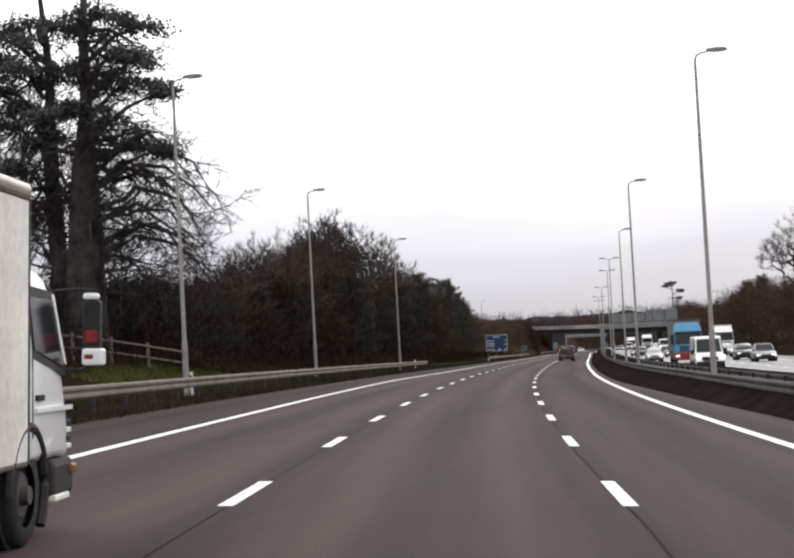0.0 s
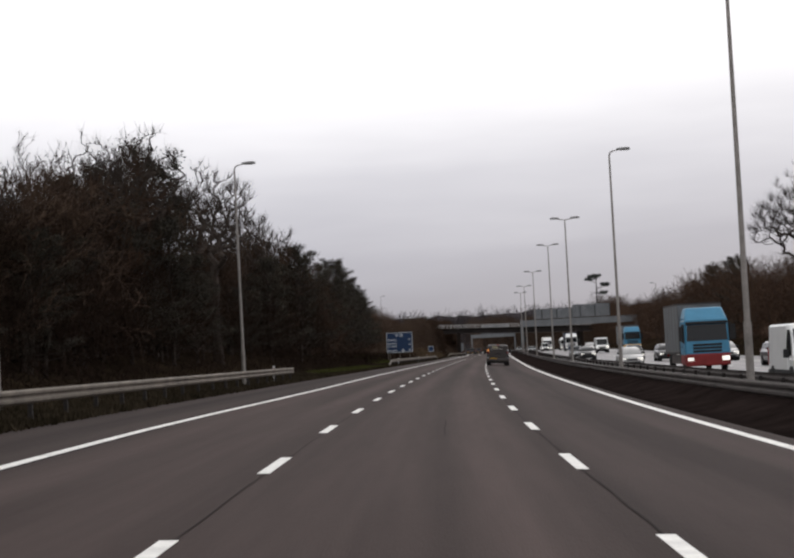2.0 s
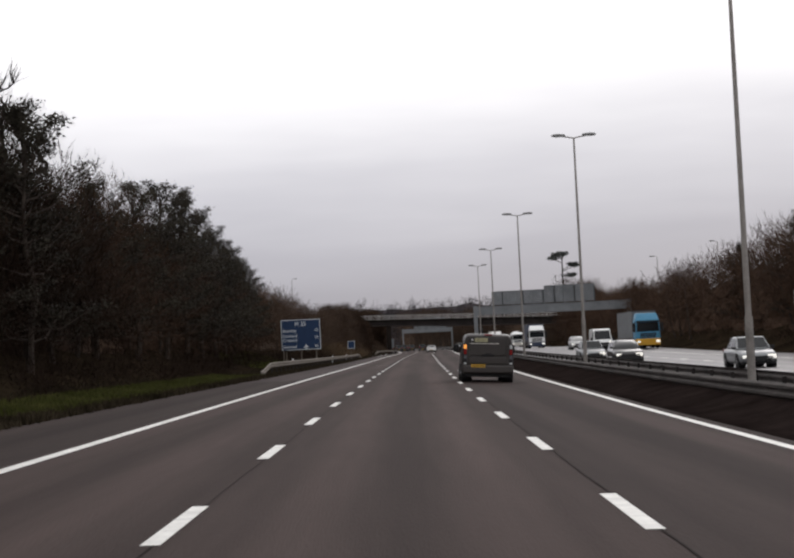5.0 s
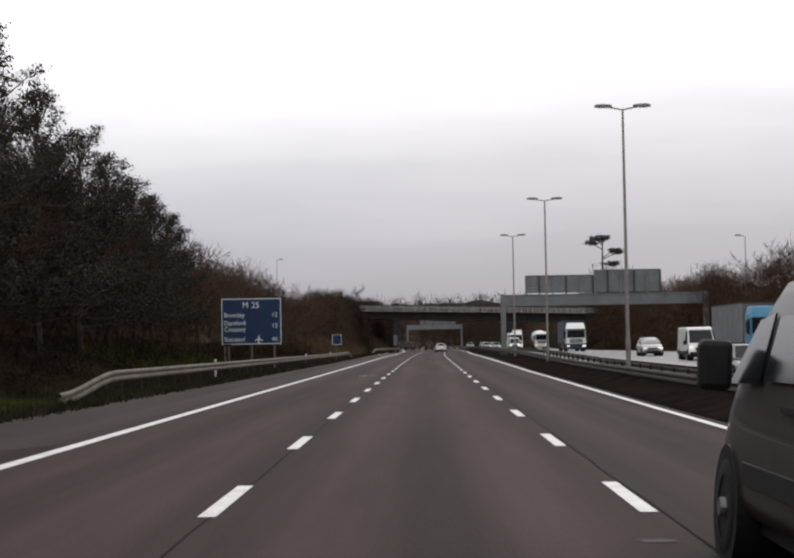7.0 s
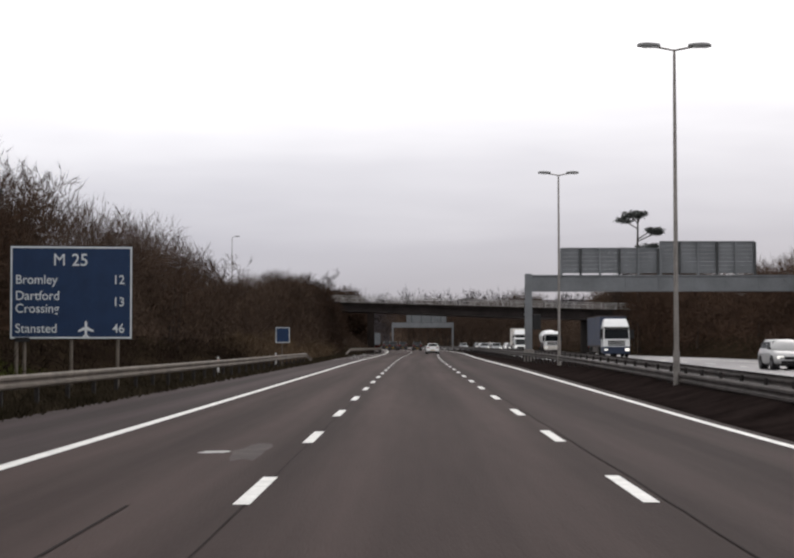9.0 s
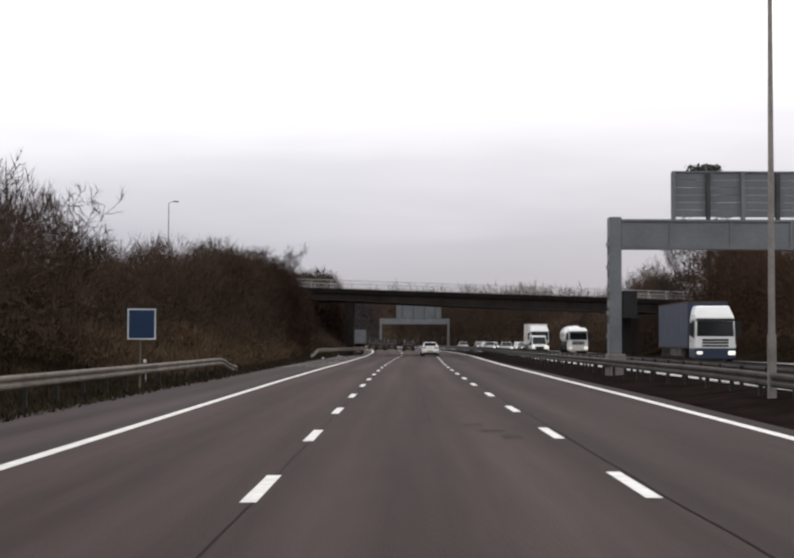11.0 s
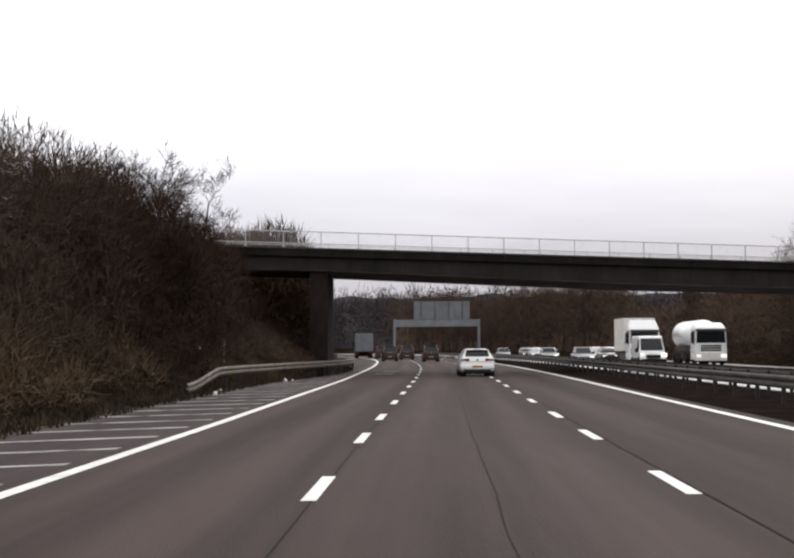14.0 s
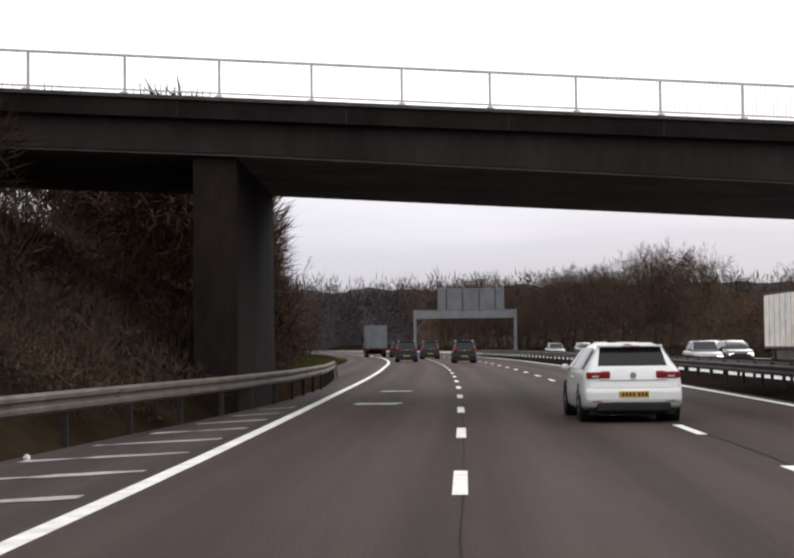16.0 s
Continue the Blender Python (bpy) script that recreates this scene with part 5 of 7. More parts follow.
for y, d, hgt in ((234.5, 32.56, 10.5), (248.5, 33.43, 11.38), (259, 32.55, 11.03), (293.1, 34.29, 10.24)):
    plant(EVER[2], y, float(gx(y)) + d, tr.uniform(0, 360), (hgt - ground_z(y, d)) / EVER[2]["tall"], "dark evergreen in the wood behind the opposite carriageway")
# behind the bridge
y = 486.5
while y < 752:
    x = float(gx(y)) + front_l(y) - tr.uniform(0.9, 3.9)
    plant(BARE[tr.choice((2, 3, 5))], y, x, tr.uniform(0, 360), tr.uniform(5.7, 7.7) / BARE[2]["tall"], BL)
    y += tr.uniform(4.4, 7.9)


def old_cedar():
    """A great cedar with two dark ivied stems, drooping pads of needles and long crooked branches."""
    r = random.Random(31)
    root = new("cedar_tree")
    root.location = (-21.0, 70.0, 1.2)
    limbs, twigs, verts, faces = [], [], [], []
    stem = ([Vector((0, 0, -0.8)), Vector((-0.1, 0, 2.5)), Vector((0.05, 0, 6)), Vector((0.15, 0, 9.3)), Vector((0.35, 0, 12.2)), Vector((0.3, 0, 15.5)), Vector((0.6, 0, 19))], [1.2, 0.98, 0.78, 0.58, 0.28, 0.20, 0.08])
    stem2 = ([Vector((-1.5, 1.0, -0.8)), Vector((-1.5, 1.0, 5)), Vector((-1.7, 1.0, 9.5)), Vector((-1.6, 1, 14)), Vector((-2.0, 1, 18.5))], [0.50, 0.42, 0.34, 0.20, 0.08])
    # pads of needles: across, height, half width
    for x, z, w in ((1.1, 16.3, 1.5), (3.0, 15.7, 1.0), (-0.3, 15.7, 1.3), (-2.3, 16.3, 1.3), (-2.7, 15.0, 1.0), (-1.0, 14.2, 1.0), (2.0, 14.4, 0.9), (3.2, 13.9, 0.6), (2.8, 13.1, 1.1), (4.2, 12.5, 0.6), (-2.3, 13.7, 1.0), (0.2, 12.1, 1.5), (1.7, 11.3, 1.2), (-1.2, 11.9, 1.0), (2.8, 10.5, 0.8), (3.8, 10.0, 0.6), (-2.9, 12.3, 0.9), (-1.9, 11.0, 0.9), (-3.9, 14.6, 0.9), (-3.7, 13.1, 0.8), (-3.8, 11.6, 0.7), (-3.2, 9.6, 0.7), (0.9, 13.3, 0.8), (-3.8, 15.9, 1.0)):
        y = r.gauss(0, 0.7)
        side = 1 if x > 0 else -1
        root_x = 0.3 if x > -0.9 else -1.7
        a, b = Vector((root_x, 0.3, z - 0.9 - 0.25 * abs(x - root_x))), Vector((x, y, z + 0.1))
        mid = a.lerp(b, 0.5) + Vector((0, 0, 0.35))
        limbs.append(([a, mid, b], [0.12, 0.09, 0.04]))
        n = int(10 * w) + 4
        for k in range(n):
            u = r.uniform(-1, 1)
            c = Vector((x + u * w, y + r.gauss(0, 0.55), z - 0.30 * u * u * w - 0.12 * side * u + r.gauss(0, 0.10)))
            leaf_clump(verts, faces, r, c, r.uniform(0.35, 0.75), 62, 0.17, 0.55)
        for k in range(5):
            e = Vector((r.gauss(side * 0.5, 0.6), r.gauss(0, 0.5), r.gauss(-0.1, 0.35)))
            branch_net(r, a.lerp(b, r.uniform(0.4, 1.0)), e, r.uniform(0.8, 1.6), 0.035, 1, limbs, twigs, 0.6, 0.0, 0.3, (2, 4))
    # bare crooked limbs: rising from the stems, then hanging at their ends
    for k in range(92):
        z = r.uniform(3.6, 16.0)
        first = r.random() < 0.6
        a = r.uniform(-1.2, 1.2) if first else math.pi + r.uniform(-1.3, 1.3)
        base = Vector((0.15 if first else -1.6, 0.0 if first else 1.0, z))
        e = Vector((math.cos(a), math.sin(a), r.uniform(-0.1, 0.55)))
        q = (3.4 if z < 10 else 2.6) * r.uniform(0.5, 1.1)
        branch_net(r, base, e, q, r.uniform(0.06, 0.14), 2, limbs, twigs, 0.55, -0.22, 0.26, (3, 5))
    # long bare boughs that arch out low and droop at the ends
    for k in range(16):
        z = r.uniform(5.2, 9.8)
        q = r.uniform(3.4, 5.6) * (1 if k % 5 else -0.6)
        pts = [Vector((0.3, 0.0, z))]
        for i in range(1, 8):
            f = i / 7
            pts.append(Vector((0.3 + q * f + r.gauss(0, 0.08), r.gauss(0, 0.25) + f * r.uniform(-1.2, 1.2), z + 1.1 * math.sin(f * 2.6) - 1.7 * f ** 3 + r.gauss(0, 0.12))))
        rad = [0.15 * (1 - 0.8 * i / 7) for i in range(8)]
        limbs.append((pts, rad))
        for i in range(2, 8):
            for n in range(2):
                e = Vector((0.7 * (1 if q > 0 else -1), r.gauss(0, 0.6), r.gauss(-0.25, 0.45)))
                branch_net(r, pts[i], e, r.uniform(0.7, 1.5), 0.035, 1, limbs, twigs, 0.5, -0.25, 0.25, (2, 4))
    # ivy up the stems
    ivy_v, ivy_f = [], []
    for k in range(150):
        z = r.uniform(0.0, 9.0)
        s, q = (0.0, 0.72 - 0.03 * z) if r.random() < 0.6 else (-1.55, 0.40)
        a = r.uniform(0, 2 * math.pi)
        leaf_clump(ivy_v, ivy_f, r, Vector((s + math.cos(a) * q, math.sin(a) * q + (1.0 if s else 0.0), z)), 0.32, 40, 0.15, 1.2)
    ob = new("trunk", tubes_mesh("trunk", [stem, stem2], [], M_BARK_DARK))
    ob.parent = root
    ob = new("bare_limb", tubes_mesh("bare_limb", limbs, twigs, M_BARK_DARK, tw=0.024))
    ob.parent = root
    mesh_ob("crown", verts, faces, M_NEEDLE, root, "flat dark boughs of needles")
    mesh_ob("ivy", ivy_v, ivy_f, M_IVY, root, "dark ivy round the stems")
    tagged(root, "great dark cedar with drooping boughs and bare lower branches", "tree")


old_cedar()


def umbrella_pine():
    """A lone pine with a bare stem and a few flat tufts at the top."""
    r = random.Random(41)
    root = new("pine_tree")
    x, y = 29.4, 438.2
    zb = ground_z(y, x - float(gx(y)))
    root.location = (x, y, zb)
    verts, faces, limbs = [], [], []
    H = (18.03 - zb) / 0.875
    root.scale = (0.875, 0.875, 0.875)
    limbs.append(([Vector((0, 0, -0.5)), Vector((0.1, 0, H * 0.4)), Vector((-0.1, 0, H * 0.75)), Vector((0, 0, H - 0.5))], [0.26, 0.22, 0.16, 0.08]))
    for cx, cz, w in ((-0.9, H - 0.9, 1.7), (0.4, H - 0.7, 1.4), (1.9, H - 3.0, 1.3), (1.4, H - 5.4, 1.2), (-2.0, H - 1.6, 0.7), (2.6, H - 3.3, 0.7)):
        limbs.append(([Vector((0, 0, cz - 1.2)), Vector((cx * 0.5, 0, cz - 0.6)), Vector((cx, 0, cz - 0.1))], [0.09, 0.07, 0.03]))
        for k in range(9):
            leaf_clump(verts, faces, r, Vector((cx + r.gauss(0, w * 0.45), r.gauss(0, w * 0.5), cz + r.gauss(0, 0.18))), 0.62, 70, 0.26, 0.45)
    ob = new("trunk", tubes_mesh("trunk", limbs, [], M_BARK))
    ob.parent = root
    mesh_ob("crown", verts, faces, M_NEEDLE, root)
    tagged(root, "tall lone pine with flat tufts on a bare stem", "tree")


umbrella_pine()

# ---- the distance ----


def far_ridge(name, y0, x0, x1, base, height, seed, material, label, rough=0.25, depth=600.0, step=12.0):
    """Rolling far land: a ridge with a ragged top and a long back slope."""
    xs = np.arange(x0, x1, step)
    verts, faces = [], []
    for i, x in enumerate(xs):
        h = base + height * (0.6 + 0.5 * noise.noise((x * 0.0021, seed, 0))) + height * rough * (noise.noise((x * 0.02, seed, 3)) + 0.7 * noise.noise((x * 0.09, seed, 7)))
        verts += [(x, y0 - 40, -8), (x, y0, h * 0.8), (x, y0 + 25, h), (x, y0 + depth, h * 0.7)]
        if i:
            a, b = 4 * i - 4, 4 * i
            faces += [(a + k, b + k, b + k + 1, a + k + 1) for k in range(3)]
    tagged(mesh_ob(name, verts, faces, material), label, "hills", kind="structure")


far_ridge("backdrop_hills", 3000, -2500, 2500, 30, 42, 2.0, M_HILL, "hills on the horizon with pale haze in their colour", 0.10, 1400, 30)
far_ridge("backdrop_woods", 980, -612, 228, 16.8, 7.9, 5.0, M_FARRIDGE, "distant grey-brown woods across the bend, haze in their colour", 0.30, 200, 4)


def far_crowns(n, m, y0, y1, x0, x1, h, label):
    """Bare crowns of a far wood, large fine-twigged clouds."""
    cx, cy, ch = rng.uniform(x0, x1, m), rng.uniform(y0, y1, m), rng.uniform(0.75, 1.05, m) * h
    k = rng.integers(0, m, n)
    g = rng.normal(0, 1, (n, 3))
    g /= np.linalg.norm(g, axis=1)[:, None]
    q = rng.uniform(0, 1, n) ** 0.4
    t = g * 0.7 + rng.normal(0, 0.4, (n, 3)) + np.array([0, 0, 0.4])
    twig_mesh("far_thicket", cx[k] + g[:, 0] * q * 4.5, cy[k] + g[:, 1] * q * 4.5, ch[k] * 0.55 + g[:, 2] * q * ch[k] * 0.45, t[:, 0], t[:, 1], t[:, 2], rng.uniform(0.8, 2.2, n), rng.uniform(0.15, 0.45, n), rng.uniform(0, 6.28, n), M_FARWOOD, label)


far_crowns(150000, 520, 910, 962, -289, 184, 23.4, "far grey-brown leafless wood across the bend, haze in its colour")

# ---- vehicles ----


def frustum(bm, b, t, bevel=0.0):
    """b, t: (half width, y0, y1, z) of the lower and the upper face."""
    vs = [bm.verts.new((s * h, y, z)) for h, y0, y1, z in (b, t) for s, y in ((-1, y0), (1, y0), (1, y1), (-1, y1))]
    fs = [bm.faces.new([vs[i] for i in q]) for q in ((3, 2, 1, 0), (4, 5, 6, 7), (0, 1, 5, 4), (1, 2, 6, 5), (2, 3, 7, 6), (3, 0, 4, 7))]
    if bevel:
        bmesh.ops.bevel(bm, geom=list({e for f in fs for e in f.edges}), offset=bevel, segments=3, affect="EDGES", profile=0.5)


def pane(bm, q, out, thick=0.012):
    """A thin slab on four corners q, pushed out along their normal."""
    q = [Vector(v) for v in q]
    n = (q[1] - q[0]).cross(q[3] - q[0]).normalized()
    a = [bm.verts.new(v + n * out) for v in q]
    b = [bm.verts.new(v + n * (out - thick)) for v in q]
    bm.faces.new(a)
    bm.faces.new(b[::-1])
    for k in range(4):
        bm.faces.new((a[k], b[k], b[(k + 1) % 4], a[(k + 1) % 4]))


def wheel(root, x, y, r, w, spokes=True, rim_mat=None):
    s = 1 if x > 0 else -1
    bm = bmesh.new()
    prof = [(0.0, r * 0.62), (0.0, r * 0.9), (0.03, r * 0.985), (w * 0.5, r), (w - 0.03, r * 0.985), (w, r * 0.9), (w, r * 0.62)]
    n = 28
    rings = [[bm.verts.new((x - s * u, y + math.cos(2 * math.pi * k / n) * q, r + math.sin(2 * math.pi * k / n) * q)) for k in range(n)] for u, q in prof]
    for a, b in zip(rings, rings[1:]):
        for k in range(n):
            bm.faces.new((a[k], a[(k + 1) % n], b[(k + 1) % n], b[k]))
    bmesh.ops.recalc_face_normals(bm, faces=bm.faces)
    wh = part("wheel", bm, M_TYRE, root, "black rubber tyre", smooth=True)
    bm = bmesh.new()
    cyl(bm, (x - s * (w - 0.01), y, r), (x - s * 0.05, y, r), r * 0.64, r * 0.64, 24)
    part("hub", bm, M_TRIM, wh)
    if spokes:
        bm = bmesh.new()
        for k in range(5):
            m = Matrix.Translation((x, y, r)) @ Matrix.Rotation(2 * math.pi * k / 5, 4, "X")
            box(bm, -0.05, -0.01, -r * 0.085, r * 0.085, 0, r * 0.6, m=m) if s > 0 else box(bm, 0.01, 0.05, -r * 0.085, r * 0.085, 0, r * 0.6, m=m)
        cyl(bm, (x - s * 0.06, y, r), (x + s * 0.002, y, r), r * 0.15, r * 0.13, 16)
        part("rim", bm, rim_mat or M_RIM, wh, "alloy spokes")
    else:
        bm = bmesh.new()
        cyl(bm, (x - s * 0.10, y, r), (x - s * 0.03, y, r), r * 0.5, r * 0.42, 20)
        cyl(bm, (x - s * 0.06, y, r), (x + s * 0.03, y, r), r * 0.2, r * 0.18, 16)
        part("rim", bm, rim_mat or M_RIM, wh, "steel hub")
    return wh


def loft_body(stations, W):
    """Car body from stations (y, width factor, sill height, belt height): a rounded, waisted shell."""
    bm = bmesh.new()
    rows = []
    for y, f, z0, z1 in stations:
        h = W / 2 * f
        ring = [(-h * 0.86, z0), (-h * 0.985, z0 + 0.08), (-h, z0 + (z1 - z0) * 0.42), (-h * 0.995, z0 + (z1 - z0) * 0.72), (-h * 0.955, z1 - 0.03), (-h * 0.86, z1),
                (h * 0.86, z1), (h * 0.955, z1 - 0.03), (h * 0.995, z0 + (z1 - z0) * 0.72), (h, z0 + (z1 - z0) * 0.42), (h * 0.985, z0 + 0.08), (h * 0.86, z0)]
        rows.append([bm.verts.new((x, y, z)) for x, z in ring])
    n = len(rows[0])
    for a, b in zip(rows, rows[1:]):
        for k in range(n):
            bm.faces.new((a[k], a[(k + 1) % n], b[(k + 1) % n], b[k]))
    bm.faces.new(rows[0])
    bm.faces.new(rows[-1][::-1])
    bmesh.ops.recalc_face_normals(bm, faces=bm.faces)
    return bm


def lerp4(a, b, u):
    return [Vector(p).lerp(Vector(q), u) for p, q in zip(a, b)]


def car(name, L, W, H, paint, label, kind="hatch", facing_lights=True, brake=False, sill=0.24):
    """A car on its wheels, front at +y. kind: hatch, suv or saloon."""
    root = new(name)
    belt = H * (0.675 if kind == "hatch" else 0.62)
    r0, f0 = -L / 2, L / 2
    nose = belt * 0.86
    st = [(r0, 0.88, sill + 0.12, belt - 0.13), (r0 + 0.05, 0.95, sill + 0.05, belt - 0.05), (r0 + 0.35, 0.985, sill, belt), (-L * 0.1, 1.0, sill, belt), (L * 0.17, 1.0, sill, belt - 0.02), (L * 0.30, 0.985, sill, belt - 0.07), (f0 - 0.35, 0.95, sill + 0.01, nose - 0.05), (f0 - 0.1, 0.86, sill + 0.05, nose - 0.16), (f0, 0.72, sill + 0.12, nose - 0.26)]
    body = part("body", loft_body(st, W), paint, root, smooth=False)
    body.data.polygons.foreach_set("use_smooth", [len(f.vertices) == 4 for f in body.data.polygons])
    # cabin
    back = r0 + (0.10 if kind == "suv" else 0.16 if kind == "hatch" else 0.75)
    B = (W * 0.455, back, L * 0.235, belt - 0.02)
    T = (W * 0.365, back + (0.32 if kind != "saloon" else 0.75), L * 0.06, H)
    bm = bmesh.new()
    if kind == "hatch":
        rings = []
        for y, hb, ht, zt in ((back, 0.455, 0.40, belt + 0.02), (back + 0.20, 0.455, 0.375, H - 0.17), (back + 0.28, 0.455, 0.36, H - 0.05), (back + 0.75, 0.455, 0.365, H - 0.005), (-L * 0.02, 0.458, 0.365, H), (L * 0.06, 0.458, 0.36, H - 0.03), (L * 0.16, 0.456, 0.385, belt + (H - belt) * 0.52), (L * 0.245, 0.45, 0.42, belt + 0.01)):
            half = [(hb, belt - 0.04), (hb * 0.55 + ht * 0.45, belt + (zt - belt) * 0.5), (ht + 0.012, zt - min(0.08, (zt - belt) * 0.3)), (ht * 0.9, zt - 0.012), (ht * 0.5, zt + 0.012)]
            rings.append([bm.verts.new((-u * W, y, z)) for u, z in half] + [bm.verts.new((u * W, y, z)) for u, z in half[::-1]])
        for r_a, r_b in zip(rings, rings[1:]):
            for k in range(len(r_a) - 1):
                bm.faces.new((r_a[k], r_a[k + 1], r_b[k + 1], r_b[k]))
        bm.faces.new(rings[0])
        bm.faces.new(rings[-1][::-1])
        bmesh.ops.recalc_face_normals(bm, faces=bm.faces)
        T = (W * 0.375, back + 0.24, L * 0.065, H - 0.04)
    else:
        frustum(bm, B, T, 0.07)
    part("cabin", bm, paint, root, smooth=kind == "hatch")
    P = lambda s, y, z_hi: Vector((s * (T[0] if z_hi else B[0]), y, T[3] if z_hi else B[3]))
    # rear window and windscreen
    for nm, yb, yt, flip in (("rear_window", B[1], T[1], 1), ("windscreen", B[2], T[2], -1)):
        q = [P(-flip, yb, 0), P(flip, yb, 0), P(flip, yt, 1), P(-flip, yt, 1)]
        lo, hi = lerp4(q[:2], [q[3], q[2]], 0.10), lerp4(q[:2], [q[3], q[2]], 0.90)
        q = [lo[0].lerp(lo[1], 0.05), lo[0].lerp(lo[1], 0.95), hi[0].lerp(hi[1], 0.95), hi[0].lerp(hi[1], 0.05)]
        bm = bmesh.new()
        pane(bm, q, 0.012)
        part(nm, bm, M_GLASS, root, "dark glass")
    for s in (-1, 1):
        q = [P(s, B[1], 0), P(s, B[2], 0), P(s, T[2], 1), P(s, T[1], 1)]
        for a, b in ((0.08, 0.22), (0.25, 0.55), (0.58, 0.90)):
            lo, hi = lerp4([q[0], q[1]], [q[3], q[2]], 0.13), lerp4([q[0], q[1]], [q[3], q[2]], 0.83)
            w = [lo[0].lerp(lo[1], a), lo[0].lerp(lo[1], b), hi[0].lerp(hi[1], b), hi[0].lerp(hi[1], a)]
            bm = bmesh.new()
            pane(bm, w if s > 0 else [w[1], w[0], w[3], w[2]], 0.012)
            part("side_window", bm, M_GLASS, root, "dark glass")
        bm = bmesh.new()
        box(bm, s * W * 0.44, s * (W * 0.5 + 0.09), L * 0.17, L * 0.17 + 0.1, belt - 0.01, belt + 0.10, bevel=0.03)
        part("wing_mirror", bm, M_TRIM, root)
    # wheels and arches
    wr = 0.222 * H if kind != "suv" else 0.35
    for y in (-L * 0.31, L * 0.305):
        for s in (-1, 1):
            bm = bmesh.new()
            cyl(bm, (s * W * 0.30, y, wr), (s * (W / 2 - 0.001), y, wr), wr + 0.06, wr + 0.06, 26)
            part("wheel_arch", bm, M_TRIM, root)
            wheel(root, s * (W / 2 + 0.012), y, wr, 0.2)
    bm = bmesh.new()
    box(bm, -W * 0.42, W * 0.42, r0 + 0.05, f0 - 0.1, sill - 0.06, sill + 0.05)
    part("underside", bm, M_TRIM, root)
    # rear details
    bm = bmesh.new()
    wb = 0.36 if kind == "hatch" else 0.45
    box(bm, -W * wb, W * wb, r0 - 0.015, r0 + 0.2, sill - 0.02, sill + (0.06 if kind == "hatch" else 0.10 if kind != "suv" else 0.32), bevel=0.03)
    part("rear_bumper", bm, M_TRIM, root, "black lower bumper")
    bm = bmesh.new()
    box(bm, -W * 0.46, W * 0.46, r0 - 0.035, r0 + 0.25, sill + (0.05 if kind == "hatch" else 0.10) if kind != "suv" else sill + 0.32, sill + 0.36 if kind != "suv" else sill + 0.40, bevel=0.04)
    part("bumper", bm, paint, root)
    zl = belt - 0.10
    for s in (-1, 1):
        bm = bmesh.new()
        box(bm, s * W * (0.29 if kind == "hatch" else 0.27), s * W * (0.462 if kind == "hatch" else 0.475), r0 - 0.012, r0 + 0.22, zl - 0.05, zl + (0.06 if kind == "hatch" else 0.09), bevel=0.025)
        lampo = part("tail_light", bm, M_RED, root, "red tail light")
        if brake:
            bm = bmesh.new()
            box(bm, s * W * 0.30, s * W * 0.37, r0 - 0.02, r0, zl - 0.05, zl + 0.05, bevel=0.01)
            part("brake_lamp", bm, M_BRAKE, lampo, "lit brake lamp")
    bm = bmesh.new()
    box(bm, -0.26, 0.26, r0 - 0.047, r0 - 0.02, sill + 0.22, sill + 0.33)
    pl = part("number_plate", bm, M_PLATE, root, "yellow plate")
    for k in range(7):
        bm = bmesh.new()
        x = -0.2 + k * 0.062 + (0.03 if k > 3 else 0)
        box(bm, x, x + 0.04, r0 - 0.051, r0 - 0.046, sill + 0.245, sill + 0.305)
        part("plate_bar", bm, M_TRIM, pl)
    bm = bmesh.new()
    cyl(bm, (0, r0 + 0.02, zl + 0.02), (0, r0 - 0.03, zl + 0.02), 0.055, 0.05, 20)
    part("badge", bm, M_RIM, root, "round chrome badge")
    bm = bmesh.new()
    box(bm, -W * 0.3, W * 0.3, T[1] - 0.16, T[1] + 0.1, H - 0.04, H + 0.015, bevel=0.015)
    part("spoiler", bm, paint, root)
    # front details
    for s in (-1, 1):
        bm = bmesh.new()
        box(bm, s * W * 0.24, s * W * 0.42, f0 - 0.22, f0 - 0.015, nose - 0.33, nose - 0.19, bevel=0.03)
        part("headlight", bm, M_HEAD if facing_lights else M_HEAD_OFF, root, "headlight")
    bm = bmesh.new()
    box(bm, -W * 0.22, W * 0.22, f0 - 0.2, f0 + 0.012, nose - 0.36, nose - 0.22, bevel=0.02)
    part("grille", bm, M_TRIM, root)
    bm = bmesh.new()
    box(bm, -W * 0.32, W * 0.32, f0 - 0.2, f0 + 0.015, sill + 0.06, sill + 0.2, bevel=0.02)
    part("air_intake", bm, M_TRIM, root)
    if kind == "suv":
        for s in (-1, 1):
            bm = bmesh.new()
            box(bm, s * T[0] - 0.03, s * T[0] + 0.03, T[1] + 0.1, T[2] - 0.1, H - 0.01, H + 0.05, bevel=0.015)
            part("roof_rail", bm, M_RIM, root)
    return tagged(root, label, "car", "traffic")


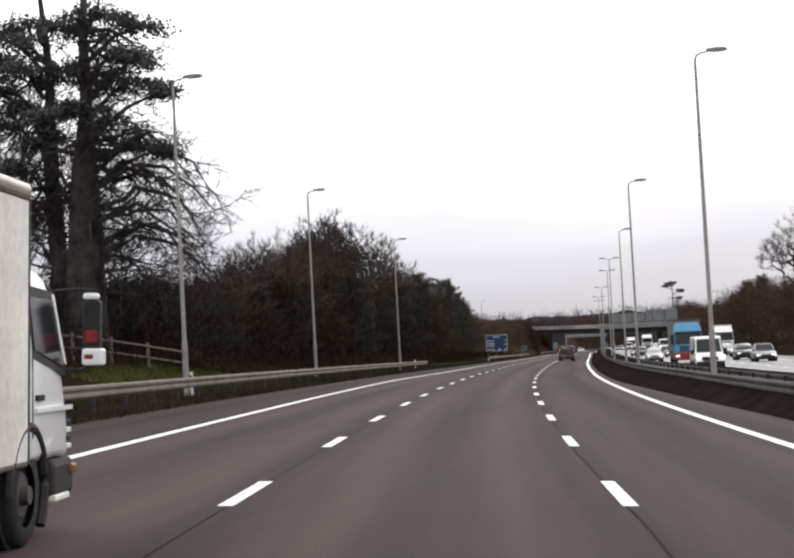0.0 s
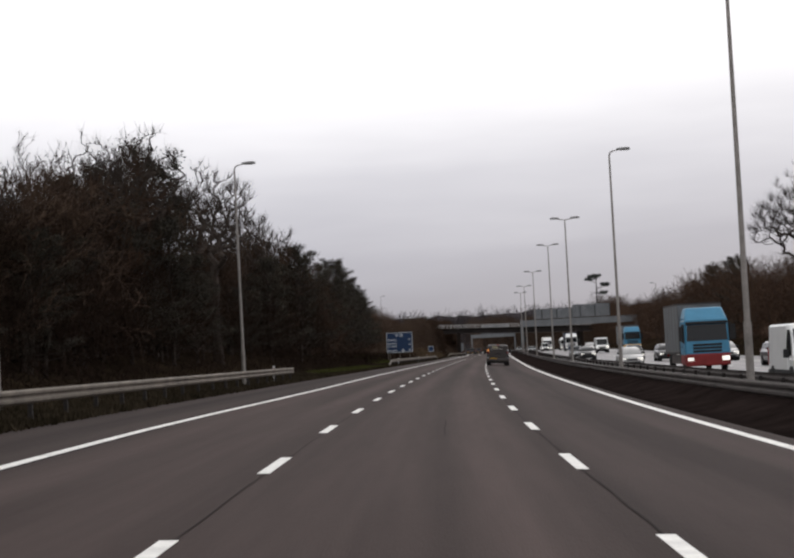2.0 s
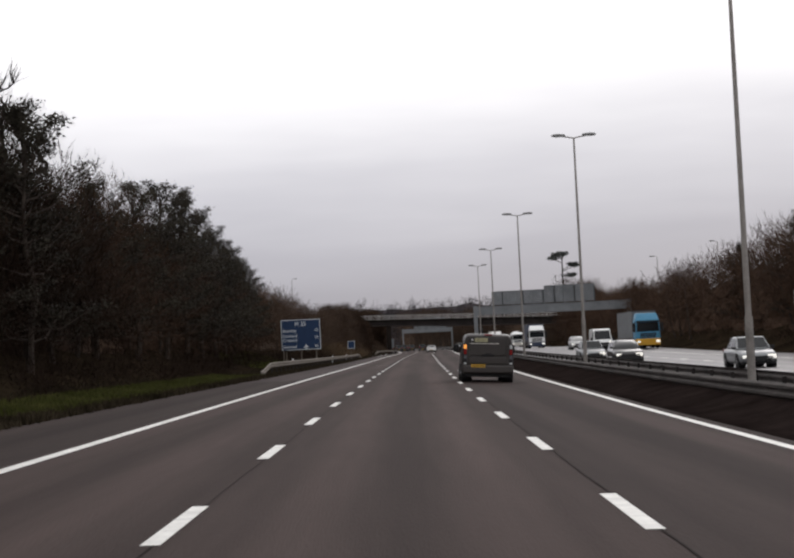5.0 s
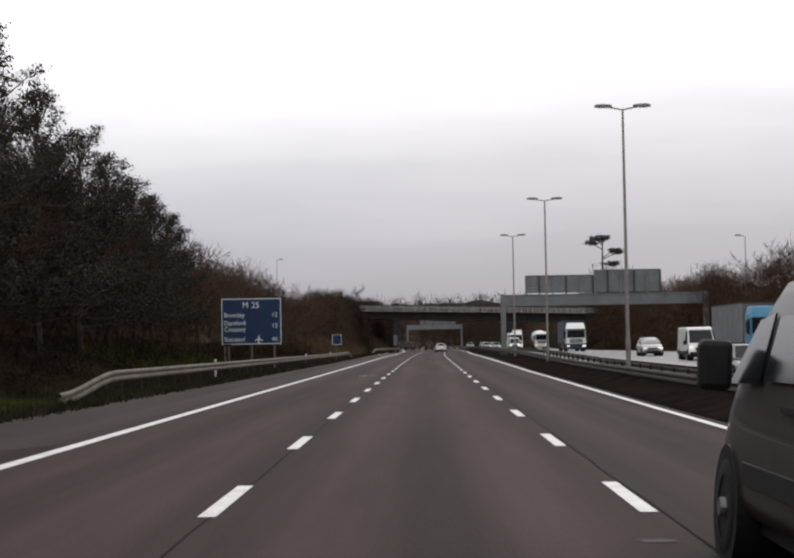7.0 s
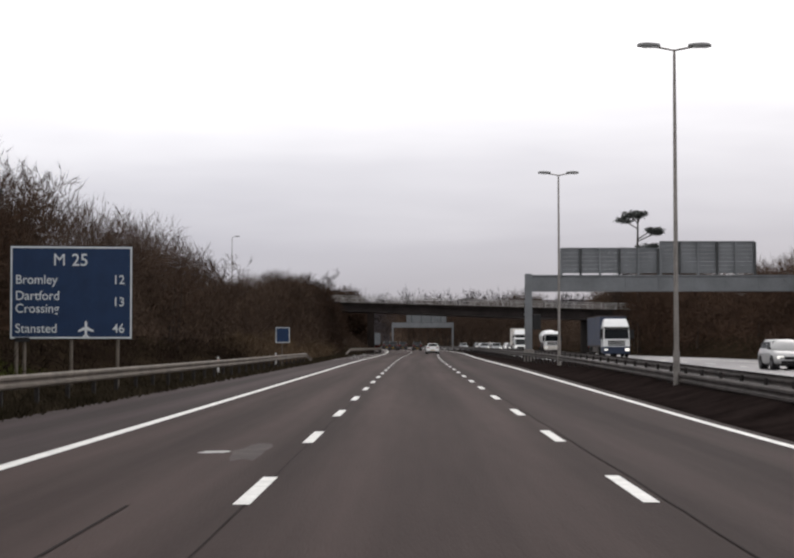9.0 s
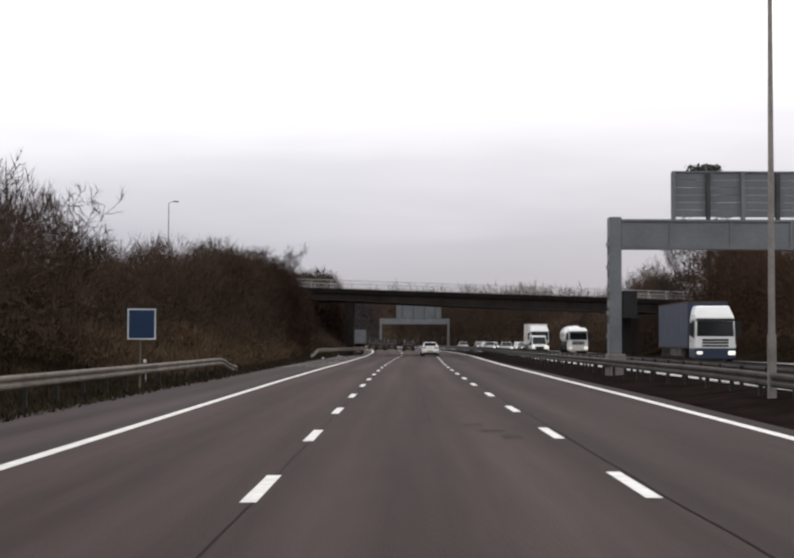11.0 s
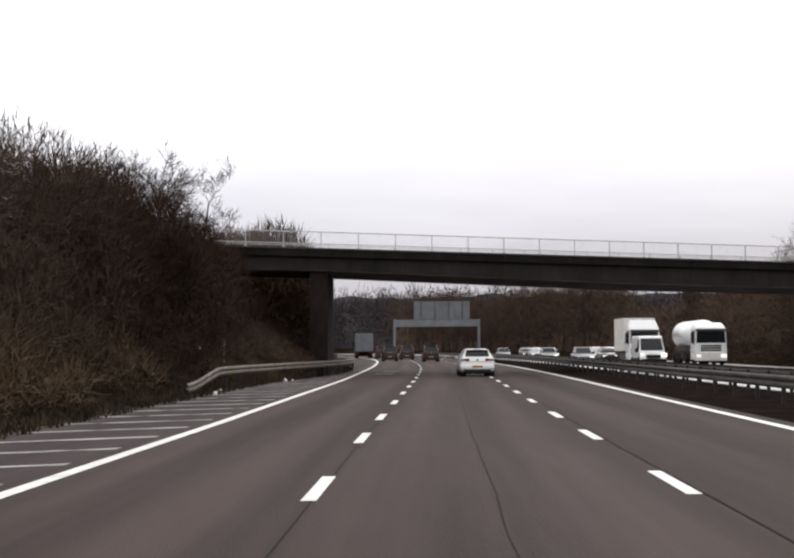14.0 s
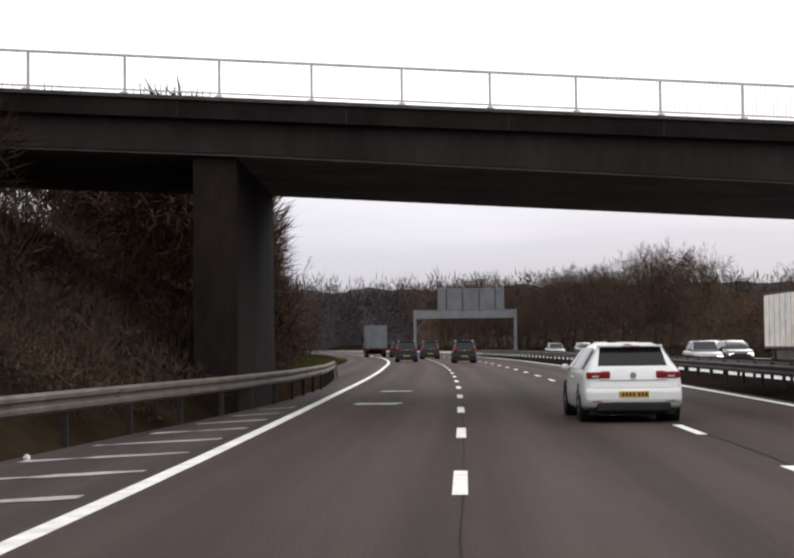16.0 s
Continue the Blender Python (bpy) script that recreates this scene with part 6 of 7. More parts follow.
def hatchback(label, L=4.2, W=1.77, H=1.385):
    """A five-door hatchback with a sloping rear window and a small roof spoiler, front at +y."""
    root = new("hatchback")
    r0, f0, belt = -L / 2, L / 2, 0.90
    bm = bmesh.new()
    rows = []
    for y, w, zb, zt, ht in ((r0, 0.86, 0.36, 0.62, 0.80), (r0 + 0.03, 0.92, 0.32, 0.70, 0.84), (r0 + 0.06, 0.95, 0.29, 0.90, 0.83), (r0 + 0.11, 0.965, 0.27, 0.965, 0.80), (r0 + 0.27, 0.985, 0.24, 1.16, 0.725), (r0 + 0.42, 0.99, 0.22, 1.325, 0.665), (r0 + 0.62, 1.0, 0.21, 1.365, 0.66), (r0 + 1.2, 1.0, 0.20, 1.395, 0.66), (0.0, 1.0, 0.20, H, 0.655), (L * 0.08, 1.0, 0.20, 1.36, 0.65), (L * 0.16, 0.995, 0.20, 1.17, 0.70), (L * 0.245, 0.99, 0.20, 0.955, 0.80), (L * 0.36, 0.975, 0.21, 0.87, 0.82), (f0 - 0.25, 0.92, 0.23, 0.78, 0.78), (f0 - 0.06, 0.84, 0.28, 0.66, 0.72), (f0, 0.70, 0.34, 0.54, 0.62)):
        h, hr = W / 2 * w, W / 2 * ht
        b = min(belt, zb + (zt - zb) * 0.78)
        half = [(h * 0.93, zb), (h * 0.985, zb + 0.07), (h, zb + (b - zb) * 0.45), (h * 0.99, zb + (b - zb) * 0.72), (h * 0.955, b), (hr * 1.03, zt - (zt - b) * 0.22), (hr * 0.97, zt - min(0.035, (zt - b) * 0.2)), (hr * 0.80, zt)]
        rows.append([bm.verts.new((-x, y, z)) for x, z in half] + [bm.verts.new((x, y, z)) for x, z in half[::-1]])
    n = len(rows[0])
    for a, b in zip(rows, rows[1:]):
        for k in range(n):
            bm.faces.new((a[k], a[(k + 1) % n], b[(k + 1) % n], b[k]))
    bm.faces.new(rows[0])
    bm.faces.new(rows[-1][::-1])
    bmesh.ops.recalc_face_normals(bm, faces=bm.faces)
    body = part("body", bm, M_WHITE, root, "glossy white body", smooth=True)
    body.data.polygons.foreach_set("use_smooth", [len(f.vertices) == 4 for f in body.data.polygons])

    def slab(name, x0, x1, y0, y1, z0, z1, material, parent, lab="", bevel=0.012):
        b = bmesh.new()
        box(b, min(x0, x1), max(x0, x1), y0, y1, z0, z1, bevel=bevel)
        return part(name, b, material, parent, lab)

    # glass: rear window, windscreen, three panes a side
    b = bmesh.new()
    pane(b, [(-0.60, r0 + 0.135, 0.985), (0.60, r0 + 0.135, 0.985), (0.535, r0 + 0.405, 1.30), (-0.535, r0 + 0.405, 1.30)], 0.012)
    part("rear_window", b, M_GLASS, root, "dark rear glass")
    b = bmesh.new()
    pane(b, [(0.66, L * 0.238, 0.975), (-0.66, L * 0.238, 0.975), (-0.54, L * 0.088, 1.335), (0.54, L * 0.088, 1.335)], 0.014)
    part("windscreen", b, M_GLASS, root, "dark glass")
    for s in (-1, 1):
        for y0, y1, t0, t1 in ((r0 + 0.52, r0 + 0.80, r0 + 0.62, r0 + 0.82), (r0 + 0.86, 0.02, r0 + 0.88, 0.0), (0.08, L * 0.205, 0.06, L * 0.085)):
            b = bmesh.new()
            q = [Vector((s * W * 0.478, y0, 0.935)), Vector((s * W * 0.478, y1, 0.935)), Vector((s * W * 0.352, t1, 1.30)), Vector((s * W * 0.352, t0, 1.30))]
            pane(b, q if s > 0 else [q[1], q[0], q[3], q[2]], 0.006)
            part("side_window", b, M_GLASS, root, "dark glass")
        slab("wing_mirror", s * W * 0.49, s * (W * 0.5 + 0.10), L * 0.165, L * 0.165 + 0.11, 0.90, 1.00, M_WHITE, root, "white mirror shell", 0.03)
        slab("door_handle", s * W * 0.488, s * W * 0.508, -0.18, 0.02, 0.76, 0.785, M_WHITE, root, "", 0.006)
        # wrap-round tail lamps in two pieces
        lampo = slab("tail_light", s * 0.40, s * 0.815, r0 + 0.005, r0 + 0.10, 0.775, 0.885, M_RED, root, "red tail light", 0.022)
        slab("tail_light_inner", s * 0.40, s * 0.56, r0 + 0.028, r0 + 0.10, 0.80, 0.90, M_RED, lampo, "", 0.02)
        slab("clear_lens", s * 0.60, s * 0.72, r0 - 0.002, r0 + 0.02, 0.79, 0.825, M_HEAD_OFF, lampo, "pale lens strip", 0.008)
        slab("headlight", s * W * 0.27, s * W * 0.43, f0 - 0.30, f0 - 0.09, 0.58, 0.70, M_HEAD_OFF, root, "headlight", 0.03)
        slab("reflector", s * 0.55, s * 0.72, r0 - 0.035, r0 - 0.005, 0.37, 0.40, M_RED, root, "", 0.006)
    slab("spoiler", -0.56, 0.56, r0 + 0.30, r0 + 0.55, 1.318, 1.352, M_WHITE, root, "white roof spoiler", 0.014)
    slab("high_brake_light", -0.16, 0.16, r0 + 0.295, r0 + 0.31, 1.322, 1.34, M_RED, root, "", 0.004)
    bump = slab("bumper", -W * 0.475, W * 0.475, r0 - 0.045, r0 + 0.22, 0.34, 0.60, M_WHITE, root, "white rear bumper", 0.07)
    slab("valance", -W * 0.36, W * 0.36, r0 - 0.052, r0 + 0.2, 0.20, 0.35, M_TRIM, bump, "black lower valance", 0.03)
    # grey strip across the white boot as the crease's shade
    slab("boot_crease", -0.58, 0.58, r0 + 0.018, r0 + 0.06, 0.735, 0.748, M_PALE, root, "", 0.004)
    pl = slab("number_plate", -0.26, 0.26, r0 - 0.056, r0 - 0.03, 0.44, 0.55, M_PLATE, root, "yellow plate", 0.004)
    for k in range(7):
        x = -0.21 + k * 0.062 + (0.03 if k > 3 else 0)
        slab("plate_bar", x, x + 0.042, r0 - 0.060, r0 - 0.054, 0.463, 0.527, M_TRIM, pl, "", 0.0)
    b = bmesh.new()
    cyl(b, (0, r0 + 0.06, 0.825), (0, r0 + 0.012, 0.825), 0.055, 0.052, 20)
    part("badge", b, M_RIM, root, "round chrome badge")
    b = bmesh.new()
    cyl(b, (0.05, r0 + 0.33, 1.345), (-0.12, r0 + 0.30, 1.37), 0.012, 0.008, 8)
    part("wiper_boss", b, M_TRIM, root)
    slab("underside", -W * 0.42, W * 0.42, r0 + 0.2, f0 - 0.2, 0.14, 0.24, M_TRIM, root, "", 0.0)
    for y in (-L * 0.30, L * 0.315):
        for s in (-1, 1):
            b = bmesh.new()
            cyl(b, (s * W * 0.30, y, 0.32), (s * (W / 2 - 0.004), y, 0.32), 0.365, 0.365, 28)
            part("wheel_arch", b, M_TRIM, root)
            wheel(root, s * (W / 2 + 0.008), y, 0.315, 0.21)
    return tagged(root, label, "car", "traffic")


def van(name, L, W, H, paint, label):
    """A panel van, front at +y."""
    root = new(name)
    r0, f0 = -L / 2, L / 2
    bm = bmesh.new()
    frustum(bm, (W * 0.49, r0 + 0.02, f0 - 1.55, 0.42), (W * 0.455, r0 + 0.16, f0 - 1.75, H), 0.09)
    part("cargo_body", bm, paint, root)
    bm = bmesh.new()
    frustum(bm, (W * 0.49, f0 - 1.62, f0 - 0.02, 0.36), (W * 0.455, f0 - 1.62, f0 - 0.30, 1.10), 0.13)
    part("bonnet", bm, paint, root)
    bm = bmesh.new()
    frustum(bm, (W * 0.475, f0 - 1.9, f0 - 0.70, 1.02), (W * 0.42, f0 - 1.95, f0 - 1.60, H - 0.02), 0.09)
    part("cab", bm, paint, root)
    b, t = (W * 0.475, f0 - 0.70, 1.02), (W * 0.42, f0 - 1.60, H - 0.02)
    q = [Vector((b[0], b[1], b[2])), Vector((-b[0], b[1], b[2])), Vector((-t[0], t[1], t[2])), Vector((t[0], t[1], t[2]))]
    lo, hi = lerp4(q[:2], [q[3], q[2]], 0.12), lerp4(q[:2], [q[3], q[2]], 0.85)
    bm = bmesh.new()
    pane(bm, [lo[0].lerp(lo[1], 0.06), lo[0].lerp(lo[1], 0.94), hi[0].lerp(hi[1], 0.94), hi[0].lerp(hi[1], 0.06)], 0.02)
    part("windscreen", bm, M_GLASS, root, "dark glass")
    for s in (-1, 1):
        bm = bmesh.new()
        q = [Vector((s * W * 0.482, f0 - 1.75, 1.12)), Vector((s * W * 0.482, f0 - 0.85, 1.12)), Vector((s * W * 0.44, f0 - 1.30, H - 0.22)), Vector((s * W * 0.44, f0 - 1.75, H - 0.22))]
        pane(bm, q if s > 0 else [q[1], q[0], q[3], q[2]], 0.02)
        part("side_window", bm, M_GLASS, root, "dark glass")
        bm = bmesh.new()
        box(bm, s * W * 0.5, s * W * 0.5 + s * 0.2, f0 - 1.15, f0 - 1.0, 1.05, 1.36, bevel=0.03)
        part("wing_mirror", bm, M_TRIM, root)
        bm = bmesh.new()
        box(bm, s * W * 0.47, s * W * 0.497, r0 + 0.2, f0 - 0.4, 0.42, 0.62, bevel=0.01)
        part("side_trim", bm, M_TRIM, root)
    # rear doors
    for s in (-1, 1):
        bm = bmesh.new()
        q = [Vector((s * 0.012, r0 + 0.035, 0.58)), Vector((s * W * 0.44, r0 + 0.035, 0.58)), Vector((s * W * 0.415, r0 + 0.145, H - 0.12)), Vector((s * 0.012, r0 + 0.145, H - 0.12))]
        pane(bm, q if s > 0 else [q[1], q[0], q[3], q[2]], 0.018)
        door = part("rear_door", bm, paint, root)
        bm = bmesh.new()
        q = [Vector((s * 0.08, r0 + 0.083, 1.20)), Vector((s * W * 0.38, r0 + 0.083, 1.20)), Vector((s * W * 0.37, r0 + 0.137, H - 0.24)), Vector((s * 0.08, r0 + 0.137, H - 0.24))]
        pane(bm, q if s > 0 else [q[1], q[0], q[3], q[2]], 0.026)
        part("door_panel", bm, M_GLASS, door)
        bm = bmesh.new()
        box(bm, s * W * 0.435, s * W * 0.485, r0 - 0.012, r0 + 0.12, 0.78, 1.36, bevel=0.015)
        tl = part("tail_light", bm, M_RED, root, "tall red tail light")
        bm = bmesh.new()
        box(bm, s * W * 0.437, s * W * 0.483, r0 - 0.02, r0, 1.24, 1.36, bevel=0.01)
        part("indicator", bm, M_HEAD_OFF, tl, "indicator lamp")
    bm = bmesh.new()
    box(bm, -0.16, 0.16, r0 - 0.005, r0 + 0.06, 1.02, 1.08, bevel=0.02)
    part("door_handle", bm, M_TRIM, root)
    bm = bmesh.new()
    box(bm, -0.27, 0.27, r0 + 0.005, r0 + 0.05, 0.70, 0.82)
    pl = part("number_plate", bm, M_PLATE, root, "yellow plate")
    for k in range(7):
        bm = bmesh.new()
        x = -0.21 + k * 0.062 + (0.03 if k > 3 else 0)
        box(bm, x, x + 0.042, r0 - 0.001, r0 + 0.01, 0.727, 0.79)
        part("plate_bar", bm, M_TRIM, pl)
    bm = bmesh.new()
    box(bm, -W * 0.49, W * 0.49, r0 - 0.07, r0 + 0.2, 0.36, 0.60, bevel=0.05)
    part("rear_bumper", bm, M_TRIM, root)
    for y in (r0 + 0.95, f0 - 0.95):
        for s in (-1, 1):
            bm = bmesh.new()
            cyl(bm, (s * W * 0.3, y, 0.34), (s * (W / 2 - 0.004), y, 0.34), 0.41, 0.41, 26)
            part("wheel_arch", bm, M_TRIM, root)
            wheel(root, s * (W / 2 + 0.01), y, 0.34, 0.21, spokes=False)
    bm = bmesh.new()
    box(bm, -W * 0.42, W * 0.42, r0 + 0.1, f0 - 0.1, 0.2, 0.44)
    part("underside", bm, M_TRIM, root)
    for s in (-1, 1):
        bm = bmesh.new()
        box(bm, s * W * 0.33, s * W * 0.465, f0 - 0.3, f0 - 0.012, 0.76, 0.93, bevel=0.05)
        part("headlight", bm, M_HEAD, root, "headlight")
    bm = bmesh.new()
    box(bm, -W * 0.26, W * 0.26, f0 - 0.2, f0 + 0.01, 0.62, 0.86, bevel=0.03)
    part("grille", bm, M_TRIM, root)
    bm = bmesh.new()
    box(bm, -W * 0.46, W * 0.46, f0 - 0.25, f0 + 0.03, 0.3, 0.56, bevel=0.04)
    part("front_bumper", bm, M_TRIM, root)
    return tagged(root, label, "van", "traffic")


def panel_van(label, L=4.95, W=1.91, H=1.79):
    """A panel van with a one-piece tailgate, tall lamps at its rear corners and a dark glazed cab, front at +y."""
    root, paint = new("panel_van"), M_VAN
    r0, f0 = -L / 2, L / 2
    # body shell: rings along y, waisted above the belt
    bm = bmesh.new()
    rows = []
    for y, w, zb, zt, wt in ((r0 + 0.02, 0.955, 0.40, H - 0.12, 0.84), (r0 + 0.10, 0.985, 0.34, H - 0.045, 0.855), (r0 + 0.45, 1.0, 0.32, H, 0.865), (0.2, 1.0, 0.32, H, 0.865), (f0 - 1.75, 1.0, 0.32, H - 0.01, 0.855), (f0 - 1.45, 0.995, 0.32, H - 0.10, 0.84), (f0 - 1.02, 0.99, 0.32, 1.42, 0.87), (f0 - 0.72, 0.97, 0.32, 1.10, 0.90), (f0 - 0.25, 0.90, 0.34, 0.96, 0.84), (f0, 0.76, 0.42, 0.74, 0.72)):
        h, ht = W / 2 * w, W / 2 * wt
        belt = min(1.08, zb + (zt - zb) * 0.62)
        half = [(h * 0.94, zb), (h * 0.99, zb + 0.12), (h, zb + (belt - zb) * 0.6), (h * 0.985, belt), (ht * 1.02, zt - (zt - belt) * 0.16), (ht * 0.96, zt - 0.03), (ht * 0.82, zt)]
        rows.append([bm.verts.new((-x, y, z)) for x, z in half] + [bm.verts.new((x, y, z)) for x, z in half[::-1]])
    n = len(rows[0])
    for a, b in zip(rows, rows[1:]):
        for k in range(n):
            bm.faces.new((a[k], a[(k + 1) % n], b[(k + 1) % n], b[k]))
    bm.faces.new(rows[0])
    bm.faces.new(rows[-1][::-1])
    bmesh.ops.recalc_face_normals(bm, faces=bm.faces)
    body = part("body", bm, paint, root, smooth=True)
    body.data.polygons.foreach_set("use_smooth", [len(f.vertices) == 4 for f in body.data.polygons])
    # tailgate: a lifted panel with a pressed frame, a waist crease and a handle recess
    yr = r0 + 0.02

    def slab(name, x0, x1, z0, z1, out, material, parent, label="", bevel=0.012, deep=0.03):
        b = bmesh.new()
        box(b, x0, x1, yr - out, yr - out + deep, z0, z1, bevel=bevel)
        return part(name, b, material, parent, label)

    gate = slab("tailgate", -0.73, 0.73, 0.66, 1.70, 0.022, paint, root, deep=0.05, bevel=0.02)
    slab("upper_panel", -0.66, 0.66, 0.98, 1.65, 0.036, paint, gate, deep=0.03, bevel=0.025)
    slab("lower_panel", -0.70, 0.70, 0.70, 0.93, 0.034, paint, gate, deep=0.03, bevel=0.02)
    # black strip laid in the waist crease as its shade
    slab("waist_shadow", -0.71, 0.71, 0.935, 0.955, 0.024, M_TRIM, gate, "dark strip as the shade in the pressed groove", 0.004)
    slab("gate_gap", -0.75, 0.75, 0.635, 0.658, 0.012, M_TRIM, root, "dark gap below the tailgate", 0.004)
    b = bmesh.new()
    vs = [b.verts.new((x, yr - 0.046, z)) for x, z in ((-0.27, 0.965), (0.25, 0.965), (0.20, 1.015), (0.12, 1.035), (0.08, 1.07), (-0.08, 1.07), (-0.12, 1.035), (-0.22, 1.01))]
    f = b.faces.new(vs)
    r = bmesh.ops.extrude_face_region(b, geom=[f])
    bmesh.ops.translate(b, verts=[v for v in r["geom"] if isinstance(v, bmesh.types.BMVert)], vec=(0, 0.02, 0))
    bmesh.ops.recalc_face_normals(b, faces=b.faces)
    part("door_handle", b, M_TRIM, gate, "dark handle recess")
    # stickers: a black square with a star, a cream label, a line of small unreadable print
    slab("sticker", -0.66, -0.51, 1.475, 1.635, 0.041, M_TRIM, gate, "black square sticker", 0.002, 0.006)
    b = bmesh.new()
    star = [(math.sin(math.pi * k / 5) * (0.058 if k % 2 == 0 else 0.024), math.cos(math.pi * k / 5) * (0.058 if k % 2 == 0 else 0.024)) for k in range(10)]
    b.faces.new([b.verts.new((-0.585 - x, yr - 0.043, 1.555 + z)) for x, z in star])
    part("star", b, M_WHITE_PLASTIC, gate, "white star")
    slab("sticker", -0.49, -0.02, 1.485, 1.625, 0.041, M_LABEL, gate, "cream label", 0.002, 0.006)
    for k in range(3):
        slab("print_line", -0.46, -0.06 - 0.05 * (k % 2), 1.512 + 0.034 * k, 1.523 + 0.034 * k, 0.043, M_VAN, gate, "", 0.0, 0.004)
    x = -0.66
    for w in (0.16, 0.12, 0.07, 0.05, 0.09, 0.06, 0.16, 0.14):
        slab("print_bar", x, x + w, 1.412, 1.438, 0.040, M_DIRTY_WHITE, gate, "pale unreadable print", 0.0, 0.006)
        x += w + 0.03
    # high brake lamp in the roof edge, lamps at both corners
    b = bmesh.new()
    box(b, -0.15, 0.15, r0 + 0.005, r0 + 0.1, 1.725, 1.77, bevel=0.012)
    part("high_brake_light", b, M_RED, root, "red high brake lamp")
    for s in (-1, 1):
        col = slab("lamp_column", min(s * 0.77, s * 0.925), max(s * 0.77, s * 0.925), 0.60, 1.42, 0.018, M_TRIM, root, "black lamp housing", 0.025, 0.10)
        for z0, z1, m, lb in ((1.23, 1.38, M_AMBER if s < 0 else M_HEAD_OFF, "indicator lamp"), (1.02, 1.20, M_RED, "red tail lamp"), (0.86, 0.99, M_LENSGREY, "clear reversing lamp"), (0.655, 0.73, M_HEAD_OFF, "pale reflector")):
            slab("lamp", min(s * 0.79, s * 0.895), max(s * 0.79, s * 0.895), z0, z1, 0.026, m, col, lb, 0.012, 0.03)
    # plate, bumper, wheels
    pl = slab("number_plate", -0.62, -0.10, 0.545, 0.655 - 0.0, 0.085, M_PLATE, root, "yellow plate", 0.004, 0.02)
    for k in range(7):
        x = -0.57 + k * 0.062 + (0.03 if k > 3 else 0)
        slab("plate_bar", x, x + 0.042, 0.568, 0.632, 0.088, M_TRIM, pl, "", 0.0, 0.006)
    b = bmesh.new()
    box(b, -W * 0.49, W * 0.49, r0 - 0.06, r0 + 0.30, 0.33, 0.63, bevel=0.06)
    part("rear_bumper", b, paint, root)
    b = bmesh.new()
    box(b, -W * 0.42, W * 0.42, r0 + 0.12, f0 - 0.2, 0.20, 0.36)
    part("underside", b, M_TRIM, root)
    for y in (r0 + 0.98, f0 - 0.92):
        for s in (-1, 1):
            b = bmesh.new()
            cyl(b, (s * W * 0.3, y, 0.33), (s * (W / 2 + 0.004), y, 0.33), 0.40, 0.40, 28)
            part("wheel_arch", b, M_TRIM, root)
            wheel(root, s * (W / 2 + 0.012), y, 0.33, 0.22, spokes=False)
    # cab glass and mirrors, the sliding door's rail and small side window
    for s in (-1, 1):
        b = bmesh.new()
        q = [Vector((s * W * 0.497, f0 - 1.85, 1.14)), Vector((s * W * 0.492, f0 - 0.95, 1.12)), Vector((s * W * 0.447, f0 - 1.42, H - 0.27)), Vector((s * W * 0.447, f0 - 1.85, H - 0.23))]
        pane(b, q if s > 0 else [q[1], q[0], q[3], q[2]], 0.02)
        part("side_window", b, M_GLASS, root, "dark glass")
        b = bmesh.new()
        q = [Vector((s * W * 0.497, -0.35, 1.16)), Vector((s * W * 0.497, 0.48, 1.16)), Vector((s * W * 0.45, 0.48, H - 0.25)), Vector((s * W * 0.45, -0.35, H - 0.25))]
        pane(b, q if s > 0 else [q[1], q[0], q[3], q[2]], 0.016)
        part("side_window", b, M_GLASS, root, "dark glass")
        b = bmesh.new()
        box(b, min(s * W * 0.498, s * W * 0.508), max(s * W * 0.498, s * W * 0.508), r0 + 0.5, 0.0, 1.0, 1.03)
        part("door_rail", b, M_TRIM, root)
        b = bmesh.new()
        box(b, min(s * W * 0.497, s * W * 0.512), max(s * W * 0.497, s * W * 0.512), r0 + 1.5, f0 - 1.5, 0.52, 0.66, bevel=0.006)
        part("side_trim", b, M_TRIM, root)
        b = bmesh.new()
        box(b, min(s * (W / 2 + 0.03), s * (W / 2 + 0.24)), max(s * (W / 2 + 0.03), s * (W / 2 + 0.24)), f0 - 1.18, f0 - 1.02, 1.08, 1.40, bevel=0.04)
        part("wing_mirror", b, M_TRIM, root)
    b = bmesh.new()
    q = [Vector((W * 0.44, f0 - 0.72, 1.12)), Vector((-W * 0.44, f0 - 0.72, 1.12)), Vector((-W * 0.40, f0 - 1.42, H - 0.16)), Vector((W * 0.40, f0 - 1.42, H - 0.16))]
    pane(b, q, 0.02)
    part("windscreen", b, M_GLASS, root, "dark glass")
    return tagged(root, label, "van", "traffic")


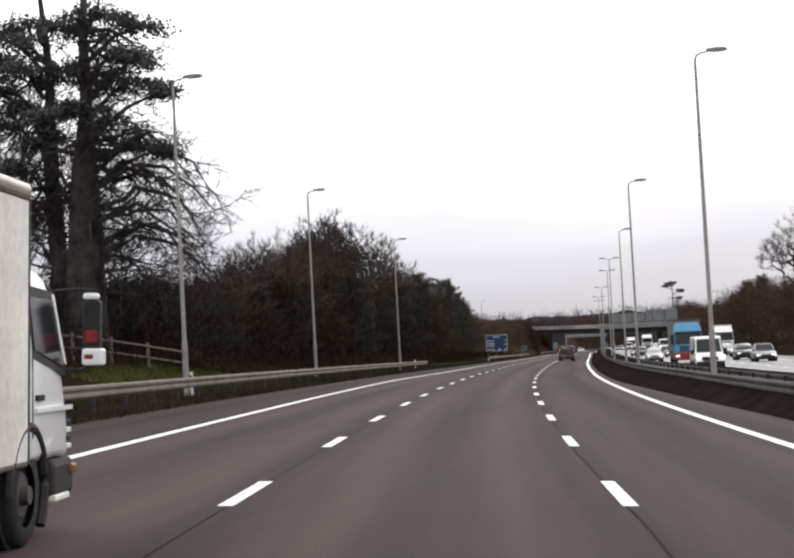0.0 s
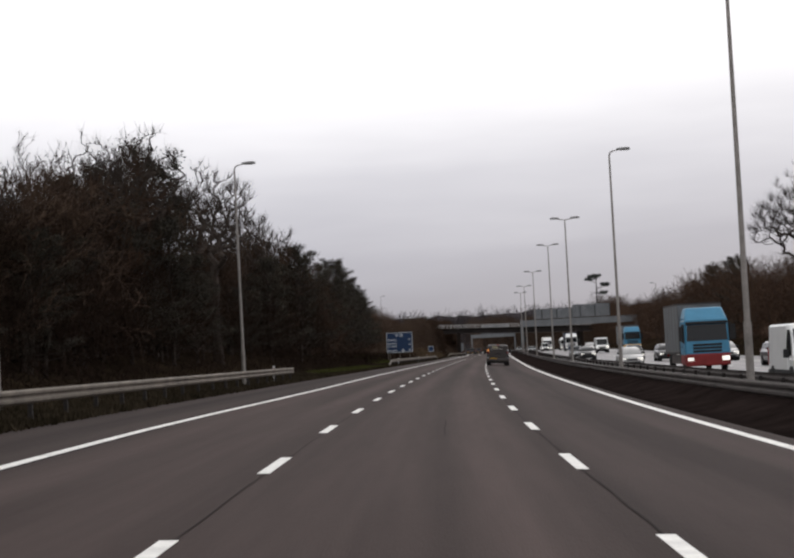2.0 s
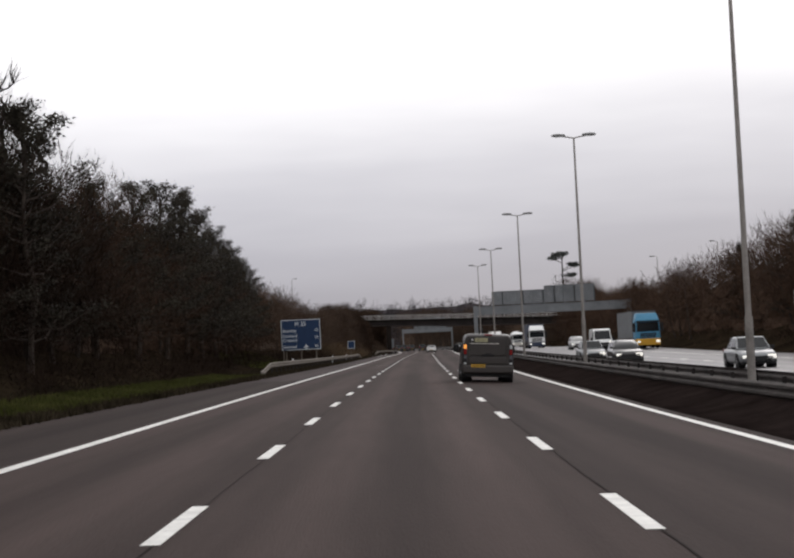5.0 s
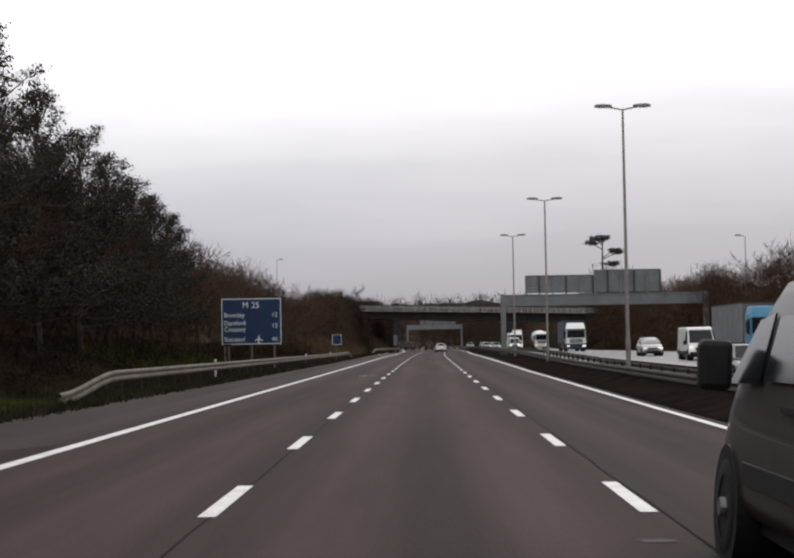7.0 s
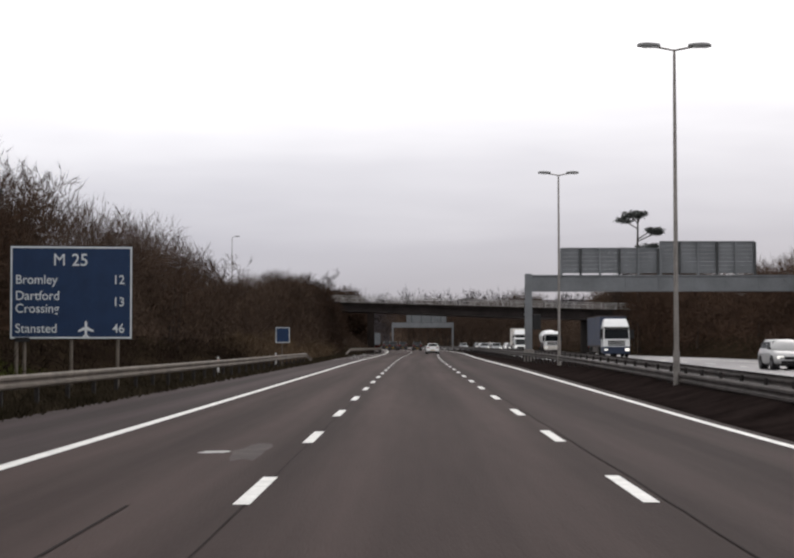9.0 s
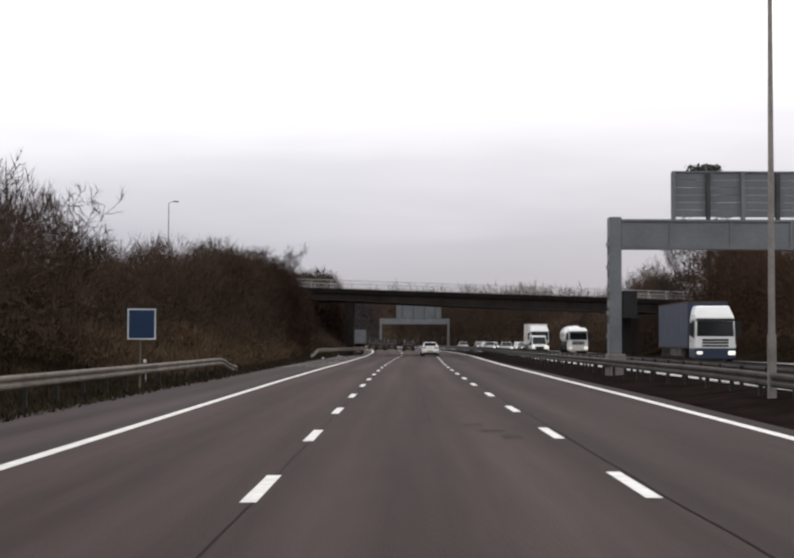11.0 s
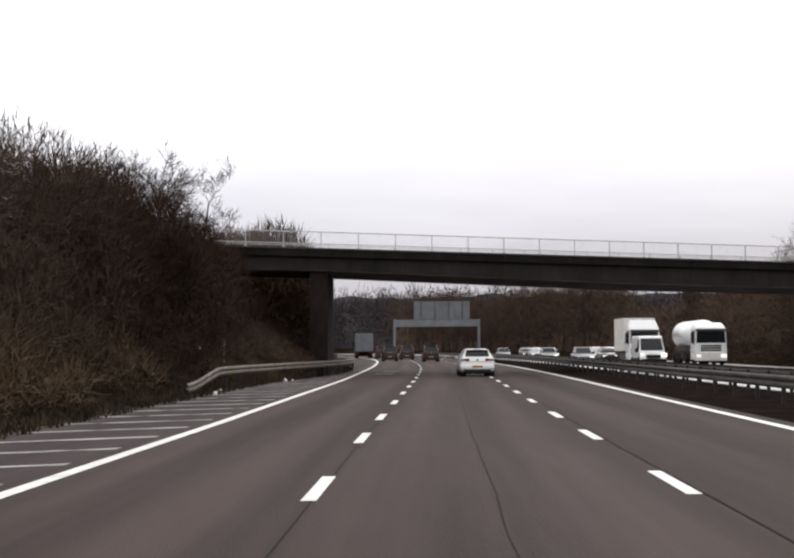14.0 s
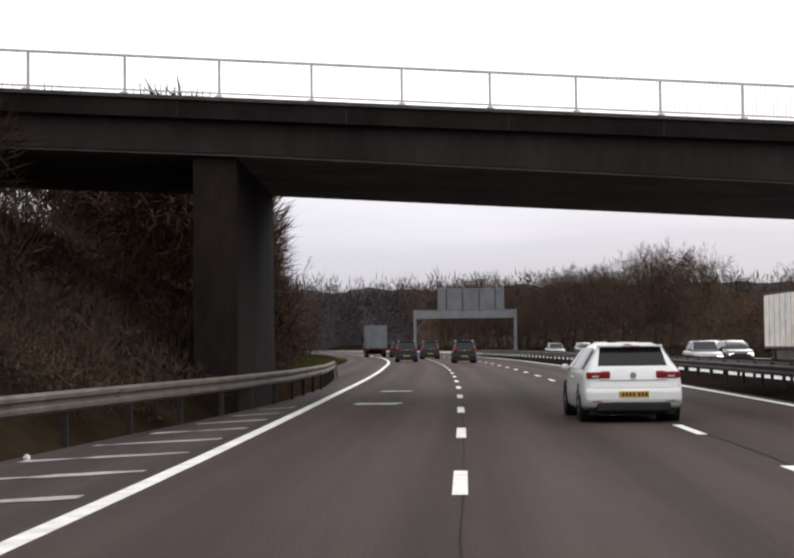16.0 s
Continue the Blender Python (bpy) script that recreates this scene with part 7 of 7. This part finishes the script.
def lorry(name, label, cab_mat, low_mat, body, L=15.0, H=3.9, W=2.5, body_mat=None, lights=True, cabH=3.6, cl=2.2, gap=0.45, ct=2.95):
    """A lorry with front at +y. body: box or tank."""
    root = new(name)
    f0 = L / 2
    bm = bmesh.new()
    frustum(bm, (W / 2, f0 - cl, f0, 0.95), (W / 2 - 0.05, f0 - cl, f0 - 0.12, ct), 0.10)
    part("cab", bm, cab_mat, root)
    bm = bmesh.new()
    frustum(bm, (W / 2 - 0.05, f0 - cl, f0 - 0.15, ct - 0.05), (W / 2 - 0.22, f0 - cl, f0 - 0.95, cabH), 0.12)
    part("roof_fairing", bm, cab_mat, root)
    bm = bmesh.new()
    box(bm, -W / 2 + 0.02, W / 2 - 0.02, f0 - 0.35, f0 + 0.06, 0.32, 1.0, bevel=0.07)
    part("front_bumper", bm, low_mat, root)
    y1, y2 = f0 - 0.045, f0 - 0.105
    bm = bmesh.new()
    pane(bm, [(W / 2 - 0.12, y1, 1.72), (-W / 2 + 0.12, y1, 1.72), (-W / 2 + 0.17, y2, ct - 0.33), (W / 2 - 0.17, y2, ct - 0.33)], 0.012)
    part("windscreen", bm, M_GLASS, root, "dark glass")
    bm = bmesh.new()
    box(bm, -W / 2 + 0.1, W / 2 - 0.1, f0 - 0.2, f0 + 0.12, ct - 0.29, ct - 0.15, bevel=0.03)
    part("sun_visor", bm, M_TRIM, root)
    for k in range(3):
        bm = bmesh.new()
        box(bm, -W * 0.32, W * 0.32, f0 - 0.1, f0 + 0.012, 1.08 + k * 0.18, 1.20 + k * 0.18, bevel=0.02)
        part("grille_slat", bm, M_TRIM, root)
    for s in (-1, 1):
        bm = bmesh.new()
        box(bm, s * W * 0.32, s * W * 0.46, f0 - 0.1, f0 + 0.075, 0.62, 0.80, bevel=0.03)
        part("headlight", bm, M_HEAD if lights else M_HEAD_OFF, root, "headlight")
        bm = bmesh.new()
        q = [Vector((s * W / 2, f0 - 1.42, 1.72)), Vector((s * W / 2, f0 - 0.30, 1.58)), Vector((s * (W / 2 - 0.03), f0 - 0.36, ct - 0.28)), Vector((s * (W / 2 - 0.03), f0 - 1.42, ct - 0.28))]
        pane(bm, q if s > 0 else [q[1], q[0], q[3], q[2]], 0.010)
        part("window_seal", bm, M_TRIM, root)
        mid = sum(q, Vector()) / 4
        q = [v.lerp(mid, 0.13) for v in q]
        bm = bmesh.new()
        pane(bm, q if s > 0 else [q[1], q[0], q[3], q[2]], 0.016)
        part("side_window", bm, M_GLASS, root, "dark glass")
        bm = bmesh.new()
        box(bm, s * (W / 2 - 0.01), s * (W / 2 + 0.025), f0 - 1.36, f0 - 1.2, 1.40, 1.46, bevel=0.008)
        part("door_handle", bm, M_TRIM, root)
        bm = bmesh.new()
        box(bm, s * (W / 2 - 0.01), s * (W / 2 + 0.012), f0 - 1.5, f0 - 0.12, 1.10, 1.22, bevel=0.01)
        part("door_moulding", bm, cab_mat, root)
        bm = bmesh.new()
        box(bm, s * (W / 2 + 0.06), s * (W / 2 + 0.30), f0 - 0.15, f0 + 0.02, ct - 1.2, ct - 0.4, bevel=0.03)
        mir = part("wing_mirror", bm, M_TRIM, root)
        bm = bmesh.new()
        tube(bm, [(s * (W / 2 - 0.08), f0 - 0.25, ct - 0.29), (s * (W / 2 + 0.1), f0 - 0.1, ct - 0.27), (s * (W / 2 + 0.18), f0 - 0.07, ct - 0.4)], [0.015] * 3, 6)
        part("mirror_arm", bm, M_TRIM, mir)
        bm = bmesh.new()
        box(bm, s * (W / 2 - 0.3), s * (W / 2 - 0.01), f0 - cl + 0.05, f0 - 0.45, 0.40, 0.95, bevel=0.05)
        part("step_panel", bm, low_mat, root)
    bm = bmesh.new()
    box(bm, -0.45, 0.45, -f0 + 0.4, f0 - 0.6, 0.75, 1.0)
    part("chassis", bm, M_TRIM, root)
    b0, b1 = -f0, f0 - cl - gap
    bmat = body_mat or M_DIRTY_WHITE
    if body == "box":
        bm = bmesh.new()
        box(bm, -W / 2, W / 2, b0, b1, 1.08, H, bevel=0.05)
        part("box_body", bm, bmat, root)
        n = int((b1 - b0) / 1.3)
        for s in (-1, 1):
            for k in range(n + 1):
                bm = bmesh.new()
                y = b0 + 0.08 + (b1 - b0 - 0.16) * k / n
                box(bm, s * W / 2 - 0.01, s * W / 2 + 0.012, y - 0.025, y + 0.025, 1.12, H - 0.06)
                part("strap", bm, M_GALV, root)
        bm = bmesh.new()
        box(bm, -W / 2 - 0.012, W / 2 + 0.012, b0 - 0.01, b1 + 0.01, 1.0, 1.12)
        part("bed_rail", bm, M_GALV_DIRTY, root)
        bm = bmesh.new()
        box(bm, -W / 2 - 0.01, W / 2 + 0.01, b0 - 0.01, b1 + 0.012, H - 0.09, H + 0.012)
        part("roof_rail", bm, M_GALV_DIRTY, root)
    else:
        bm = bmesh.new()
        n = 24
        rows = []
        for y, r in ((b0, 0.5), (b0 + 0.25, 0.95), (b0 + 0.7, 1.17), (b1 - 0.7, 1.17), (b1 - 0.25, 0.95), (b1, 0.5)):
            rows.append([bm.verts.new((math.cos(2 * math.pi * k / n) * r, y, H - 1.2 + math.sin(2 * math.pi * k / n) * r)) for k in range(n)])
        for a, b in zip(rows, rows[1:]):
            for k in range(n):
                bm.faces.new((a[k], a[(k + 1) % n], b[(k + 1) % n], b[k]))
        bm.faces.new(rows[0])
        bm.faces.new(rows[-1][::-1])
        bmesh.ops.recalc_face_normals(bm, faces=bm.faces)
        part("tank", bm, bmat, root, "white round tank", smooth=True)
        bm = bmesh.new()
        box(bm, -0.9, 0.9, b0 + 0.3, b1 - 0.3, 1.0, 1.5, bevel=0.05)
        part("cradle", bm, M_GALV_DIRTY, root)
    axles = [f0 - 1.35] + ([b0 + 1.6, b0 + 2.9, b0 + 4.2, f0 - 4.6] if L > 10 else [b0 + 1.9])
    for y in axles:
        for s in (-1, 1):
            wheel(root, s * (W / 2 - 0.03), y, 0.5, 0.3, spokes=False, rim_mat=M_GALV_DIRTY)
    for s in (-1, 1):
        bm = bmesh.new()
        box(bm, s * (W / 2 - 0.12), s * (W / 2 - 0.04), b0 + (5.0 if L > 10 else 2.8), f0 - (5.4 if L > 10 else 2.6), 0.45, 0.95, bevel=0.02)
        part("side_guard", bm, M_GALV_DIRTY, root)
        bm = bmesh.new()
        box(bm, s * W * 0.36, s * W * 0.47, b0 - 0.04, b0 + 0.05, 0.85, 1.02)
        part("tail_light", bm, M_RED, root)
    return tagged(root, label, "lorry", "traffic")


def box_truck(label):
    """A small truck with a low forward cab and a high box body; its front bumper at y = 0, running back to -y."""
    root, W, back = new("box_truck"), 2.06, -6.4
    # cab shell: rings along y, the roof rounded down to a raked screen
    bm = bmesh.new()
    rows = []
    for y, w, zb, zt in ((-1.36, 1.0, 0.62, 2.10), (-1.0, 1.0, 0.62, 2.13), (-0.70, 1.0, 0.62, 2.10), (-0.50, 0.99, 0.62, 1.99), (-0.36, 0.985, 0.62, 1.80), (-0.20, 0.975, 0.60, 1.42), (-0.09, 0.96, 0.58, 1.16), (-0.03, 0.93, 0.58, 0.98), (0.0, 0.88, 0.60, 0.86)):
        h = W / 2 * w
        half = [(h * 0.97, zb), (h, zb + 0.06), (h, zb + (zt - zb) * 0.45), (h * 0.985, zb + (zt - zb) * 0.62), (h * 0.93, zt - 0.10), (h * 0.87, zt - 0.025), (h * 0.75, zt)]
        rows.append([bm.verts.new((-x, y, z)) for x, z in half] + [bm.verts.new((x, y, z)) for x, z in half[::-1]])
    n = len(rows[0])
    for a, b in zip(rows, rows[1:]):
        for k in range(n):
            bm.faces.new((a[k], a[(k + 1) % n], b[(k + 1) % n], b[k]))
    bm.faces.new(rows[0])
    bm.faces.new(rows[-1][::-1])
    bmesh.ops.recalc_face_normals(bm, faces=bm.faces)
    cab = part("cab", bm, M_WHITE, root, "white cab", smooth=True)
    cab.data.polygons.foreach_set("use_smooth", [len(f.vertices) == 4 for f in cab.data.polygons])
    bm = bmesh.new()
    pane(bm, [(W * 0.45, -0.16, 1.34), (-W * 0.45, -0.16, 1.34), (-W * 0.42, -0.44, 1.90), (W * 0.42, -0.44, 1.90)], 0.03)
    part("windscreen", bm, M_GLASS, root, "dark glass")
    for s in (-1, 1):
        x = s * (W / 2 - 0.012)

        def side(name, pts, out, material, parent, lab="", thick=0.02):
            b = bmesh.new()
            q = [Vector((x - s * max(0.0, z - 1.35) * 0.11, y, z)) for y, z in pts]
            pane(b, q if s > 0 else q[::-1], out, thick)
            return part(name, b, material, parent, lab)

        door = side("window_frame", [(-1.24, 1.40), (-0.31, 1.25), (-0.49, 1.92), (-1.24, 1.95)], 0.022, M_TRIM, root, "black window frame")
        side("side_window", [(-1.20, 1.46), (-0.42, 1.33), (-0.56, 1.85), (-1.20, 1.86)], 0.030, M_GLASS, door, "dark side glass")
        side("pillar", [(-0.40, 1.36), (-0.33, 1.34), (-0.50, 1.90), (-0.56, 1.90)], 0.034, M_WHITE, door, "white window pillar")
        side("door_seam", [(-1.25, 0.80), (-1.235, 0.80), (-1.235, 1.40), (-1.25, 1.40)], 0.020, M_TRIM, root)
        side("door_ledge", [(-1.20, 0.985), (-0.16, 0.985), (-0.16, 1.02), (-1.20, 1.02)], 0.040, M_WHITE, root, "", 0.04)
        side("door_handle", [(-1.17, 1.075), (-0.98, 1.075), (-0.98, 1.12), (-1.17, 1.12)], 0.035, M_TRIM, root, "", 0.03)
        for k in range(4):
            b = bmesh.new()
            box(b, min(s * W * 0.40, s * W * 0.487), max(s * W * 0.40, s * W * 0.487), -0.10, 0.015 - 0.004 * k, 0.66 + 0.065 * k, 0.70 + 0.065 * k, bevel=0.008)
            part("corner_vent", b, M_TRIM if k % 2 else M_WHITE, root)
        b = bmesh.new()
        cyl(b, (s * W * 0.30, -1.33, 0.42), (s * (W / 2 - 0.10), -1.33, 0.42), 0.46, 0.46, 30)
        part("wheel_arch", b, M_TRIM, root, "dark wheel arch")
        b = bmesh.new()
        tube(b, [(s * (W / 2 - 0.02), -1.33 + math.cos(a * math.pi / 14) * 0.47, 0.42 + math.sin(a * math.pi / 14) * 0.47) for a in range(-3, 15)], [0.045] * 18, 8)
        part("arch_lip", b, M_POST, root, "dark plastic arch lip")
        wheel(root, s * (W / 2 - 0.02), -1.33, 0.385, 0.22, spokes=False, rim_mat=M_GALV_DIRTY)
        wheel(root, s * (W / 2 - 0.02), back + 1.5, 0.385, 0.40, spokes=False, rim_mat=M_GALV_DIRTY)
        b = bmesh.new()
        box(b, min(s * W * 0.30, s * W * 0.497), max(s * W * 0.30, s * W * 0.497), -0.62, 0.03, 0.28, 0.60, bevel=0.06)
        bump = part("bumper_corner", b, M_POST, root, "dark bumper corner")
        b = bmesh.new()
        box(b, min(s * W * 0.44, s * W * 0.51), max(s * W * 0.44, s * W * 0.51), -0.13, 0.02, 0.46, 0.54, bevel=0.02)
        part("indicator", b, M_RUSTLENS, bump, "orange side indicator")
        b = bmesh.new()
        box(b, min(s * W * 0.40, s * W * 0.505), max(s * W * 0.40, s * W * 0.505), -0.60, -0.18, 0.27, 0.32, bevel=0.012)
        part("step", b, M_DIRTY_WHITE, bump, "pale step")
        b = bmesh.new()
        tube(b, [(s * (W / 2 - 0.14), -0.42, 1.93), (s * (W / 2 + 0.06), -0.20, 1.96), (s * (W / 2 + 0.19), -0.06, 1.955)], [0.012] * 3, 6)
        arm = part("mirror_arm", b, M_TRIM, root)
        b = bmesh.new()
        tube(b, [(s * (W / 2 - 0.06), -0.28, 1.30), (s * (W / 2 + 0.08), -0.12, 1.30), (s * (W / 2 + 0.18), -0.05, 1.36)], [0.014] * 3, 6)
        part("mirror_stay", b, M_TRIM, arm)
        for z0, z1, x1, m, nm, lb in ((1.40, 1.87, 0.235, M_TRIM, "mirror", "black upright mirror"), (1.875, 1.93, 0.215, M_WHITE, "mirror_cap", "white mirror cap"), (1.335, 1.475, 0.265, M_WHITE, "lower_mirror", "white framed lower mirror")):
            b = bmesh.new()
            box(b, min(s * (W / 2 + 0.09), s * (W / 2 + x1)), max(s * (W / 2 + 0.09), s * (W / 2 + x1)), -0.10 if nm != "lower_mirror" else -0.13, 0.01, z0, z1, bevel=0.022)
            part(nm, b, m, arm, lb)
        # red slabs stand in for what the mirror glass reflects
        for z0, z1, x0, x1 in ((1.52, 1.63, 0.11, 0.22), (1.385, 1.43, 0.11, 0.19)):
            b = bmesh.new()
            box(b, min(s * (W / 2 + x0), s * (W / 2 + x1)), max(s * (W / 2 + x0), s * (W / 2 + x1)), -0.138 if z0 < 1.5 else -0.108, -0.095, z0, z1, bevel=0.015)
            part("mirror_marking", b, M_REDPAINT, arm, "red slab painted as a reflection in the mirror")
    # box body with rounded roof rails, grimy side, chassis below
    bm = bmesh.new()
    box(bm, -W / 2 - 0.02, W / 2 + 0.02, back, -1.39, 0.60, 2.62, bevel=0.05)
    body = part("box_body", bm, M_DIRTY_WHITE, root, "grimy white box body")
    for s in (-1, 1):
        for z, rr in ((2.60, 0.055), (0.63, 0.035)):
            bm = bmesh.new()
            cyl(bm, (s * (W / 2 - 0.015), back + 0.05, z), (s * (W / 2 - 0.015), -1.42, z), rr, rr, 12)
            part("body_rail", bm, M_GALV, body, "grey metal edge rail")
        bm = bmesh.new()
        box(bm, min(s * W * 0.492, s * W * 0.512), max(s * W * 0.492, s * W * 0.512), -1.44, -1.385, 0.62, 2.60, bevel=0.01)
        part("corner_post", bm, M_GALV_DIRTY, body, "grey corner post")
        bm = bmesh.new()
        box(bm, min(s * W * 0.30, s * W * 0.46), max(s * W * 0.30, s * W * 0.46), -3.6, -1.9, 0.32, 0.56, bevel=0.05)
        part("side_tank", bm, M_GALV_DIRTY, root)
    bm = bmesh.new()
    box(bm, -W / 2 - 0.03, W / 2 + 0.03, back + 0.02, -1.36, 2.61, 2.70, bevel=0.04)
    part("roof_cap", bm, M_DIRTY_WHITE, body, "pale roof cap")
    bm = bmesh.new()
    box(bm, -0.42, 0.42, back + 0.1, -0.3, 0.40, 0.60)
    part("chassis", bm, M_TRIM, root)
    return tagged(root, label, "lorry", "traffic")


def park(ob, y, d, oncoming=False, turn=0.0):
    p = at(y, d, 0.042)
    fall = math.degrees(math.atan2(float(rz(y, d + 0.9)) - float(rz(y, d - 0.9)), 1.8))
    m = pose(p.x, p.y, p.z, 0, 0, heading(y)) @ pose(0, 0, 0, 0, -fall, 0) @ pose(0, 0, 0, 0, 0, (180 if oncoming else 0) + turn)
    ob.matrix_basis = m
    return ob


def again(ob, y, d, oncoming=True, turn=0.0, label=""):
    c = copy_thing(ob, Matrix.Identity(4))
    if label:
        c["label"] = label
    return park(c, y, d, oncoming, turn)


# our carriageway
park(box_truck("small white box truck with a grimy body in the slow lane"), 12.95, -1.98)
park(panel_van("grey-brown panel van with stickers on its tailgate and one lit indicator"), 195.7, 4.64)
park(hatchback("white hatchback in the fast lane below the bridge"), 454.0, 2.95, turn=1.5)
park(car("estate_car", 4.43, 1.81, 1.69, M_BLACKCAR, "dark sport utility car with chrome roof rails", "suv", False), 548.3, 1.9)
mpv = park(car("family_car", 4.5, 1.85, 1.75, M_BLACKCAR, "black high-roofed family car in the slow lane", "suv", False), 560.0, -2.4)
again(mpv, 586.0, 0.5, False, label="black high-roofed family car far along the bend")
again(mpv, 612.5, -1.7, False, label="black high-roofed family car far along the bend")
# the opposite carriageway, queueing towards us
blue = park(lorry("curtain_lorry", "blue-cabbed lorry with a grey curtain-sided body", M_BLUE, M_REDPAINT, "box", body_mat=M_GREYBOX, L=9.6), 149.0, 16.0, True)
again(blue, 623.0, -4.0, False, label="grey box lorry seen from behind")
white_van = park(van("delivery_van", 5.3, 2.0, 2.25, M_WHITE, "white delivery van with lit headlights"), 112.2, 15.0, True)
again(white_van, 299.5, 20.6)
again(white_van, 492.0, 17.0)
white_lorry = park(lorry("box_trailer_lorry", "white lorry with a white box body", M_WHITE, M_WHITE, "box", body_mat=M_DIRTY_WHITE, L=9.2), 222.5, 25.2, True)
again(white_lorry, 505.5, 18.0)
park(lorry("yellow_lorry", "lorry with a blue cab and yellow bumper", M_BLUE, M_YELLOW, "box", body_mat=M_GREYBOX), 305.0, 25.2, True)
park(lorry("navy_lorry", "white-cabbed lorry with a navy curtain trailer", M_WHITE, M_NAVY, "box", body_mat=M_NAVY), 396.0, 20.1, True)
park(lorry("tanker_lorry", "white road tanker with a round tank", M_WHITE, M_DIRTY_WHITE, "tank", L=12.0, H=3.6, cabH=3.3, body_mat=M_WHITE), 503.0, 22.6, True)
sil = park(car("saloon_car", 4.5, 1.8, 1.45, M_SILVER, "silver saloon car with lit headlights in the queue", "saloon"), 136.0, 21.5, True)
wht = park(car("small_car", 4.1, 1.75, 1.48, M_PALE, "white small car with lit headlights in the queue", "hatch"), 180.6, 22.3, True)
drk = park(car("dark_car", 4.4, 1.8, 1.47, M_BLACKCAR, "black car with lit headlights in the queue", "hatch"), 153.0, 21.6, True)
for src, spots in ((sil, ((210.9, 17.9), (250.0, 14.4), (519.0, 15.0), (551.3, 15.1), (600.0, 14.9))), (wht, ((171.5, 14.1), (319.3, 20.0), (534.0, 18.2), (584.5, 17.5))), (drk, ((195.0, 19.3), (232.0, 14.6), (196.5, 23.3), (527.0, 18.4), (570.0, 17.5), (602.0, 18.4)))):
    for y, d in spots:
        again(src, y, d)

# ---- roadside odds and ends ----


def marker_post(y, d, z=None):
    root = new("marker_post")
    root.location = (float(gx(y)) + d, y, ground_z(y, d) if z is None else z)
    bm = bmesh.new()
    box(bm, -0.05, 0.05, -0.02, 0.02, -0.3, 1.0, bevel=0.008)
    p = part("post", bm, M_WHITE_PLASTIC, root)
    bm = bmesh.new()
    box(bm, -0.04, 0.04, -0.026, -0.018, 0.72, 0.88)
    part("reflector", bm, M_RED, p)
    tagged(root, "slim white marker post on the verge", "marker post", "marker posts")


for y in (54, 141, 261, 316, 348):
    marker_post(y, -7.9)


def rail_fence(y0, y1, d0, d1, label, n):
    root = new("wooden_fence")
    root.location = (float(gx(y0)) + d0, y0, ground_z(y0, d0))
    o = root.location.copy()
    pts = []
    for k in range(n):
        f = k / (n - 1)
        y, d = y0 + (y1 - y0) * f, d0 + (d1 - d0) * f
        p = Vector((float(gx(y)) + d, y, ground_z(y, d))) - o
        pts.append(p)
        bm = bmesh.new()
        box(bm, p.x - 0.06, p.x + 0.06, p.y - 0.06, p.y + 0.06, p.z - 0.4, p.z + 1.2, bevel=0.012)
        part("post", bm, M_WOOD, root)
    for a, b in zip(pts, pts[1:]):
        for z in (0.55, 1.05):
            bm = bmesh.new()
            tube(bm, [a + Vector((0, -0.07, z)), b + Vector((0, -0.07, z))], [0.045, 0.045], 6)
            part("fence_rail", bm, M_WOOD, root)
    tagged(root, label, "fence")


rail_fence(64.8, 71.8, -16.8, -12.0, "weathered wooden post-and-rail fence on the bank", 5)


def litter(y, d, size, seed, label):
    """A crumpled scrap of white plastic lying on the ground."""
    r = random.Random(seed)
    bm = bmesh.new()
    bmesh.ops.create_icosphere(bm, subdivisions=2, radius=1.0)
    for v in bm.verts:
        q = 0.65 + 0.6 * abs(noise.noise(v.co * 2.3 + Vector((seed, 0, 0))))
        v.co = Vector((v.co.x * size * 0.5 * q, v.co.y * size * 0.35 * q, (v.co.z * 0.35 + 0.25) * size * q))
    me = bpy.data.meshes.new("litter")
    bm.to_mesh(me)
    bm.free()
    me.materials.append(M_WHITE_PLASTIC)
    ob = new("litter", me)
    ob.matrix_basis = pose(float(gx(y)) + d, y, max(ground_z(y, d), float(rz(y, d)) + 0.035 if d > -9.1 else -9.0), 0, 0, r.uniform(0, 360))
    tagged(ob, label, "litter", "litter along the barrier")


for k, (y, d, size) in enumerate(((443.0, -5.70, 0.28), (444.2, -5.50, 0.16), (426.2, -6.30, 0.20), (422.3, -5.90, 0.26))):
    litter(y, d, size, 3 + k, "crumpled white scrap lying beside the crash barrier")
litter(439.2, -9.0, 0.32, 11, "white plastic bag caught on the bank")


def stake(y, d):
    """A thin weathered stake with a short crosspiece."""
    root = new("wooden_stake")
    root.location = (float(gx(y)) + d, y, ground_z(y, d))
    bm = bmesh.new()
    tube(bm, [Vector((0, 0, -0.2)), Vector((0.02, 0, 0.5)), Vector((0.03, 0, 1.05))], [0.03, 0.027, 0.024], 6)
    part("post", bm, M_WOOD, root)
    bm = bmesh.new()
    tube(bm, [Vector((-0.26, -0.04, 0.70)), Vector((0.1, -0.04, 0.78))], [0.02, 0.018], 6)
    part("crosspiece", bm, M_WOOD, root)
    tagged(root, "thin weathered stake with a crosspiece on the bank", "stake")


stake(439.7, -8.0)
